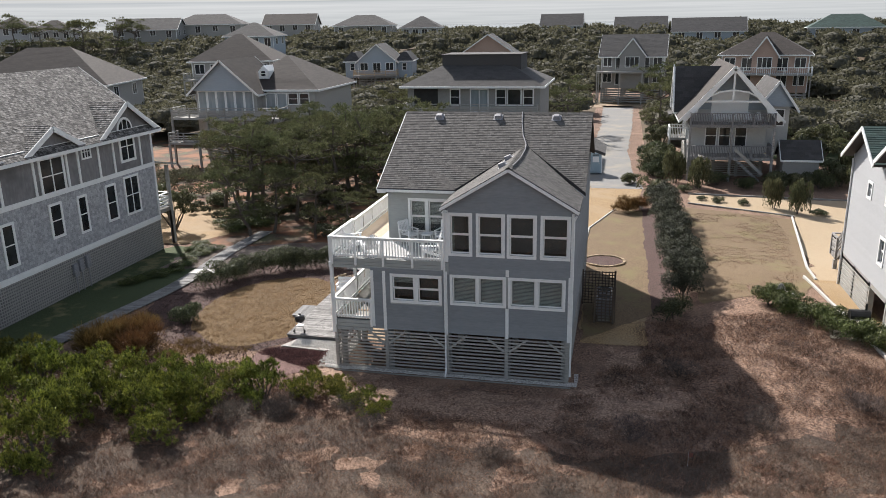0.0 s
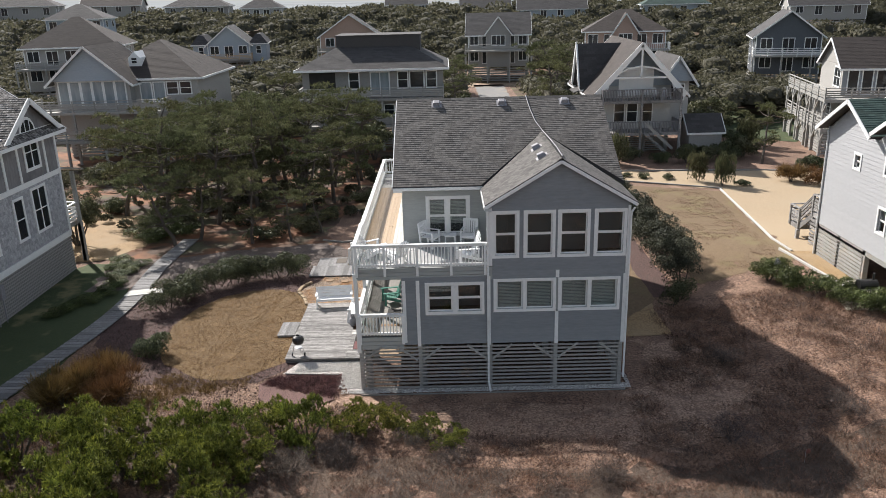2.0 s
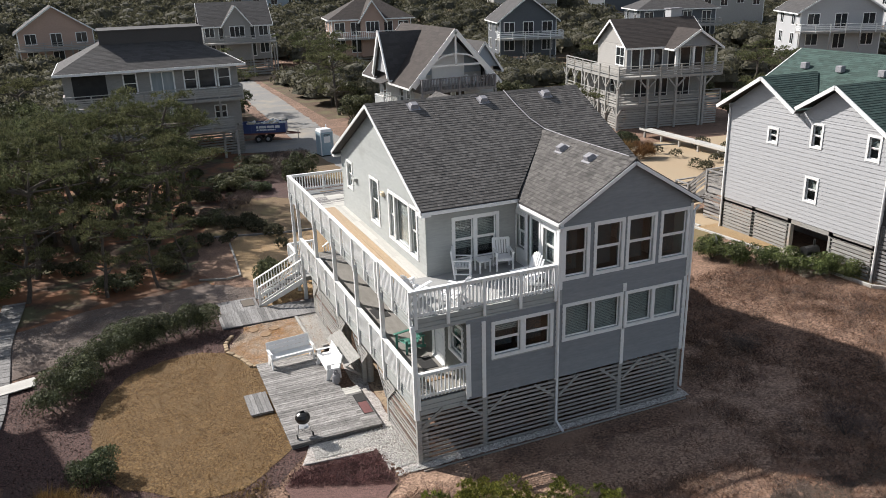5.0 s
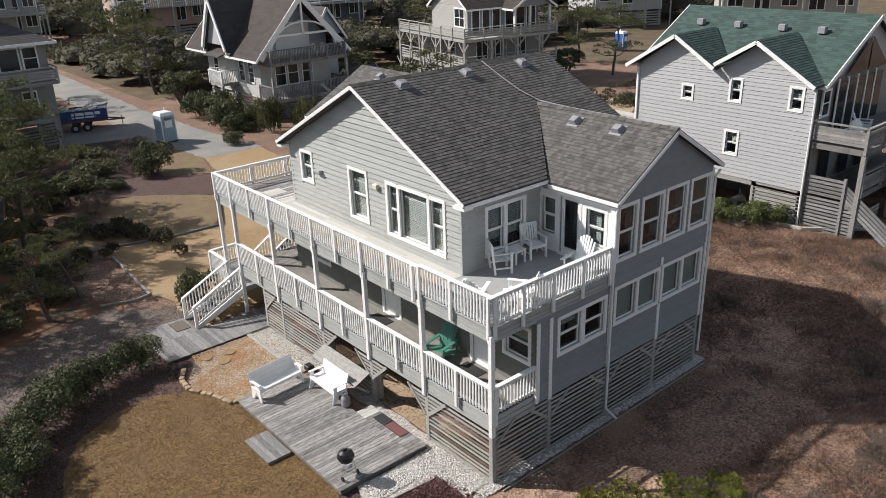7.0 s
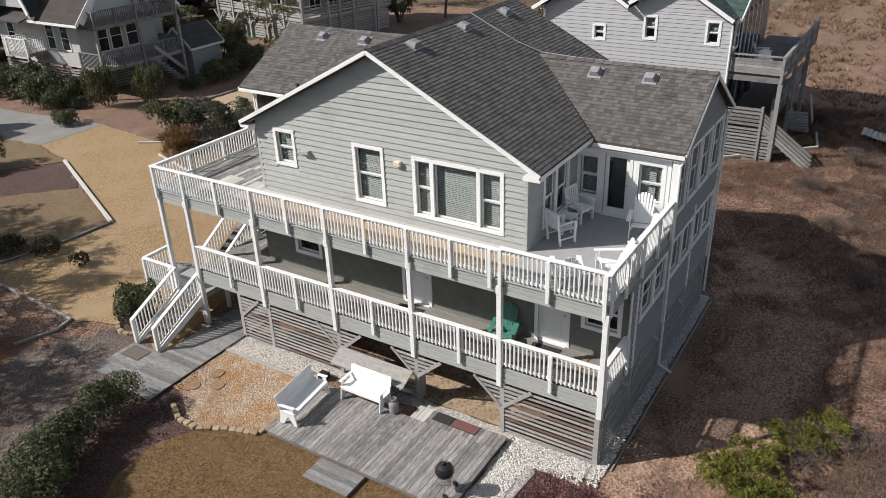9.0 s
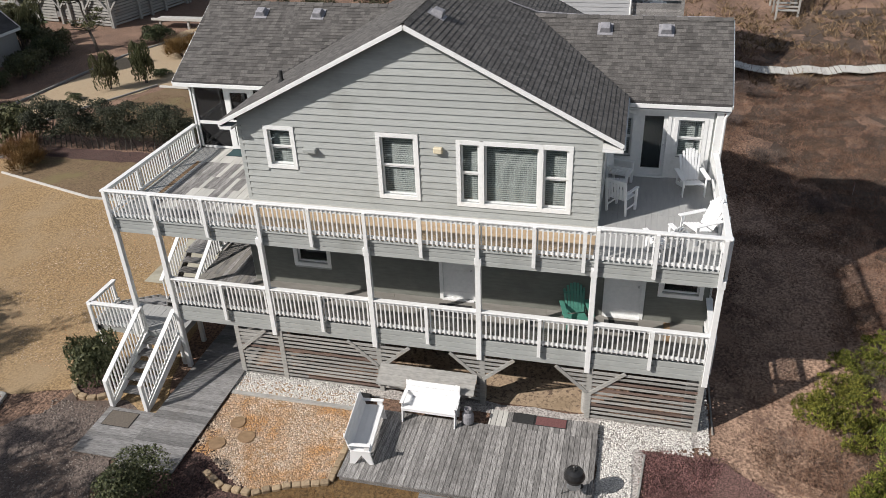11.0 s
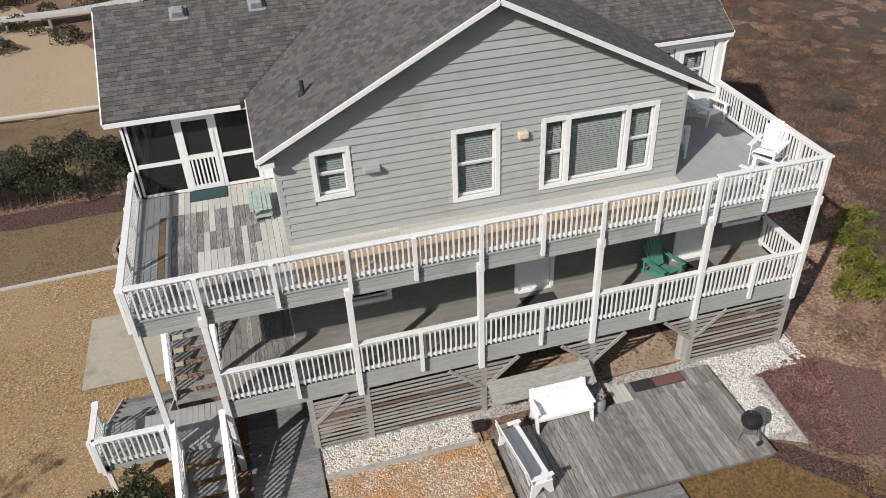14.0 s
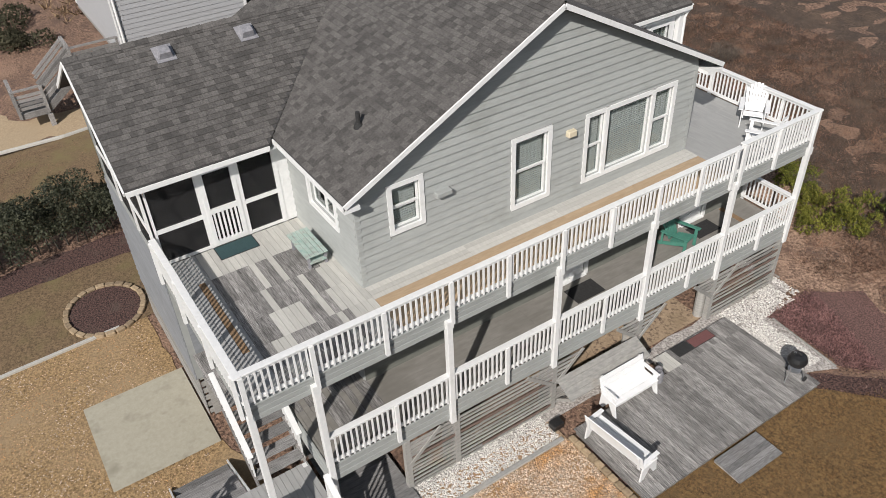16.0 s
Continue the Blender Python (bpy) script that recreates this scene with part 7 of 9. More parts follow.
    for x in (24.6, 26.8, 28.6):
        part("glass_door", S.box(Geo(), x, 2.7, 0.0, x + 0.9, 4.6, 0.02), M["pane_dark"], h)
    far_deck(h, 23.2, 0.4, 33, 2.9, 5.0, "wood", "wood", "sw", 0.3, 5)
    far_deck(h, 24.6, 0.8, 33, 2.9, 2.6, "wood", "wood", "s", 0.3, 5, False)
    # slatted enclosure below the deck, a landing and stairs down to the dune
    for i in range(12):
        part("enclosure_slat", Geo().box(23.16, 0.4, 0.5 + i * 0.17, 23.19, 2.85, 0.61 + i * 0.17), M["wood_y"], h)
    for i in range(5):
        part("landing_slat", Geo().box(23.16, 1.0, 2.6 + i * 0.19, 23.19, 2.85, 2.73 + i * 0.19), M["wood_y"], h)
        part("stair_slat", Geo().beam((23.18, 1.0, 2.5 + i * 0.2), (23.18, -1.5, 0.65 + i * 0.2), 0.03, 0.13), M["wood_y"], h)
    for y in (1.0, 2.8):
        part("landing_post", Geo().box(23.1, y - 0.06, 0.3, 23.24, y + 0.06, 3.6), M["wood_y"], h)
    for i in range(9):
        part("dune_tread", Geo().box(23.25, 0.7 - i * 0.27, 2.3 - i * 0.2, 24.4, 1.0 - i * 0.27, 2.35 - i * 0.2), M["wood_y"], h)
    # slatted ground storey with an open bay and the deck stairs
    for a, b in ((2.9, 5.3), (7.8, 12.6)):
        for i in range(11):
            part("skirt_slat", W.box(Geo(), a, 0.55 + i * 0.18, -0.04, b, 0.68 + i * 0.18, 0.0), M["slat"], h)
    for i in range(9):
        part("skirt_slat", Geo().box(23.2, 0.55, 0.3 + i * 0.17, 26.4, 0.59, 0.42 + i * 0.17), M["slat"], h)
    for y in (2.95, 5.3, 7.8, 10.2, 12.5):
        part("piling", Geo().box(x0, y - 0.12, -0.1, x0 + 0.24, y + 0.12, z0), M["slat"], h)
    part("rear_skirt", Geo().box(26, 3.2, 0.2, 26.1, 12.6, z0), M["panel_dark"], h)
    for i in range(9):
        z = 2.5 - i * 0.24
        part("stair_tread", Geo().box(26.6 + i * 0.28, -0.6, z - 0.05, 26.9 + i * 0.28, 0.4, z), M["slat"], h)
    for y in (-0.6, 0.4):
        part("stair_rail", Geo().beam((26.5, y, 3.5), (29.2, y, 1.4), 0.06, 0.3), M["slat"], h)
    for pts in ([(x0 - 0.1, 12.5, 7.5), (x0 - 0.06, 12.5, 7.2), (x0 - 0.06, 12.5, 0.9)], [(x0 - 0.1, 2.85, 7.3), (x0 - 0.06, 2.85, 7.0), (x0 - 0.06, 2.85, 0.9)]):
        g = Geo()
        for p, q in zip(pts, pts[1:]):
            g.cyl(p, q, 0.05, n=8)
        part("downpipe", g, M["white"], h)
    # back stairs towards the sandy drive: a top landing, a flight, a lower landing and the last flight
    far_deck(h, 23.75, 12.65, 25.3, 14.6, 2.6, "wood", "wood", "wn", 0.2, 4)
    for i in range(9):
        part("landing_slat", Geo().box(23.7, 12.7, 0.45 + i * 0.21, 23.73, 14.6, 0.58 + i * 0.21), M["wood"], h)
    for i in range(6):
        part("back_tread", Geo().box(23.85, 14.62 + i * 0.24, 2.4 - i * 0.19, 25.1, 14.88 + i * 0.24, 2.45 - i * 0.19), M["wood"], h)
    for x in (23.8, 25.15):
        part("stringer", Geo().beam((x, 14.6, 2.4), (x, 16.1, 1.3), 0.06, 0.28), M["wood"], h)
        for k in (0.3, 0.55, 0.8, 1.0):
            part("back_rail", Geo().beam((x, 14.6, 2.6 + k), (x, 16.1, 1.4 + k), 0.05, 0.12), M["wood"], h)
    far_deck(h, 23.75, 16.1, 25.2, 17.2, 1.4, "wood", "wood", "wn", 0.1, 4)
    for i in range(5):
        part("back_tread", Geo().box(25.2 + i * 0.27, 16.1, 1.2 - i * 0.21, 25.5 + i * 0.27, 17.2, 1.25 - i * 0.21), M["wood"], h)


white_house()
pad = patch("patio_pad", [(20.9, 4.6), (23.2, 4.2), (23.3, 8.2), (21.4, 8.4)], M["concrete"], "pale concrete pad under the white house", "concrete pad", 0.06, 1.5)


def smoker(x, y):
    z = ground_z(x, y) + 0.06
    t = thing("barrel_grill", (x, y, z), "black barrel grill on a stand", "grill")
    part("barrel", Geo().cyl((x - 0.4, y, z + 0.75), (x + 0.4, y, z + 0.75), 0.26, n=14), M["black"], t)
    part("chimney", Geo().cyl((x + 0.25, y, z + 0.95), (x + 0.25, y, z + 1.3), 0.05), M["black"], t)
    for a in (-0.3, 0.3):
        for b in (-0.15, 0.15):
            part("leg", Geo().box(x + a - 0.02, y + b - 0.02, z, x + a + 0.02, y + b + 0.02, z + 0.6), M["black"], t)
    part("shelf", Geo().box(x - 0.4, y - 0.35, z + 0.6, x + 0.4, y - 0.2, z + 0.63), M["wood"], t)


smoker(22.2, 5.6)
side_table(pose(25.4, 1.6, 5.0, 0, 0, 10))
adirondack("deck_chair", pose(26.6, 2.0, 5.0, 0, 0, 20), M["plastic"], "white chair on the deck of the white house")
adirondack("deck_chair", pose(24.3, 1.5, 5.0, 0, 0, -80), M["plastic"], "white chair beside the deck table")
adirondack("lounge_chair", pose(19.9, 8.6, ground_z(19.9, 8.6), 0, 0, 40), M["slat"], "weathered grey garden chair by the shrubs")


# the shingled house
def shingled_house():
    h = thing("shingled_house", (-23, 8, 0), "grey cedar-shingled house with white trim and shake roof", "house")
    x1, y0, y1 = -18.0, -6.0, 15.4
    x0 = -28.0
    E = Face((x1, 0, 0), (0, 1, 0), (1, 0, 0))
    body(h, x0, y0, x1 - 0.16, y1, 2.2, 8.3, "panel_dark")
    part("wall", E.box(Geo(), y0, 2.2, -0.16, y1, 8.35, 0), M["shingle_wall"], h)
    # wall shingles in the lower storey, plain panels above
    wins = [(5.45, 3.6, 6.2, 5.25), (7.72, 3.3, 8.3, 5.2), (10.25, 3.35, 11.0, 5.3), (12.08, 3.3, 13.35, 5.45), (1.95, 3.0, 2.6, 5.0), (-1.5, 3.1, -0.6, 5.1)]
    g = Geo()
    rr = random.Random(4)
    z = 2.45
    while z < 5.7:
        s = y0
        while s < y1 - 0.05:
            e = min(s + rr.uniform(0.1, 0.24), y1)
            if not any(o[0] < (s + e) / 2 < o[2] and o[1] < z + 0.07 < o[3] for o in wins):
                k = rr.uniform(0.012, 0.024)
                g.hexa([E.p(s, z, 0), E.p(e - 0.006, z, 0), E.p(e - 0.006, z, k), E.p(s, z, k), E.p(s, z + 0.17, 0), E.p(e - 0.006, z + 0.17, 0), E.p(e - 0.006, z + 0.17, 0.004), E.p(s, z + 0.17, 0.004)])
            s = e
        z += 0.165
    tagged(part("wall_shingles", g, M["shingle_wall"], h, fix=False), kind="stuff")
    part("upper_panel", E.box(Geo(), y0, 5.95, 0.0, y1, 8.35, 0.015), M["panel_dark"], h)
    for o in wins:
        plain_window(h, E, *o, trim=0.14, cols=2 if o[2] - o[0] > 1.2 else 1)
    for o in ((5.2, 6.0, 6.85, 7.75), (-0.9, 6.0, 0.8, 7.75)):
        plain_window(h, E, *o, trim=0.16, cols=2)
    plain_window(h, E, 12.15, 6.6, 13.4, 8.2, trim=0.16, cols=2)
    plain_window(h, E, 8.6, 7.35, 9.25, 8.0, trim=0.1, cols=3, rows=2)
    arch = [(12.15 + 0.625 - 0.625 * math.cos(math.pi * i / 10), 8.4 + 0.62 * math.sin(math.pi * i / 10)) for i in range(11)]
    big = [(12.775 - 0.78 * math.cos(math.pi * i / 10), 8.36 + 0.8 * math.sin(math.pi * i / 10)) for i in range(11)]
    aw = part("arched_window", E.slab(Geo(), big, 0.0, 0.05), M["white"], h)
    part("pane", E.slab(Geo(), arch, 0.05, 0.06), M["pane_dark"], aw)
    for s in (12.55, 13.0):
        part("glazing_bar", E.box(Geo(), s - 0.025, 8.4, 0.06, s + 0.025, 9.0, 0.075), M["white"], aw)
    for z0, z1 in ((2.1, 2.42), (5.72, 5.98), (8.28, 8.45)):
        part("band", E.box(Geo(), y0, z0, 0.0, y1, z1, 0.07), M["white"], h)
    for s in (4.6, 7.15, 8.1, 9.9, 11.3, 14.0, 15.25, 2.2, -1.4, 1.2, -3):
        part("upright_trim", E.box(Geo(), s, 5.98 if s < 15 else 2.42, 0.0, s + 0.16, 8.3, 0.06), M["white"], h)
    # lattice base
    part("base_back", E.box(Geo(), y0, 0, -0.12, y1, 2.12, -0.06), M["panel_dark"], h)
    g = Geo()
    for i in range(int((y1 - y0) / 0.16)):
        s = y0 + i * 0.16
        E.box(g, s, 0.05, -0.055, s + 0.05, 2.1, -0.03)
    for i in range(13):
        E.box(g, y0, 0.08 + i * 0.16, -0.028, y1, 0.14 + i * 0.16, -0.005)
    part("lattice", g, M["siding_tan"], h, fix=False)
    for s, z in ((6.4, 1.4), (6.9, 1.55), (7.5, 1.6)):
        mb = part("meter_box", E.box(Geo(), s, z - 0.4, 0.0, s + 0.35, z + 0.3, 0.18), M["vent"], h, bevel=0.02)
        part("conduit", Geo().cyl(E.p(s + 0.17, 0, 0.09), E.p(s + 0.17, z - 0.4, 0.09), 0.03, n=6), M["vent"], mb)
    # roofs: main along y, gables over the wall
    gable_roof(h, x0, y0, x1, y1, 8.45, 12.0, "y", "shake", 0.5, 0.17, (0.1, 0.26), wallmat="shingle_wall", rng=9)
    for cy, hw, top in ((12.85, 2.75, 10.1), (6.2, 2.1, 9.45), (0.0, 2.2, 9.45)):
        p = (top - 8.3) / hw
        tip = x1 - 5 * (top - 8.1) / 3.55
        g = Geo()
        part("gable_wall", E.slab(Geo(), [(cy - hw, 8.3), (cy + hw, 8.3), (cy, top - 0.1)], -0.1, 0.01), M["panel_dark"], h)
        for s in (-1, 1):
            e = Vector((0, cy + s * (hw + 0.3), top - p * (hw + 0.3)))
            u = Vector((0, -s * (hw + 0.3), p * (hw + 0.3)))
            part("roof", Geo().prism([e + Vector((x1 + 0.35, 0, -0.1)), e + Vector((x1 - 0.6, 0, -0.1)), e + u + Vector((tip, 0, -0.1)), e + u + Vector((x1 + 0.35, 0, -0.1))], (0, 0, 0.1)), M["roof_dark"], h)
            shingles(g, e, (1, 0, 0), u, [(x1 - 0.6, 0), (x1 + 0.35, 0), (x1 + 0.35, u.length), (tip, u.length)], 0.17, (0.1, 0.26), 0.02, random.Random(int(cy) + 3))
            part("rake", Geo().beam(e + Vector((x1 + 0.37, 0, -0.12)), e + u + Vector((x1 + 0.37, 0, -0.12)), 0.06, 0.28), M["white"], h)
        tagged(part("shingles", g, M["shake"], h, fix=False), kind="stuff")
    # land-side porch
    far_deck(h, x0 + 2, y1, x1 - 0.2, y1 + 1.6, 2.6, "slat", "white", "ne", 0, 3)
    part("porch_roof", Geo().hexa([(x0 + 2, y1, 5.9), (x1 + 0.2, y1, 5.9), (x1 + 0.3, y1 + 2.2, 5.4), (x0 + 2, y1 + 2.2, 5.4), (x0 + 2, y1, 6.0), (x1 + 0.2, y1, 6.0), (x1 + 0.3, y1 + 2.2, 5.5), (x0 + 2, y1 + 2.2, 5.5)]), M["metal"], h)
    for x in (x1 - 0.15, x1 - 4):
        part("porch_post", Geo().box(x - 0.1, y1 + 1.5, 0, x + 0.1, y1 + 1.7, 5.45), M["slat"], h)


shingled_house()


# houses behind, one by one
def hip_house():
    h = thing("hip_roofed_house", (-3.5, 55, 0), "grey-brown hip-roofed house with a dark raised roof box", "house")
    x0, y0, x1, y1 = -10.6, 51.6, 3.4, 62
    body(h, x0, y0, x1, y1, 2.6, 7.9, "siding_dim")
    f = faces(x0, y0, x1, y1)
    laps(h, f["s"], x0, 5.0, x1, 7.9, "siding_dim")
    laps(h, f["e"], y0, 2.6, y1, 7.9, "siding_dim")
    hip_roof(h, x0, y0 - 0.6, x1, y1, 7.9, 10.2, "roof_dark", 0.6, 4.5)
    body(h, -7.35, 54.2, 1.15, 59.5, 9.2, 10.9, "roof_dark")
    part("roof_box_cap", Geo().box(-7.45, 54.1, 10.9, 1.25, 59.6, 11.0), M["roof_dark"], h)
    # Thin dark panel on the wall paints in the shade of a porch.
    part("porch_recess", f["s"].box(Geo(), -9.9, 5.25, 0.012, -7.3, 7.6, 0.03), M["recess_shade"], h, "flat dark panel painted as a shaded porch opening")
    for a, b, c, z in ((-5.9, -5.0, 1, 6.0), (-3.75, -2.0, 2, 5.35), (-1.05, -0.15, 1, 6.0), (0.15, 1.45, 1, 6.0), (1.8, 2.7, 1, 6.0)):
        plain_window(h, f["s"], a, z, b, 7.5, 0.12, c, 1 if c > 1 or b - a > 1.2 else 2, "pane_pale" if c > 1 else "pane_dark")
    for a in (-7, -2.5, 1.2):
        plain_window(h, f["s"], a, 3.3, a + 0.9, 4.3)
    far_deck(h, x0, 49.6, x1, 51.6, 5.2, "slat", "slat", "swe", 0, 4)
    stilts(h, x0, y0, x1, y1, 2.6, "slat", 10, "se")
    far_deck(h, x0 + 1, 48.8, x1 - 1, 51.6, 2.7, "slat", "slat", "s", 0, 4)


def gabled_house():
    h = thing("gabled_house", (-27, 56, 0), "grey gabled house with a big glazed front and brown roof", "house")
    body(h, -34, 50.2, -20.6, 62, 2.6, 7.6, "siding_tan")
    body(h, -34, 49.0, -26.8, 51, 2.6, 7.6, "siding_tan")
    gable_roof(h, -34, 48.4, -26.6, 56, 7.7, 10.9, "y", "roof_brown", 0.5, 0.3, wallmat="siding_blue")
    hip_roof(h, -31, 50.5, -20.6, 62, 7.6, 11.0, "roof_brown", 0.6)
    f = Face((0, 48.95, 0), (1, 0, 0), (0, -1, 0))
    for i in range(6):
        plain_window(h, f, -33.6 + i * 1.1, 5.3, -32.75 + i * 1.1, 7.5, 0.12, 1, 1, "pane_pale")
        if 0 < i < 5:
            plain_window(h, f, -33.6 + i * 1.1, 7.75, -32.75 + i * 1.1, 8.6 if i in (1, 4) else 9.2, 0.1, 1, 1, "pane_pale")
    f2 = Face((0, 50.2, 0), (1, 0, 0), (0, -1, 0))
    for i in range(4):
        plain_window(h, f2, -26.2 + i * 1.3, 5.4 if i < 2 else 6.1, -25.2 + i * 1.3, 7.2, 0.1, 1, 1 if i < 2 else 2, "pane_pale" if i < 2 else "pane_dark")
    dz = 9.3
    part("dormer", Geo().prism([(-27.6, 51.6, dz - 0.6), (-26.4, 51.6, dz - 0.6), (-26.4, 51.6, dz + 0.2), (-27.0, 51.6, dz + 0.8), (-27.6, 51.6, dz + 0.2)], (0, 2.5, 0)), M["white"], h)
    plain_window(h, Face((0, 51.58, 0), (1, 0, 0), (0, -1, 0)), -27.25, dz - 0.3, -26.75, dz + 0.2, 0.05)
    far_deck(h, -35.5, 46.2, -23, 49, 5.0, "slat", "slat", "swe", 0, 4)
    far_deck(h, -35, 44.4, -28, 46.2, 2.6, "slat", "slat", "sw", 0, 3)
    stilts(h, -34, 50.2, -20.6, 62, 2.6, "slat", 8)
    plain_window(h, f2, -30, 3.3, -28.4, 4.4, 0.08, 3, 1)


def cottage():
    h = thing("steep_gabled_cottage", (21, 50, 0), "grey steep-gabled cottage with white bargeboards and balconies", "house")
    x0, y0, x1, y1 = 18.0, 46.2, 24.6, 56
    body(h, x0, y0, x1, y1, 2.0, 6.2, "siding_pale")
    f = faces(x0, y0, x1, y1)
    laps(h, f["s"], x0, 2.0, x1, 6.2, "siding_pale")
    laps(h, f["w"], y0, 2.0, y1, 6.2, "siding_pale")
    gable_roof(h, x0 - 0.9, y0 - 1.6, x1 + 0.9, y1 + 1.5, 5.7, 10.2, "y", "roof_brown", 0.3, 0.3)
    part("gable_wall", Geo().prism([(x0, y0 - 0.01, 6.2), (x1, y0 - 0.01, 6.2), (x1, y0 - 0.01, 6.6), (21.3, y0 - 0.01, 9.9), (x0, y0 - 0.01, 6.6)], (0, 0.2, 0)), M["siding_blue"], h)
    part("gable_panel", f["s"].box(Geo(), 19.7, 5.3, 0.02, 22.9, 7.9, 0.06), M["plastic"], h, "pale blue-white panel in the gable")
    for p, q in (((18.6, 44.4, 7.1), (24.0, 44.4, 7.1)), ((21.3, 44.4, 7.1), (21.3, 44.4, 9.9))):
        part("gable_truss", Geo().beam(p, q, 0.16, 0.18, (0, 1, 0)), M["white"], h)
    for p, q in (((17.2, 44.3, 5.4), (21.3, 44.3, 10.0)), ((25.4, 44.3, 5.4), (21.3, 44.3, 10.0))):
        part("bargeboard", Geo().beam(p, q, 0.1, 0.4), M["white"], h)
    arch = [(21.3 - 3.1 * math.cos(math.pi * i / 8), 5.9 + 2.2 * math.sin(math.pi * i / 8)) for i in range(9)]
    for (xa, za), (xb, zb) in zip(arch, arch[1:]):
        part("arch_board", Geo().beam((xa, 44.42, za), (xb, 44.42, zb), 0.12, 0.3, (0, 1, 0)), M["white"], h)
    # side gable over the lane
    gable_roof(h, 16.9, 49.4, 21.3, 53.2, 6.2, 9.8, "x", "roof_dark", 0.3, 0.3, wallmat="siding_white")
    for s in (-1, 1):
        part("bargeboard", Geo().beam((16.5, 51.3 + s * 2.2, 5.8), (16.5, 51.3, 9.9), 0.1, 0.3), M["white"], h)
    plain_window(h, f["w"], 50.7, 6.4, 51.9, 7.9)
    body(h, 24.6, 48.0, 26.8, 55, 2.0, 6.6, "siding_pale")
    gable_roof(h, 24.0, 47.6, 27.2, 55, 6.4, 8.7, "y", "roof_dark", 0.3, 0.3, wallmat="siding_blue")
    plain_window(h, Face((0, 48.0, 0), (1, 0, 0), (0, -1, 0)), 25.1, 4.6, 26.3, 6.0)
    for a in (47.3, 49.0, 53.9):
        plain_window(h, f["w"], a, 3.2, a + 0.8, 4.8)
    for a in (19.4, 20.6, 22.0):
        plain_window(h, f["s"], a, 2.9, a + 0.9, 4.7, 0.08)
    far_deck(h, x0 - 0.2, 43.8, x1 + 0.3, 46.2, 5.1, "wood", "panel_dark", "swe", 0, 0, True, 0.14)
    far_deck(h, x0 - 0.2, 43.8, x1 + 0.3, 46.2, 2.2, "wood", "panel_dark", "swe", 0, 0, False, 0.14)
    far_deck(h, 16.4, 50.2, 18.0, 52.6, 3.0, "slat", "white", "swn", 0, 0, True, 0.16)
    part("porch_roof", Geo().prism([(16.2, 50.0, 5.2), (18.0, 50.0, 5.7), (18.0, 50.0, 5.8), (16.2, 50.0, 5.3)], (0, 2.8, 0)), M["roof_dark"], h)
    stilts(h, x0, y0, x1, y1, 2.0, "slat", 9)
    for i in range(8):
        part("stair_tread", Geo().box(21.6 + i * 0.28, 42.6, 2.1 - i * 0.26, 21.9 + i * 0.28, 43.7, 2.15 - i * 0.26), M["slat"], h)
    part("stair_rail", Geo().beam((21.5, 42.6, 3.2), (24.0, 42.6, 0.9), 0.06, 0.25), M["slat"], h)
    for i in range(2):
        c = adirondack("balcony_chair", pose(22.9 + i * 0.9, 45.0, 5.1, 0, 0, 10), M["plastic"], "white chair on the cottage balcony")
    gs = thing("garden_shed", (27.4, 45, 0), "pale garden shed with a dark gable roof", "shed")
    body(gs, 25.9, 44.0, 28.9, 47, 0, 2.3, "siding_tan")
    gable_roof(gs, 25.9, 44.0, 28.9, 47, 2.3, 3.6, "x", "roof_dark", 0.25, 0.3, wallmat="siding_tan")


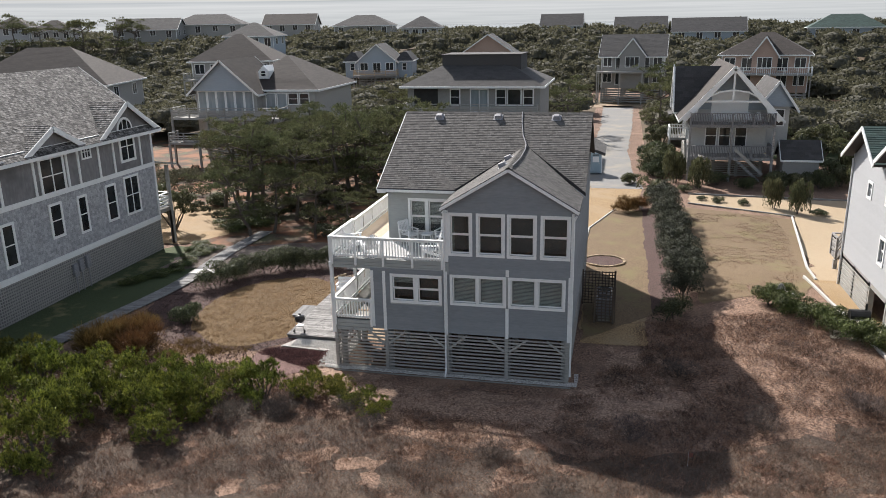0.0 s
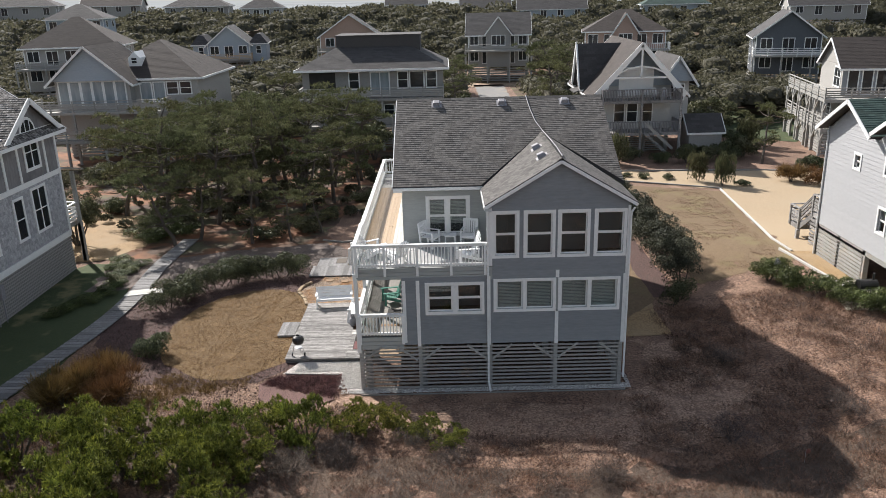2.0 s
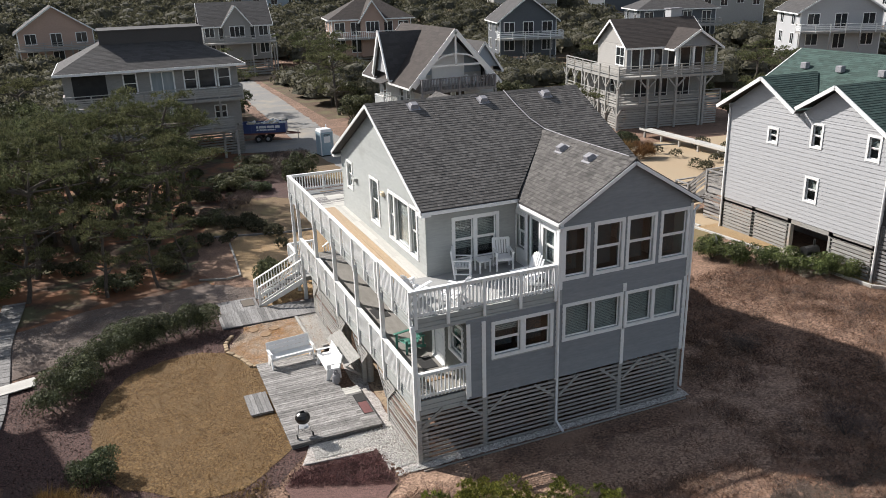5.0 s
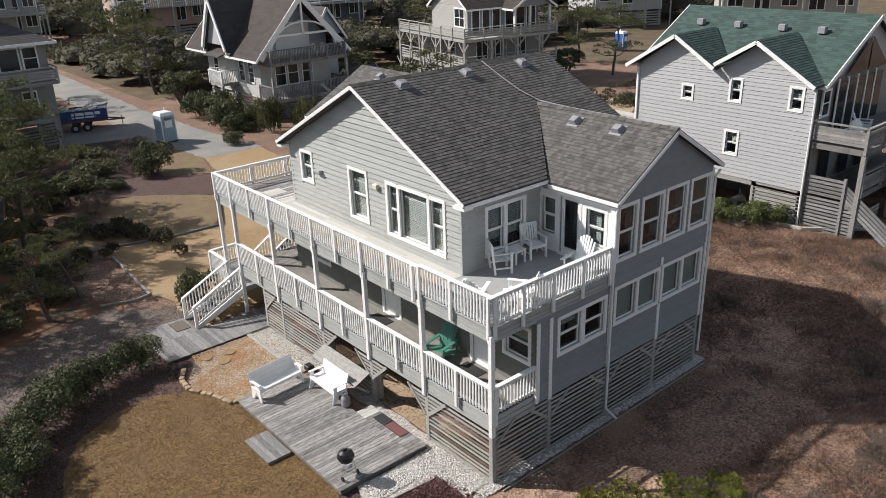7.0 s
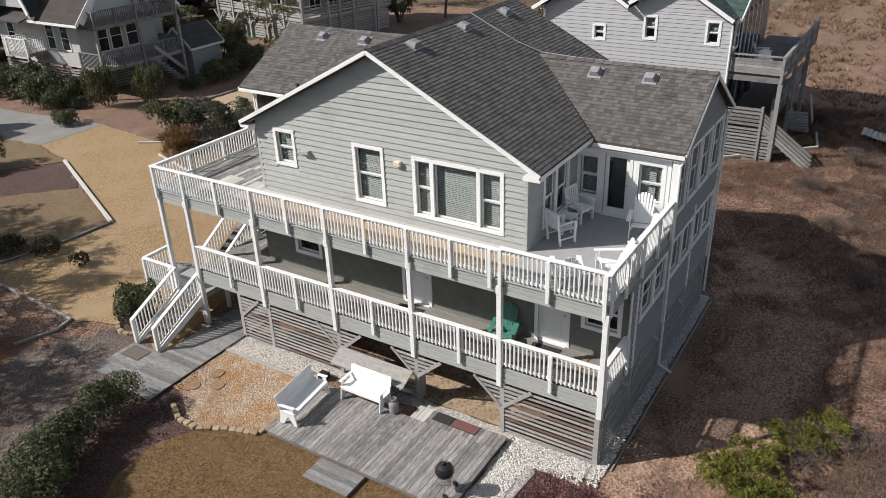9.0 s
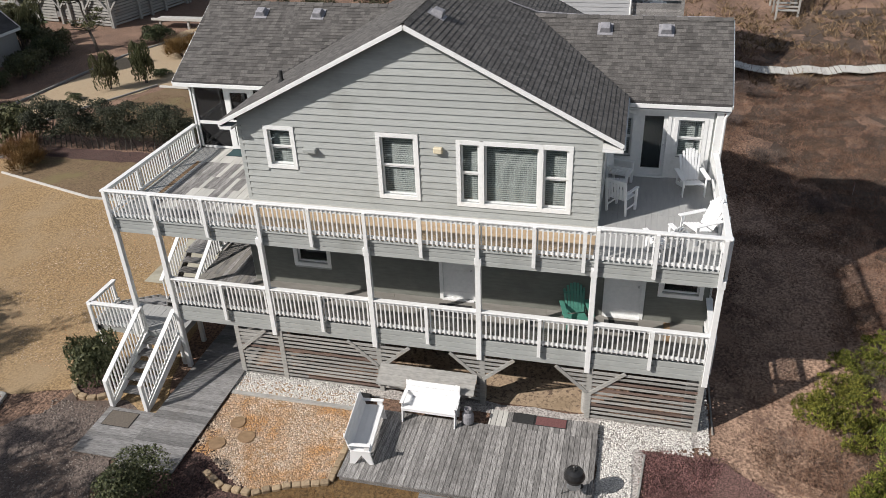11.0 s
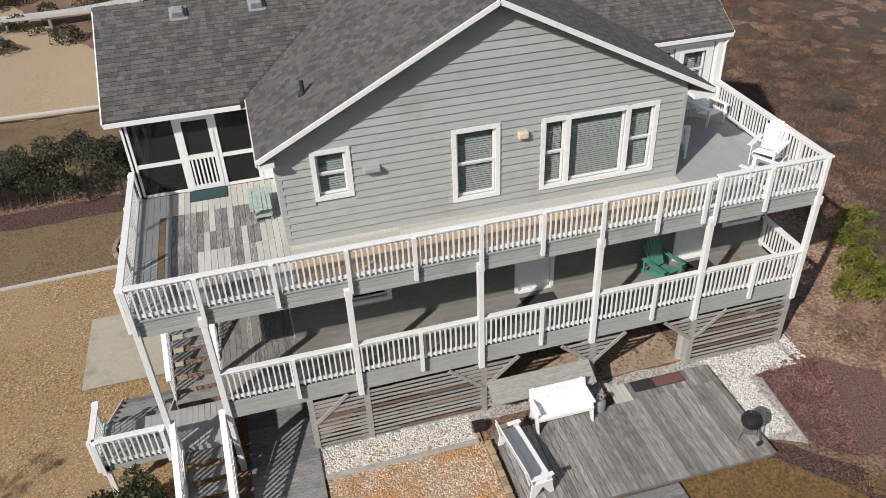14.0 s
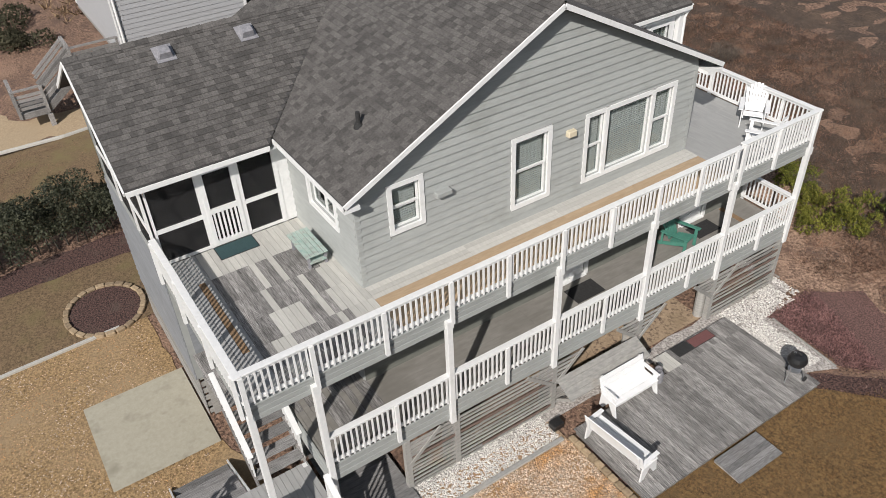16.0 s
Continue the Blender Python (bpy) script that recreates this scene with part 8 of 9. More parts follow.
def pier_house():
    """In its own axes: x along the seaward deck, y along the deck towards the lane, from the decks' outer corner."""
    h = thing("double_decked_house", (0, 0, 0), "grey gabled house above two weathered wrap-round decks on posts", "house", m=pose(37.1, 42.2, 0, 0, 0, -10))
    keep, start = PLACE[h], set(bpy.data.objects)
    PLACE[h] = Matrix.Identity(4)
    x0, y0, x1, y1 = 2.0, 2.6, 10.4, 9.4
    body(h, x0, y0, x1, y1, 5.0, 7.75, "siding_tan")
    body(h, x0, y0, x1, 12.0, 2.4, 4.7, "siding_dim")
    f = faces(x0, y0, x1, y1)
    laps(h, f["w"], y0, 5.0, y1, 7.7, "siding_tan")
    laps(h, f["s"], x0, 5.0, x1, 7.7, "siding_slate")
    laps(h, f["w"], y0, 2.4, 12.0, 4.7, "siding_dim")
    gable_roof(h, x0, y0, x1, y1, 7.75, 10.0, "x", "roof_brown", 0.4, 0.2, (0.3, 0.8), wallmat="siding_tan")
    gable_roof(h, 6.0, 0.5, 10.6, 5.4, 7.6, 9.1, "y", "roof_brown", 0.35, 0.2, (0.3, 0.8), wallmat="siding_slate")
    for x in (6.2, 8.0, 10.4):
        part("porch_post", Geo().box(x - 0.1, 0.6, 5.0, x + 0.1, 0.8, 7.6), M["white"], h)
    plain_window(h, f["w"], 3.2, 5.8, 4.9, 7.4, 0.14, 2, 2)
    for a, w_ in ((2.5, 0.8), (3.7, 0.8), (4.9, 0.8), (6.4, 1.0), (7.7, 1.0), (9.0, 1.0)):
        plain_window(h, f["s"], a, 5.2, a + w_, 7.3, 0.1, 1, 1)
    plain_window(h, f["w"], 5.0, 3.0, 6.0, 4.3, 0.12, 1, 2)
    for a in (3.0, 5.2, 7.6):
        plain_window(h, f["s"], a, 2.7, a + 1.2, 4.4, 0.08, 2, 1)
    far_deck(h, 0.0, 0.0, 10.8, 13.0, 5.0, "slat", "slat", "sw", 0, 4)
    far_deck(h, 0.0, 0.0, 10.8, 13.0, 2.4, "slat", "slat", "sw", 0, 3, False)
    for y in (0.1, 2.7, 5.3, 7.9, 10.5, 12.9):
        part("tall_post", Geo().box(-0.1, y - 0.1, 0, 0.1, y + 0.1, 4.75), M["slat"], h)
        for k in (-1, 1):
            for z in (2.15, 4.75):
                part("knee_brace", Geo().beam((-0.05, y, z - 0.95), (-0.05, y + k * 0.85, z - 0.05), 0.1, 0.12), M["slat"], h)
    for x in (3.0, 6.0, 9.0):
        part("tall_post", Geo().box(x - 0.1, -0.1, 0, x + 0.1, 0.1, 4.75), M["slat"], h)
        for k in (-1, 1):
            part("knee_brace", Geo().beam((x, -0.05, 3.8), (x + k * 0.85, -0.05, 4.7), 0.1, 0.12), M["slat"], h)
    # slatted ground storey, with an open doorway and dark store behind it
    part("store_wall", Geo().box(1.6, 1.6, 0, 10.4, 12.4, 2.15), M["panel_dark"], h)
    for a, b in ((0.4, 5.2), (6.0, 8.6), (10.6, 12.9)):
        for i in range(9):
            part("store_slat", Geo().box(0.12, a, 0.1 + i * 0.23, 0.16, b, 0.26 + i * 0.23), M["slat"], h)
    for i in range(9):
        part("store_slat", Geo().box(0.2, 0.12, 0.1 + i * 0.23, 10.6, 0.16, 0.26 + i * 0.23), M["slat"], h)
    part("chimney", Geo().box(8.6, 6.6, 8.4, 9.8, 7.8, 10.7), M["siding_white"], h, "white boxed chimney")
    part("chimney_cap", Geo().box(8.5, 6.5, 10.7, 9.9, 7.9, 10.8), M["vent"], h)
    PLACE[h] = keep
    for ob in set(bpy.data.objects) - start:
        if ob.parent == h:
            ob.matrix_parent_inverse = Matrix.Identity(4)


hip_house()
gabled_house()
cottage()
pier_house()


def block_house(name, label, x, y, w, d, yaw, eave, ridge, wallmat, roofmat, style="gable_y", base=2.6, deck=2.0, rail="slat", wins=4, wing=0.0, storeys=2, gap=0.0, sides=0.0):
    """A house further off, in its own axes: stilts, storeys with windows, a raised deck to the front and a roof."""
    h = thing(name, (0, 0, 0), label, "house", "far houses", m=pose(x, y, ground_z(x, y), 0, 0, yaw))
    keep = PLACE[h]
    start = set(bpy.data.objects)
    PLACE[h] = Matrix.Identity(4)
    x0, x1, y0, y1 = -w / 2, w / 2, 0.0, d
    body(h, x0, y0, x1, y1, base, eave, wallmat)
    f = faces(x0, y0, x1, y1)
    for k in range(storeys):
        zt = eave - 0.5 - k * 2.7
        if zt - 1.6 < base - 0.1:
            continue
        for key, a, b in (("s", x0, x1), ("w", y0, y1), ("e", y0, y1)):
            n = wins if key == "s" else 2
            for i in range(n):
                c = a + (b - a) * (i + 0.5) / n
                hw = min(0.75, (b - a) / n * 0.32)
                plain_window(h, f[key], c - hw, zt - (1.9 if i % 2 and key == "s" else 1.45), c + hw, zt, 0.1, 2 if hw > 0.5 else 1, 1 if hw > 0.5 else 2)
    if style == "gable_y":
        gable_roof(h, x0, y0, x1, y1, eave, ridge, "y", roofmat, 0.5, 0.36, (0.5, 1.2), wallmat=wallmat)
    elif style == "gable_x":
        gable_roof(h, x0, y0, x1, y1, eave, ridge, "x", roofmat, 0.5, 0.36, (0.5, 1.2), wallmat=wallmat)
    else:
        hip_roof(h, x0, y0, x1, y1, eave, ridge, roofmat, 0.6)
    for cx in (x0, x1 - 0.14):
        for cy in (y0 - 0.03, y1 - 0.11):
            part("corner_board", Geo().box(cx, cy, base, cx + 0.14, cy + 0.14, eave), M["white"], h)
    if sides:
        for a, b in ((x0 - sides, x0), (x1, x1 + sides)):
            body(h, a, y0 + 2.0, b, y1 - 1.0, base, eave - 0.2, wallmat)
            hip_roof(h, a, y0 + 2.0, b, y1 - 1.0, eave - 0.2, eave + 1.6, roofmat, 0.4, sides / 2)
            plain_window(h, Face((0, y0 + 2.0, 0), (1, 0, 0), (0, -1, 0)), (a + b) / 2 - 0.4, eave - 2.0, (a + b) / 2 + 0.4, eave - 0.7)
    if wing:
        gable_roof(h, -wing / 2, y0 - 1.0, wing / 2, y0 + d / 2, eave, eave + (ridge - eave) * 0.85, "y", roofmat, 0.3, 0.45, (0.6, 1.4), wallmat=wallmat)
        body(h, -wing / 2 + 0.1, y0 - 0.95, wing / 2 - 0.1, y0 + 0.5, base, eave, wallmat)
        plain_window(h, Face((0, y0 - 0.95, 0), (1, 0, 0), (0, -1, 0)), -wing / 4, eave - 2.0, wing / 4, eave - 0.4, 0.1, 3, 1)
    if deck:
        far_deck(h, x0 - 0.4, y0 - deck - (1.0 if wing else 0), x1 + 0.4, y0, eave - 2.75, "slat", rail, "swe", 0, 3, True, gap)
    stilts(h, x0, y0, x1, y1, base, "slat", 6)
    PLACE[h] = keep
    for ob in set(bpy.data.objects) - start:
        if ob.parent == h:
            ob.matrix_parent_inverse = Matrix.Identity(4)
    return h


block_house("pale_blue_house", "pale blue gabled house with a tan front deck", -38, 128, 8, 12, 8, 6.6, 9.9, "siding_blue", "roof_dark", "gable_y", 3.0, 3.0, "deck_tan", 3, storeys=1, sides=3.0)
block_house("salmon_house", "salmon-fronted gabled house with grey roof", -13.6, 121, 11, 10, 4, 8.2, 11.9, "siding_pink", "roof_dark", "gable_y", 2.6, 2.0, "slat", 3)
block_house("slate_gabled_house", "slate-grey house with a white gable and long window wall", 13.2, 113, 10.6, 10, -4, 8.3, 11.6, "siding_dim", "roof_dark", "gable_x", 2.6, 2.2, "slat", 5, wing=4.4)
block_house("red_gabled_house", "reddish house with white twin gables and balcony", 33.5, 105, 13, 11, -10, 8.4, 11.8, "siding_pink", "roof_brown", "hip", 2.6, 2.0, "white", 5, wing=4.0, gap=0.3)
block_house("slate_blue_house", "slate-blue house with white balconies", 54, 90, 9.0, 10, -16, 8.0, 11.4, "siding_navy", "roof_dark", "gable_y", 2.4, 2.4, "white", 3)
block_house("dark_blue_house", "dark blue house with white-framed windows and chimney", 90, 99, 14, 11, -22, 7.8, 10.6, "siding_navy", "roof_dark", "hip", 2.6, 2.2, "slat", 4)
block_house("brown_hip_house", "white-banded house with a brown hipped roof and decks", -51, 90, 13, 12, 10, 8.8, 13.0, "siding_tan", "roof_brown", "hip", 2.6, 3.0, "slat", 5)
block_house("tan_hip_house", "low house with a wide brown roof", -66, 62, 20, 14, 14, 7.0, 11.9, "siding_tan", "roof_brown", "hip", 1.2, 0, "slat", 5, storeys=1)
block_house("white_gabled_house", "white gabled house beyond the road", 88, 62, 11, 11, -30, 8.6, 12.2, "siding_white", "roof_dark", "gable_y", 2.4, 2.2, "white", 3)
block_house("tan_tower_house", "tan three-storey house with stacked balconies", 74, 30, 14, 12, -55, 10.4, 12.6, "siding_tan", "roof_brown", "hip", 2.6, 2.4, "deck_light", 5, storeys=3)
for x, y, w, d, top, wm, rm, st in ((-177, 188, 11, 10, 18.3, "siding_white", "roof_brown", "hip"), (-164, 190, 12, 10, 17.0, "siding_tan", "roof_brown", "hip"), (-131, 190, 19, 12, 17.0, "siding_dim", "roof_dark", "gable_x"),
                                    (-118, 204, 22, 12, 18.0, "siding_tan", "roof_dark", "hip"), (-77, 150, 12, 11, 15.0, "siding_blue", "roof_dark", "hip"), (-97, 220, 17, 12, 17.8, "siding_tan", "roof_brown", "gable_x"),
                                    (-68, 210, 18, 12, 16.8, "siding_dim", "roof_dark", "hip"), (-47, 200, 11, 10, 16.0, "siding_white", "roof_dark", "hip"), (-7, 215, 12, 10, 16.0, "siding_blue", "roof_dark", "gable_x"),
                                    (16, 205, 14, 10, 14.8, "siding_dim", "roof_dark", "gable_x"), (33, 190, 18, 10, 14.2, "siding_blue", "roof_dark", "gable_x"), (66, 190, 17, 10, 14.4, "siding_blue", "roof_green", "hip"),
                                    (95, 165, 17, 10, 14.0, "siding_tan", "roof_dark", "gable_x"), (120, 118, 15, 11, 12.5, "siding_tan", "roof_brown", "hip"), (145, 90, 16, 12, 12, "siding_white", "roof_dark", "gable_y"), (118, 150, 16, 12, 14.5, "siding_navy", "roof_dark", "gable_y")):
    high = top - ground_z(x, y)
    block_house("distant_house", "distant " + {"siding_tan": "tan", "siding_dim": "grey", "siding_white": "white", "siding_blue": "blue-grey", "siding_navy": "dark blue"}[wm] + " house among the woods", x, y, w, d, -0.12 * x, high - 3.2, high, wm, rm, st, min(2.6, high - 6.2), 0, "slat", 4, storeys=1)

# ---- plants ----
def leaf_mesh(name, p, way, side, mat):
    """Many small pointed leaves: p their feet, way their length, side half their width (arrays of n x 3)."""
    n = len(p)
    v = np.empty((n, 3, 3), np.float32)
    v[:, 0], v[:, 1], v[:, 2] = p - side, p + side, p + way
    me = bpy.data.meshes.new(name)
    me.vertices.add(3 * n)
    me.vertices.foreach_set("co", v.reshape(-1))
    me.loops.add(3 * n)
    me.loops.foreach_set("vertex_index", np.arange(3 * n, dtype=np.int32))
    me.polygons.add(n)
    me.polygons.foreach_set("loop_start", np.arange(0, 3 * n, 3, dtype=np.int32))
    me.polygons.foreach_set("loop_total", np.full(n, 3, np.int32))
    me.update()
    me.materials.append(mat)
    return me


def unit_rows(a):
    return a / np.maximum(np.linalg.norm(a, axis=1, keepdims=True), 1e-6)


def tuft_points(rs, centres, radii, count, squash=0.7, inner=0.55, weight=1.0):
    """Leaf feet and outward ways over lumps of the given centres and radii."""
    share = radii ** 2 * weight
    k = rs.choice(len(centres), count, p=share / share.sum())
    d = unit_rows(rs.normal(size=(count, 3)))
    d[:, 2] = np.where(d[:, 2] < -0.35, -d[:, 2], d[:, 2])
    rad = radii[k][:, None] * rs.uniform(inner, 1.0, (count, 1)) ** 0.6
    p = centres[k] + d * rad * np.array([1, 1, squash])
    return p, d


def leaves(rs, p, d, length, width, up=0.3, scatter=0.7):
    way = unit_rows(d + rs.normal(size=d.shape) * scatter + np.array([0, 0, up]))
    side = unit_rows(np.cross(way, rs.normal(size=d.shape)))
    ln = length * rs.uniform(0.6, 1.3, (len(p), 1))
    return way * ln, side * width * rs.uniform(0.7, 1.3, (len(p), 1))


def flat_leaves(rs, p, d, length, width, tilt=0.6):
    """Leaves that lie over the shell of a lump, their faces turned outward with some scatter."""
    n = unit_rows(d + rs.normal(size=d.shape) * tilt)
    way = unit_rows(np.cross(n, rs.normal(size=d.shape)))
    side = np.cross(n, way)
    k = rs.uniform(0.6, 1.35, (len(p), 1))
    return way * k * np.reshape(length, (-1, 1)), side * k * np.reshape(width, (-1, 1))


def needle_tufts(rs, p, d, each, length, width, up=0.6, scatter=0.75):
    """Needles that spread from shoot tips: p the tips, d the ways out of the lump, each: needles to a tip."""
    n = len(p) * each
    size = np.repeat(rs.uniform(0.6, 1.25, (len(p), 1)), each, axis=0)
    way = unit_rows(np.repeat(unit_rows(d + np.array([0, 0, up])), each, axis=0) + rs.normal(size=(n, 3)) * scatter)
    side = unit_rows(np.cross(way, rs.normal(size=(n, 3))))
    feet = np.repeat(p, each, axis=0) + rs.normal(size=(n, 3)) * length * 0.18
    return feet, way * length * size * rs.uniform(0.7, 1.2, (n, 1)), side * width


def shrub_proto(seed, lumps, count, length, width, mat, flat=0.7, name="foliage", up=0.3, kind="blade", rads=(0.24, 0.46), tall=0.25):
    rs = np.random.RandomState(seed)
    c = rs.uniform(-1, 1, (lumps, 3)) * np.array([0.62, 0.62, tall]) + np.array([0, 0, 0.42])
    rad = rs.uniform(*rads, lumps)
    p, d = tuft_points(rs, c, rad, count, flat)
    p[:, 2] = np.maximum(p[:, 2], 0.02)
    if kind == "tuft":
        p, w, s = needle_tufts(rs, p, d, 14, length, width, up)
    else:
        w, s = flat_leaves(rs, p, d, length, width, 0.7) if kind == "leaf" else leaves(rs, p, d, length, width, up)
    return leaf_mesh(name, p, w, s, mat)


def stems_mesh(seed, n=7, r=0.03, h=0.6):
    rs = random.Random(seed)
    g = Geo()
    for i in range(n):
        a = rs.uniform(0, 6.28)
        q = (0.45 * math.cos(a) * rs.uniform(0.4, 1), 0.45 * math.sin(a) * rs.uniform(0.4, 1), h * rs.uniform(0.6, 1))
        g.cyl((0.05 * math.cos(a), 0.05 * math.sin(a), -0.05), q, r, r * 0.4, 5)
    return mesh_of("stem", g, M["bark"])


STEMS = stems_mesh(3)


def shrub(name, me, x, y, size, high, label, group="", sink=0.0):
    z = ground_z(x, y) - sink
    t = thing(name, (x, y, z), label, "shrub", group, m=pose(x, y, z, 0, 0, r.uniform(0, 360)) @ Matrix.Diagonal((size, size, high, 1)))
    for n, m_ in (("foliage", me), ("stem", STEMS)):
        ob = new(n, m_)
        ob.parent = t
    return t


def pine_tree(seed, h=6.5, spread=2.6):
    """A wind-bent coastal pine: bare leaning trunk, forked limbs, and flat broken layers of needle tufts towards the top."""
    rs, rn = random.Random(seed), np.random.RandomState(seed)
    g = Geo()
    pts = [Vector((0, 0, -0.1))]
    lean = Vector((rs.uniform(-0.25, 0.25), rs.uniform(-0.25, 0.25), 1))
    for i in range(1, 8):
        pts.append(Vector((lean.x * i * h / 8 + rs.uniform(-0.14, 0.14), lean.y * i * h / 8 + rs.uniform(-0.14, 0.14), i * h * 0.118)))
    for i, (a, b) in enumerate(zip(pts, pts[1:])):
        g.cyl(a, b, 0.17 - 0.017 * i, 0.153 - 0.017 * i, 8)
    centres, radii = [], []
    for i in range(17):
        k = 2 + (i * 3) % 6
        base = pts[k].lerp(pts[min(k + 1, 7)], rs.random())
        a = i * 2.4 + rs.uniform(-0.4, 0.4)
        L = spread * rs.uniform(0.5, 1.0) * (1.0 if k > 2 else 0.75)
        tip = base + Vector((math.cos(a) * L, math.sin(a) * L, rs.uniform(0.2, 0.9)))
        mid = base.lerp(tip, 0.5) + Vector((0, 0, rs.uniform(-0.2, 0.2)))
        g.cyl(base, mid, 0.06, 0.045, 6)
        g.cyl(mid, tip, 0.045, 0.02, 6)
        for j in range(4 if k > 2 else 2):
            q = mid.lerp(tip, rs.uniform(0.1, 1.15)) + Vector((rs.uniform(-0.6, 0.6), rs.uniform(-0.6, 0.6), rs.uniform(0.05, 0.35)))
            g.cyl(mid.lerp(tip, 0.5), q, 0.02, 0.008, 5)
            centres.append(tuple(q))
            radii.append(rs.uniform(0.35, 0.8))
    for i in range(7):
        centres.append((pts[-1].x + rs.uniform(-1.0, 1.0), pts[-1].y + rs.uniform(-1.0, 1.0), pts[-1].z + rs.uniform(-0.2, 0.5)))
        radii.append(rs.uniform(0.4, 0.75))
    p, d = tuft_points(rn, np.array(centres), np.array(radii), 1150, 0.42, 0.35)
    p, w, s = needle_tufts(rn, p, d, 9, 0.2, 0.021, 0.7, 0.8)
    return mesh_of("trunk", g, M["bark"]), leaf_mesh("crown", p, w, s, M["pine"])


PINES = [pine_tree(s, h, w) for s, h, w in ((1, 8.2, 3.1), (2, 7.4, 2.9), (5, 6.8, 3.3), (9, 7.8, 2.7))]


def oak_tree(seed):
    """A low live oak: short forked trunk under a rounded broken crown."""
    rs, rn = random.Random(seed), np.random.RandomState(seed)
    g = Geo()
    centres, radii = [], []
    for i in range(7):
        a = i * 0.9 + rs.uniform(-0.3, 0.3)
        L = rs.uniform(0.8, 1.9)
        mid = Vector((math.cos(a) * L * 0.45, math.sin(a) * L * 0.45, rs.uniform(1.0, 1.6)))
        tip = Vector((math.cos(a) * L, math.sin(a) * L, rs.uniform(2.2, 3.4)))
        g.cyl((0.06 * math.cos(a), 0.06 * math.sin(a), -0.1), mid, 0.12, 0.08, 7)
        g.cyl(mid, tip, 0.08, 0.02, 6)
        for k in range(4):
            centres.append((tip.x + rs.uniform(-0.7, 0.7), tip.y + rs.uniform(-0.7, 0.7), tip.z + rs.uniform(-0.7, 0.6)))
            radii.append(rs.uniform(0.4, 0.85))
    p, d = tuft_points(rn, np.array(centres), np.array(radii), 5200, 0.75, 0.6)
    w, s = flat_leaves(rn, p, d, 0.2, 0.075, 0.7)
    return mesh_of("trunk", g, M["bark"]), leaf_mesh("crown", p, w, s, M["oak"])


OAKS = [oak_tree(s) for s in (4, 8, 12)]


def tree(name, pair, x, y, size, label, group):
    z = ground_z(x, y)
    t = thing(name, (x, y, z), label, "tree", group, m=pose(x, y, z, 0, 0, r.uniform(0, 360)) @ Matrix.Diagonal((size, size, size * r.uniform(0.88, 1.1), 1)))
    for n, me in zip(("trunk", "crown"), pair):
        ob = new(n, me)
        ob.parent = t
    return t


for i, (x, y, s) in enumerate(((-16.8, 25.2, 1.0), (-13.7, 33, 1.05), (-12.2, 24.2, 0.95), (-10.3, 28, 1.05), (-7.9, 32, 1.0), (-5.0, 29.5, 0.95), (-10, 37, 1.05),
                               (-16.5, 38, 1.0), (-20.5, 31, 1.0), (-22, 38, 1.0), (-13, 42, 1.0), (-6.5, 41.5, 0.95), (-18.6, 43.5, 0.9), (-6.9, 27.4, 0.8), (-12.4, 20.6, 0.7), (-3.4, 32.8, 0.75), (-14.8, 22.6, 0.85), (-11.6, 30.6, 1.0), (-18.4, 34.4, 1.0), (-15.6, 30.8, 1.0), (-8.4, 35, 1.0), (-13.6, 19.4, 0.8), (-6.4, 19.9, 0.55), (-8.8, 19.6, 0.6), (-4.7, 21.6, 0.45),
                               (-7.2, 29.8, 1.05), (-17.4, 29.0, 1.1), (-11.4, 34.2, 1.1), (-5.6, 34.6, 1.0), (-16.2, 34.8, 1.1), (-9.6, 31.4, 1.1), (-3.6, 36.6, 0.95), (-19.6, 27.0, 1.0),
                               (5.2, 66, 1.0), (16.4, 66, 1.1), (17.5, 73, 1.2), (4.5, 74, 1.0), (19.0, 80, 1.2), (-16, 66, 1.1), (27, 63, 0.9), (47, 62, 1.1), (31, 39.5, 0.7), (52, 52, 1.0), (58, 46, 1.0), (54, 38, 0.9))):
    tree("pine_tree", PINES[i % 4], x, y, s, "wind-bent dark green coastal pine", "pines")
for i in range(34):
    a = (i * 0.618) % 1
    x, y = -24 + 44 * a, 42 + (i * 7.3) % 26
    if 6 < x < 15.5 or (-12 < x < 5 and 48 < y < 63) or (16 < x < 27 and 42 < y < 58) or x < -19.5 and y > 43:
        continue
    if 2 < x < 9 and 41 < y < 60:
        continue
    tree("oak_tree", OAKS[i % 3], x, y, 0.8 + 0.5 * ((i * 0.29) % 1), "low dark live oak with a broken crown", "live oaks")
for x, y, s in ((15.8, 58, 0.9), (29.5, 50, 0.9), (31, 54, 1.0), (27, 58, 0.8), (33, 47.5, 0.7), (29.8, 44.6, 0.65), (48, 45, 0.9), (50, 41, 0.8), (-20, 20, 0.7), (-24, 24, 0.7)):
    tree("oak_tree", OAKS[int(x) % 3], x, y, s, "rounded live oak beside the lane", "live oaks")

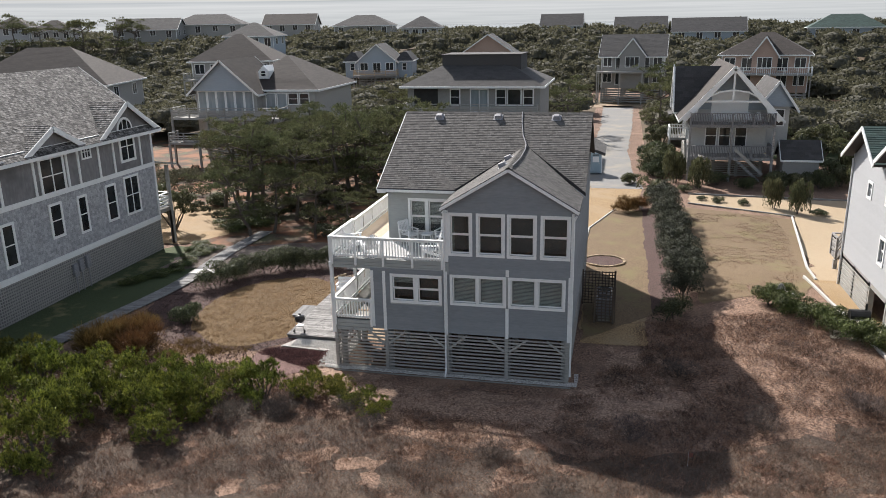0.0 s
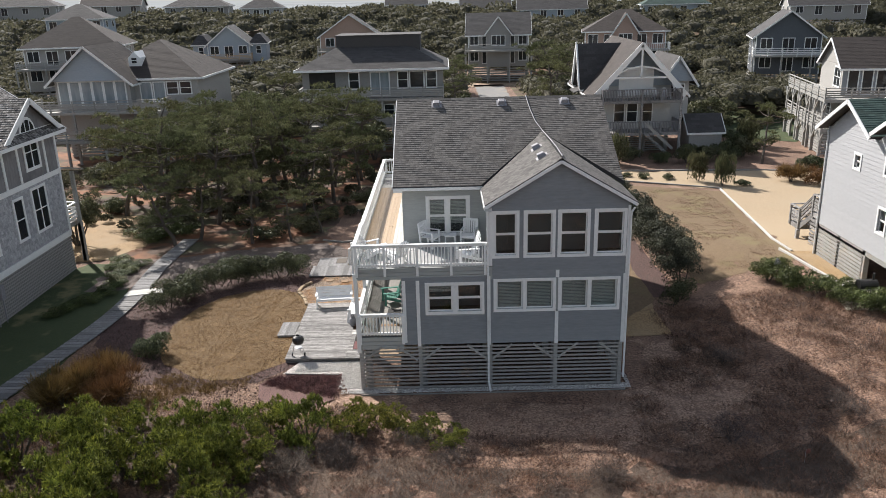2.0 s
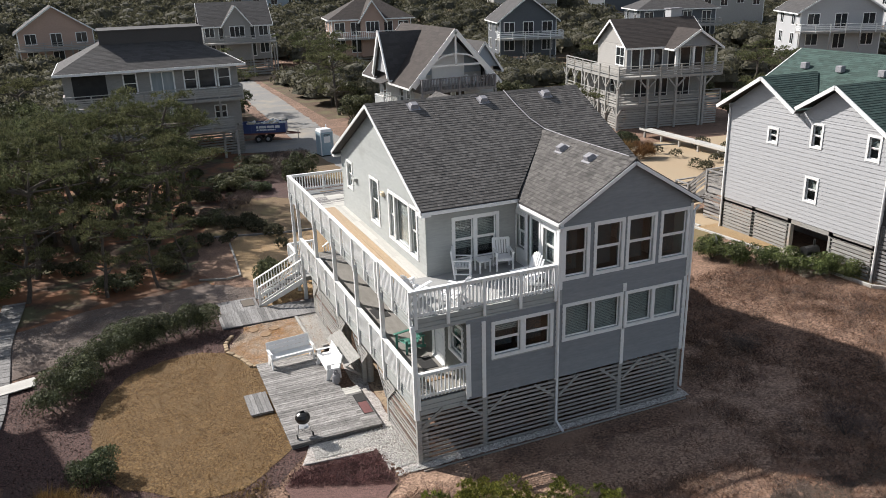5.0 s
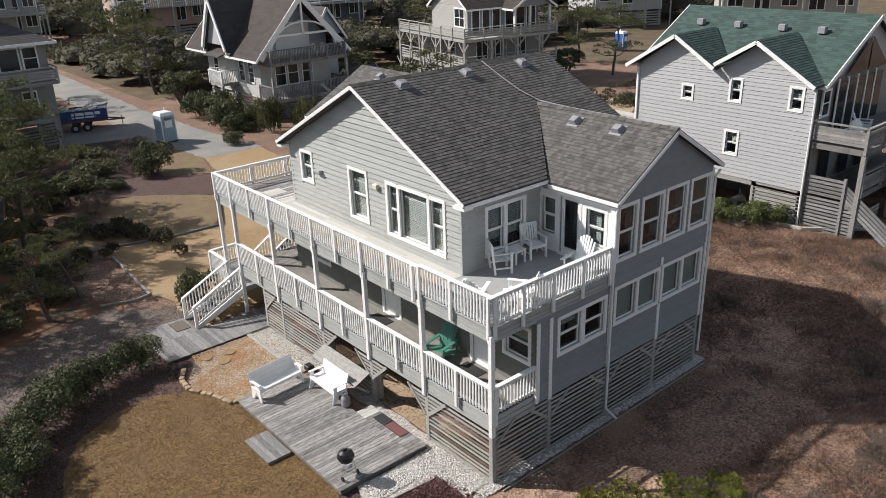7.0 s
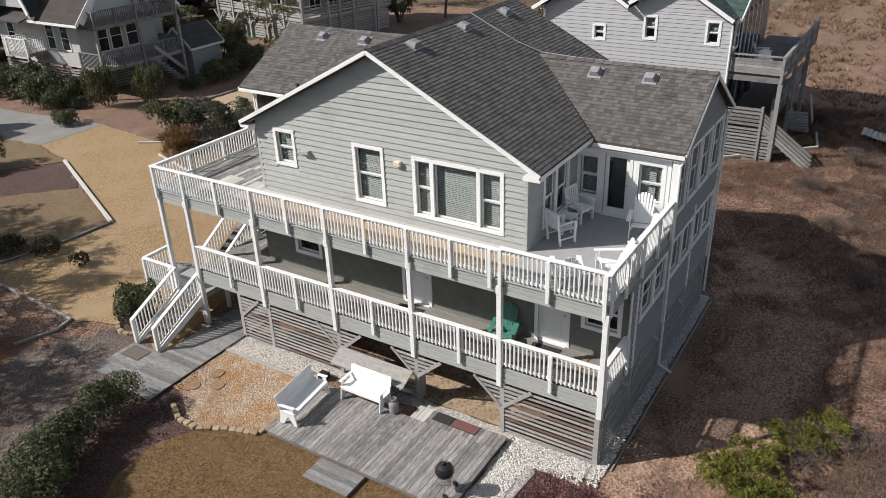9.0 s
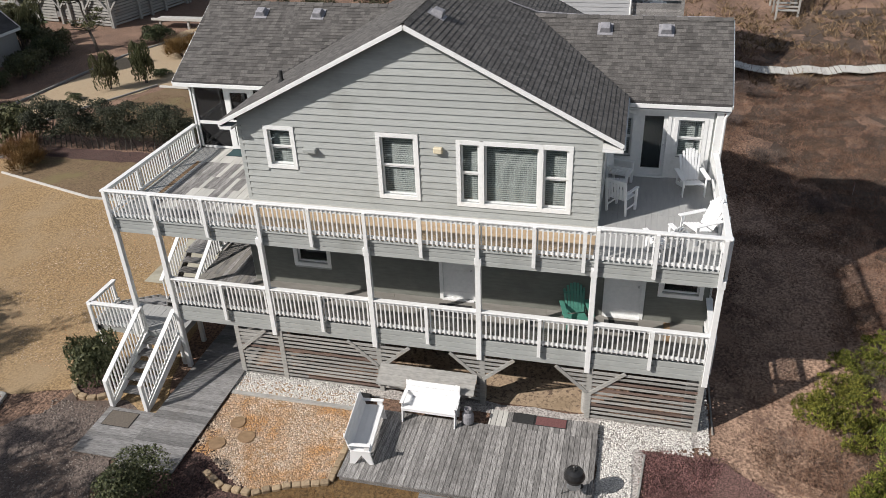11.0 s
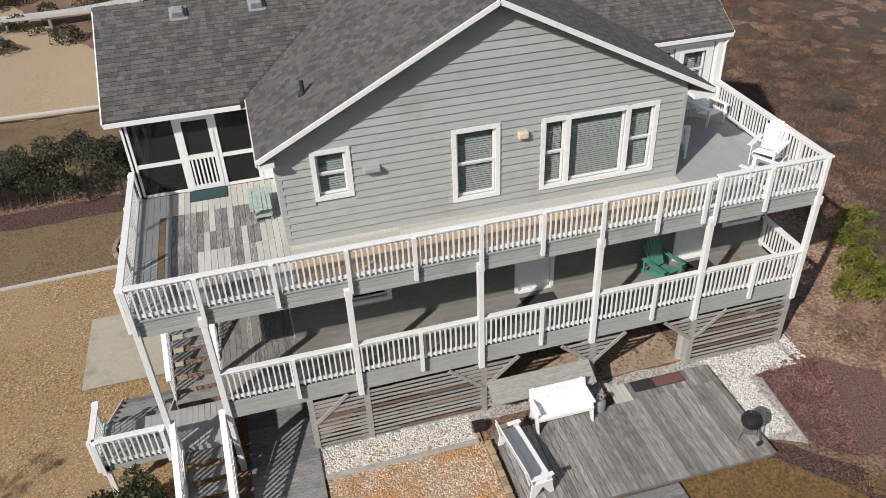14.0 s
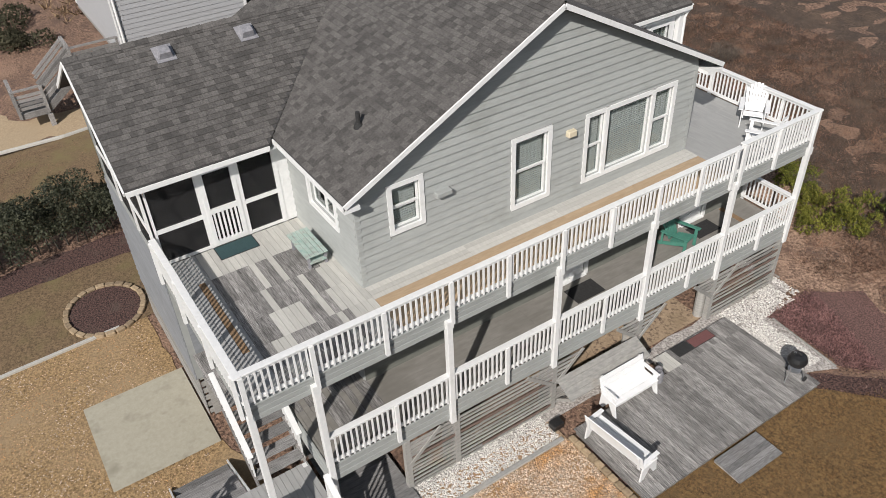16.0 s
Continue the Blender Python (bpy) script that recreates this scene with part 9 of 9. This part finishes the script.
PINE_BUSH = [shrub_proto(s, 40, 620, 0.085, 0.011, M["holly"], 0.8, up=0.8, kind="tuft", rads=(0.12, 0.28), tall=0.36) for s in (21, 22, 23)]
ROUND = [shrub_proto(s, 18, 6000, 0.06, 0.026, M["hedge"], 0.9, kind="leaf") for s in (31, 32)]
GREEN = [shrub_proto(s, 20, 4200, 0.07, 0.026, M["juniper"], 0.85, kind="leaf") for s in (41, 42)]
DARK = [shrub_proto(s, 20, 3000, 0.095, 0.032, M["oak"], 0.85, kind="leaf") for s in (51, 52)]
TWIGS = [shrub_proto(s, 18, 2600, 0.2, 0.006, M["twig"], 0.8, up=0.6) for s in (61, 62)]
STRAW = [shrub_proto(s, 12, 2600, 0.42, 0.012, M["straw"], 0.6, up=1.0) for s in (71,)]

for i, (x, y, s, h) in enumerate(((0.8, -2.9, 0.7, 0.75), (2.5, -4.3, 0.85, 0.8), (3.4, -5.1, 0.8, 0.75), (1.5, -3.6, 0.85, 0.9), (0.1, -3.8, 1.05, 1.3), (-1.3, -4.6, 1.2, 1.6), (-2.7, -4.0, 1.2, 1.5), (-4.0, -5.1, 1.4, 1.8), (-5.5, -4.9, 1.4, 1.8), (-4.5, -7.0, 1.5, 2.0), (-6.6, -6.3, 1.6, 2.1), (-8.2, -6.3, 1.5, 2.0),
                                  (-7.2, -8.6, 1.6, 2.2), (-9.2, -4.0, 1.3, 1.6), (-10.6, -5.2, 1.5, 1.9), (-11.2, -7.6, 1.6, 2.0), (-12.6, -4.2, 1.4, 1.7), (-14.2, -5.6, 1.5, 1.8), (-9.2, -10.2, 1.6, 2.2), (-12.2, -10.2, 1.6, 2.0),
                                  (-6.2, -10.8, 1.5, 2.0), (-15.4, -8.0, 1.5, 1.8), (-3.0, -6.4, 1.2, 1.5), (-8.0, -3.2, 1.0, 1.2), (-3.4, -8.6, 1.1, 1.3), (-15.5, -3.2, 1.2, 1.3), (-18, -6, 1.5, 1.8))):
    shrub("pine_scrub", PINE_BUSH[i % 3], x, y, s, h, "bright green needle-leaved dune shrub", "dune shrubs")
for i, (x, y, s) in enumerate(((-0.2, -5.6, 0.9), (2.2, -4.6, 0.7), (-1.6, -6.3, 0.9), (3.4, -5.8, 0.7), (8.0, -7.2, 0.8), (12.5, -5.0, 0.9), (17, -3.4, 0.9), (14.5, 1.5, 0.8), (20.5, -2.0, 0.9), (24.5, -3.5, 1.0), (-0.6, 32.6, 1.2), (-2.2, 29.8, 1.2), (3.2, 40.6, 1.4), (4.2, 42.6, 1.5), (6.4, 44.6, 1.4), (5.0, 44.6, 1.3), (5.6, 42.8, 1.3), (0.4, 33.6, 1.2), (27, -6, 1.0), (10.5, -10, 0.9), (31, -1, 1.1))):
    shrub("bare_shrub", TWIGS[i % 2], x, y, s, s * 0.8, "bare grey-brown twiggy shrub", "bare shrubs")
for x, y, s in ((-10.4, 0.6, 1.2), (-9.4, -0.4, 1.1), (-11.4, -0.6, 1.2), (-10.6, 1.7, 0.8), (12.4, 30.6, 1.0), (13.4, 31.4, 0.9), (30.5, 32.5, 1.2), (32.2, 31.6, 1.1)):
    shrub("straw_grass", STRAW[0], x, y, s, s * 1.1, "clump of tall straw-coloured ornamental grass", "grass clumps")
shrub("clipped_bush", ROUND[0], -9.35, 3.45, 0.95, 1.15, "rounded grey-green bush in the mulch")
shrub("oleander", DARK[0], -1.15, 17.0, 1.05, 1.75, "dark narrow-leaved shrub in a stone ring")
for i, (x, y, s, h) in enumerate(((19.1, 8.6, 0.9, 1.0), (19.9, 7.6, 1.0, 1.1), (20.6, 6.7, 0.9, 1.0), (21.2, 5.7, 0.95, 1.1), (21.9, 4.6, 1.0, 1.1), (22.6, 3.9, 0.9, 1.0), (19.6, 9.4, 0.8, 1.0))):
    shrub("garden_shrub", GREEN[i % 2], x, y, s, h, "leafy green shrub beside the concrete pad", "garden shrubs")
for i, (x, y, s, h) in enumerate(((5.3, 38.3, 1.6, 2.3), (2.2, 41.6, 1.4, 1.0), (15.6, 44.6, 0.9, 0.8), (14.9, 45.6, 1.3, 1.6), (20.2, 42.0, 1.2, 1.3), (14.7, 32.9, 1.6, 2.3), (22.4, 40.6, 1.1, 1.2), (24.8, 40.6, 1.4, 1.7), (26.6, 41.0, 1.4, 1.5), (28.6, 41.6, 1.5, 1.8),
                                  (30.4, 42.6, 1.5, 1.8), (17.2, 38.8, 0.8, 0.6), (19.6, 35.0, 0.6, 0.5), (21.4, 34.4, 0.6, 0.45), (18.4, 35.6, 0.5, 0.4), (26.4, 31.6, 0.7, 0.5), (-20.5, 28, 1.4, 1.2), (-26, 38, 2.0, 1.6), (-4.8, 24.6, 1.2, 1.0), (-5.8, 22.5, 1.3, 0.9), (-8.4, 20.2, 1.4, 0.9), (34, 36.5, 1.4, 1.3), (12.8, 41.5, 1.1, 1.1), (0.2, 37.6, 1.5, 1.2), (-2.6, 29.6, 1.3, 1.0), (15.2, 47.6, 1.9, 2.3), (15.9, 50.2, 2.1, 2.7), (15.4, 53.0, 2.0, 2.4), (16.6, 46.4, 1.5, 1.8), (1.8, 39.7, 1.5, 1.3), (1.7, 36.5, 1.2, 0.9), (2.9, 43.2, 1.6, 1.4), (-0.9, 38.6, 1.5, 1.1))):
    shrub("yard_shrub", DARK[i % 2] if i % 3 else ROUND[i % 2], x, y, s, h, "dense dark green yard shrub", "yard shrubs")
for i, (x, y) in enumerate(((-15.4, 20.6), (-14.2, 22.0), (-15.8, 23.4), (-14.6, 24.8), (-16.4, 21.8), (-16.8, 25.0), (-15.4, 26.4))):
    shrub("spreading_juniper", GREEN[i % 2], x, y, 1.4, 0.8, "low spreading green juniper", "junipers")
for i in range(13):
    shrub("grass_border", GREEN[i % 2], -14.3 - 0.35 * math.sin(i) - 0.14 * i, 15.6 - 0.9 * i if i < 9 else 15.2 + 0.4 * (i - 9), 0.75, 0.4, "low green border plant along the timber path", "border plants")
CYPRESS = shrub_proto(81, 16, 2600, 0.12, 0.03, M["oak"], 1.0, up=0.9)
for x, y, s, h in ((23.5, 33.4, 0.8, 2.4), (24.9, 31.8, 0.85, 2.6), (16.7, 42.7, 1.15, 2.9), (18.4, 40.4, 1.2, 2.8), (31.5, 45.0, 1.0, 3.0)):
    shrub("upright_cypress", CYPRESS, x, y, s, h, "small dark upright evergreen", "upright evergreens")


def hedge(name, pts, wide, high, mat, label, per=1300, leaf=0.07, seed=1):
    """A hedge along a line: woody core of stems and a dense uneven shell of leaves."""
    rs = np.random.RandomState(seed)
    t = thing(name, (*pts[0], ground_z(*pts[0])), label, "hedge")
    cs, rd = [], []
    g = Geo()
    for (x0, y0), (x1, y1) in zip(pts, pts[1:]):
        n = max(2, int(math.hypot(x1 - x0, y1 - y0) / 0.3))
        for i in range(n):
            for k in range(4):
                x = x0 + (x1 - x0) * i / n + rs.uniform(-1, 1) * (wide / 2 - 0.3)
                y = y0 + (y1 - y0) * i / n + rs.uniform(-1, 1) * 0.3
                z = ground_z(x, y)
                cs.append((x, y, z + high * rs.uniform(0.25, 0.76)))
                rd.append(rs.uniform(0.28, 0.46) * min(1.3, high))
            g.cyl((x0 + (x1 - x0) * i / n, y0 + (y1 - y0) * i / n, z - 0.05), (x, y, z + high * 0.6), 0.03, 0.015, 5)
    total = sum(math.hypot(b[0] - a[0], b[1] - a[1]) for a, b in zip(pts, pts[1:]))
    p, d = tuft_points(rs, np.array(cs), np.array(rd), int(per * total), 0.9, 0.6)
    w, s = flat_leaves(rs, p, d, leaf, leaf * 0.42, 0.7)
    part("stem", g, M["bark"], t)
    part("foliage", leaf_mesh("foliage", p, w, s, mat), mat, t)


hedge("curved_hedge", [(-10.6, 8.4), (-10.0, 10.5), (-8.5, 12.1), (-6.5, 13.1), (-4.5, 13.4)], 2.3, 1.35, M["hedge"], "low curved clipped hedge round the lawn", 6000, 0.06, 2)
hedge("tall_hedge", [(15.2, 9.4), (15.2, 16), (15.1, 24), (14.8, 32.0)], 2.1, 2.75, M["hedge_tall"], "tall dense grey-green hedge between the lots", 4600, 0.068, 3)
hedge("low_hedge", [(14.2, 7.6), (15.0, 8.6)], 1.4, 1.1, M["hedge"], "low end of the hedge", 3200, 0.06, 4)


for x, y, s in ((-159, 168, 1.9), (-152, 172, 1.7), (-138, 170, 1.75), (-129, 170, 1.75), (-122, 172, 1.6), (-145, 176, 1.6)):
    tree("tall_pine", PINES[int(-x) % 4], x, y, s, "tall open pine standing above the far woods", "tall pines")


def far_woods():
    """The woods that fill the land between the houses, out to the sound."""
    rs = np.random.RandomState(5)
    homes = [(o.location.x, o.location.y) for o in bpy.data.objects if o.type == "EMPTY" and o.get("category") == "house"]
    homes += [(-27, 52), (-27, 58), (41, 48), (45, 46), (-3, 56)]
    cs, rd = [], []
    tries = 0
    while len(cs) < 5200 and tries < 40000:
        tries += 1
        y = 60 + 245 * rs.rand() ** 1.25
        x = rs.uniform(-1, 1) * (75 + y * 0.62)
        if 5.5 < x < 16.5 and y < 112 or abs(y - 105 + max(0, x - 30) * 0.42) < 5.5 and abs(x) < 100:
            continue
        if (x + 38) ** 2 + (y - 119) ** 2 < 90 or min((x - hx) ** 2 + (y - hy - 4) ** 2 for hx, hy in homes) < 100:
            continue
        hgt = 1.6 + 2.2 * noise.noise((x * 0.035, y * 0.035, 2)) + rs.uniform(-0.5, 1.0)
        cs.append((x, y, max(0.4, hgt) + ground_z(x, y)))
        rd.append(rs.uniform(1.5, 2.6) + 1.5 * min(1.0, (y - 60) / 90) * rs.rand())
    cs, rd = np.array(cs), np.array(rd)
    p, d = tuft_points(rs, cs, rd, 420000, 0.62, 0.84, (150.0 / (cs[:, 1] + 20.0)) ** 1.3)
    size = 0.3 + 0.003 * np.maximum(0, p[:, 1] - 60)
    w, s = flat_leaves(rs, p, d, size, size * 0.42, 1.15)
    tagged(new("far_woods", leaf_mesh("far_woods", p, w, s, M["far"])), "dull olive-brown scrub woods between the houses", "woods", "", "stuff")
    # Solid domes added below the leaves hide the ground, coloured dark as inner shade.
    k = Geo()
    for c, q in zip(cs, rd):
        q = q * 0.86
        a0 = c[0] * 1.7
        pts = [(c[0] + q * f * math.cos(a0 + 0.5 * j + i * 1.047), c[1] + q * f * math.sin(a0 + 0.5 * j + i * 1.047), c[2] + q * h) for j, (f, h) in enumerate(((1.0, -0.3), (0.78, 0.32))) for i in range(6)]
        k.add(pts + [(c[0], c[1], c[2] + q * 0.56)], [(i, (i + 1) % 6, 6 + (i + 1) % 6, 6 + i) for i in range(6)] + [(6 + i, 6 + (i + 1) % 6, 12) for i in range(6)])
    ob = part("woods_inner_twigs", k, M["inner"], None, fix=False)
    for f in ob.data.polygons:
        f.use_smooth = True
    tagged(ob, "added domes filling the scrub woods, inner shade put into their colour", "woods", "", "stuff")


far_woods()


def near_scrub(name, x0, x1, y0, y1, count, label, seed, big=(0.5, 1.1), skip=None):
    rs = np.random.RandomState(seed)
    cs, rd = [], []
    for i in range(count):
        x, y = rs.uniform(x0, x1), rs.uniform(y0, y1)
        if skip and skip(x, y):
            continue
        cs.append((x, y, ground_z(x, y) + 0.3))
        rd.append(rs.uniform(*big))
    p, d = tuft_points(rs, np.array(cs), np.array(rd), 300 * len(cs), 0.7, 0.5)
    p[:, 2] = np.maximum(p[:, 2], 0.03)
    w, s = flat_leaves(rs, p, d, 0.16, 0.055, 0.7)
    tagged(new(name, leaf_mesh(name, p, w, s, M["far"])), label, "scrub", "", "stuff")


near_scrub("side_scrub", 33, 60, 14, 33, 110, "dull olive dune scrub", 6)
near_scrub("lane_scrub", -40, -20, 18, 44, 70, "dark scrub beside the sandy ground", 7, skip=lambda x, y: x > -27 and y < 30)
near_scrub("understorey", -22, 1, 20, 44, 120, "low undergrowth below the pines", 8, (0.3, 0.7), skip=lambda x, y: y < 21 + abs(x + 8) * 0.2)


def dry_scrub(name, x0, x1, y0, y1, clumps, blades, label, seed, length=0.3, width=0.012, mat="dry", gate=-0.12, skip=None, lift=0.0):
    """Dead grass and low twigs in clumps, thinning out over the sandy spots."""
    rs = np.random.RandomState(seed)
    pts = []
    while len(pts) < clumps:
        x, y = rs.uniform(x0, x1), rs.uniform(y0, y1)
        if noise.noise((x * 0.3, y * 0.3, 7)) + 0.5 * noise.noise((x * 1.1, y * 1.1, 1)) < gate + 0.25 * rs.rand() or skip and skip(x, y):
            if rs.rand() > 0.04:
                continue
        if skip and skip(x, y):
            continue
        pts.append((x, y, ground_z(x, y) + lift))
    c = np.repeat(np.array(pts), blades, axis=0)
    n = len(c)
    a, q = rs.uniform(0, 6.283, n), rs.rand(n) ** 0.5 * 0.2
    c[:, 0] += np.cos(a) * q
    c[:, 1] += np.sin(a) * q
    way = unit_rows(np.stack([np.cos(a) * rs.uniform(0.2, 1.3, n), np.sin(a) * rs.uniform(0.2, 1.3, n), rs.uniform(0.35, 1.0, n)], 1)) * (length * rs.uniform(0.4, 1.4, (n, 1)))
    side = unit_rows(np.cross(way, rs.normal(size=(n, 3)))) * width
    tagged(new(name, leaf_mesh(name, c, way, side, M[mat])), label, "grass", "", "stuff")


def yard(x, y):
    return -1.5 < x < 11.2 and y > -1.0 or x < -13 and y > -2 or x < 3 and y > -1.4 or 2.5 < x < 10 and y > -4.6 + 0.5 * math.sin(x * 1.7) and y > -4.5


def dune_brush(name, count, each, mat, label, seed, skip):
    """Low leafless bushes over the dune, in uneven drifts."""
    rs = np.random.RandomState(seed)
    cs, rd = [], []
    while len(cs) < count:
        x, y = rs.uniform(-14, 34), rs.uniform(-15, 7)
        if skip(x, y) or noise.noise((x * 0.22, y * 0.22, 4)) + 0.4 * noise.noise((x * 0.9, y * 0.9, 6)) < -0.1 + 0.3 * rs.rand():
            continue
        cs.append((x, y, ground_z(x, y) + 0.04))
        rd.append(rs.uniform(0.14, 0.42))
    p, d = tuft_points(rs, np.array(cs), np.array(rd), count * each, 0.75, 0.35)
    w, s = leaves(rs, p, d, 0.11, 0.0055, 0.5, 0.9)
    tagged(new(name, leaf_mesh(name, p, w, s, M[mat])), label, "scrub", "", "stuff")


def off_dune(x, y):
    return yard(x, y) or (x < 13 and y > 2) or x > 22.6 and y > 2.5


dune_brush("dune_brush", 2300, 60, "dry", "low rust-brown dune bushes without leaves", 31, off_dune)
dune_brush("grey_brush", 1100, 60, "twig", "low grey twiggy dune bushes", 32, off_dune)
dry_scrub("dune_grass", -14, 34, -15, 7.5, 24000, 11, "dry brown dune grass and low twigs", 11, 0.2, 0.006, "dry", -0.4, lambda x, y: yard(x, y) or (x < 13 and y > 2) or x > 22.6 and y > 2.5)
dry_scrub("dune_twigs", -14, 34, -15, 6.5, 11000, 8, "pale dead twigs among the dune grass", 12, 0.26, 0.0045, "twig", -0.15, lambda x, y: yard(x, y) or (x < 13 and y > 2) or x > 22.6 and y > 2.5)
dry_scrub("far_dune_grass", 26, 75, -26, 14, 4000, 8, "dry dune grass beyond the white house", 13, 0.5, 0.03, "dry", -0.15, lambda x, y: x < 34 and y > -2)
dry_scrub("sparse_tufts", 0, 11, -5, -1, 500, 7, "sparse dry tufts on the sandy path", 15, 0.16, 0.008, "dry", -0.3)
dry_scrub("bed_weeds", -13, -1, -1.4, 1.6, 900, 8, "dry weeds beside the mulch", 16, 0.22, 0.01, "straw", -0.1, lambda x, y: (x + 6.0) ** 2 / 12.6 + (y - 6.2) ** 2 / 25.5 < 1.05 or x > -4.6)

dry_scrub("lawn_blades", -10.3, -2.2, 0.9, 11.3, 7000, 8, "short dormant blades of the rounded lawn", 17, 0.05, 0.006, "straw", -1.5, lambda x, y: (x + 6.0) ** 2 / 12.6 + (y - 6.2) ** 2 / 25.5 > 0.98, 0.028)
dry_scrub("lawn_tufts", 15.8, 23.0, 10.5, 31.0, 2600, 8, "short worn blades of the wide lawn", 18, 0.06, 0.008, "dry", -0.1, lambda x, y: x > 21.0 + (y - 10) * 0.13, 0.018)
dry_scrub("mulch_patch_chips", -4.1, -1.0, -1.4, 1.35, 1500, 9, "loose red bark chips beside the gravel", 21, 0.055, 0.018, "chip_red", -1.5, lambda x, y: y > 1.25 or x < -4.1 + 0.35 * y * y or y < -0.55 - 0.4 * (x + 1.0), 0.044)
dry_scrub("mulch_chips", -13.2, -1.2, -1.4, 14.4, 2600, 7, "loose bark chips on the mulch bed", 19, 0.07, 0.022, "chip", -1.5, lambda x, y: (x + 6.0) ** 2 / 12.8 + (y - 6.2) ** 2 / 25.8 < 1.0 or x > -3.2 and y > 1.6 or x < -12.6 + 0.1 * abs(y - 7))

# ---- dune walkway, marker and other small things ----
dune_walk = thing("dune_walkway", (29.4, -8, 0), "pale plank walkway across the dune", "walkway")
for i in range(62):
    y = -3.2 - i * 0.24
    piece("plank", unit("plank_deck_light", M["deck_light"]), dune_walk, scaled(Matrix.Translation((28.8, y, ground_z(29.4, y) + 0.25)), 1.2, 0.22, 0.05))
stair_walk = thing("dune_stairs", (43, -7, 0), "weathered dune stairs with rails", "stairs")
for i in range(10):
    part("tread", Geo().box(42 + i * 0.32, -8.2, 1.2 + i * 0.18, 42.34 + i * 0.32, -6.8, 1.26 + i * 0.18), M["slat"], stair_walk)
for y in (-8.2, -6.8):
    part("stair_rail", Geo().beam((41.8, y, 2.2), (45.4, y, 4.2), 0.08, 0.14), M["slat"], stair_walk)
    for k in (0, 0.5, 1):
        part("rail_post", Geo().box(41.9 + 3.4 * k, y - 0.06, 0.2, 42.02 + 3.4 * k, y + 0.06, 2.25 + 1.95 * k), M["slat"], stair_walk)
ramp = thing("yard_boardwalk", (38, 28, 0), "pale raised boardwalk with a low rail", "boardwalk")
for i in range(96):
    piece("plank", unit("plank_deck_light", M["deck_light"]), ramp, scaled(Matrix.Translation((37.3, 16.4 + i * 0.235, ground_z(38, 16.4 + i * 0.235) + 0.62)), 1.3, 0.22, 0.05))
part("side_rail", Geo().box(37.24, 16.3, 0.66, 37.3, 38.9, 0.84), M["deck_light"], ramp)
for i in range(10):
    part("post", Geo().box(37.35, 16.6 + i * 2.4, -0.1, 37.5, 16.76 + i * 2.4, 0.62), M["slat"], ramp)
stake = thing("marker_flag", (14.2, -6.4, ground_z(14.2, -6.4)), "small red marker flag on a wire", "flag")
z = ground_z(14.2, -6.4)
part("wire", Geo().cyl((14.2, -6.4, z), (14.2, -6.4, z + 0.5), 0.006, n=5), M["metal"], stake)
part("flag", Geo().box(14.2, -6.4, z + 0.36, 14.34, -6.394, z + 0.5), M["rust"], stake)


# ---- roof shingles that can be told apart, over the low part of the back wing's seaward slope ----
def shingle_pieces(parent, e, r_, along, poly, course=0.145, seed=7):
    e, up_, a = Vector(e), Vector(r_) - Vector(e), Vector(along)
    k = up_.length / math.hypot(up_.x, up_.y)
    u = up_.normalized()
    n = u.cross(a) if u.cross(a).z > 0 else a.cross(u)
    pts = [(s, d * k) for s, d in poly]
    me = mesh_of("shingle", Geo().hexa([(0, 0, 0), (1, 0, 0), (1, 1, 0), (0, 1, 0), (0, 0, 1), (1, 0, 1), (1, 1, 0.12), (0, 1, 0.12)]), M["shingle_one"])
    rr = random.Random(seed)
    r0, top = 0.0, max(p[1] for p in pts)
    turn = Matrix((a, u, n)).transposed().to_4x4()
    while r0 < top - 0.02:
        r1 = min(r0 + course, top)
        lo, hi = span_at(pts, r0 + 0.001), span_at(pts, r1 - 0.001)
        s, end = max(lo[0], hi[0]), min(lo[1], hi[1])
        while s < end - 0.01:
            s1 = min(s + rr.uniform(0.15, 0.25), end)
            if end - s1 < 0.08:
                s1 = end
            m = Matrix.Translation(e + a * s + u * r0 + n * 0.002) @ turn
            piece("shingle", me, parent, scaled(m, s1 - s - 0.004, r1 - r0 + 0.008, 0.016 * rr.uniform(0.85, 1.3)))
            s = s1
        r0 += course


shingle_pieces(LOW_SLOPE, (BE0, 0, 7.38), (BR, 0, BZ), (0, 1, 0), [(VIN, 0), (BY1, 0), (BY1, 1.9), (VIN - VSLANT * 1.9, 1.9)])
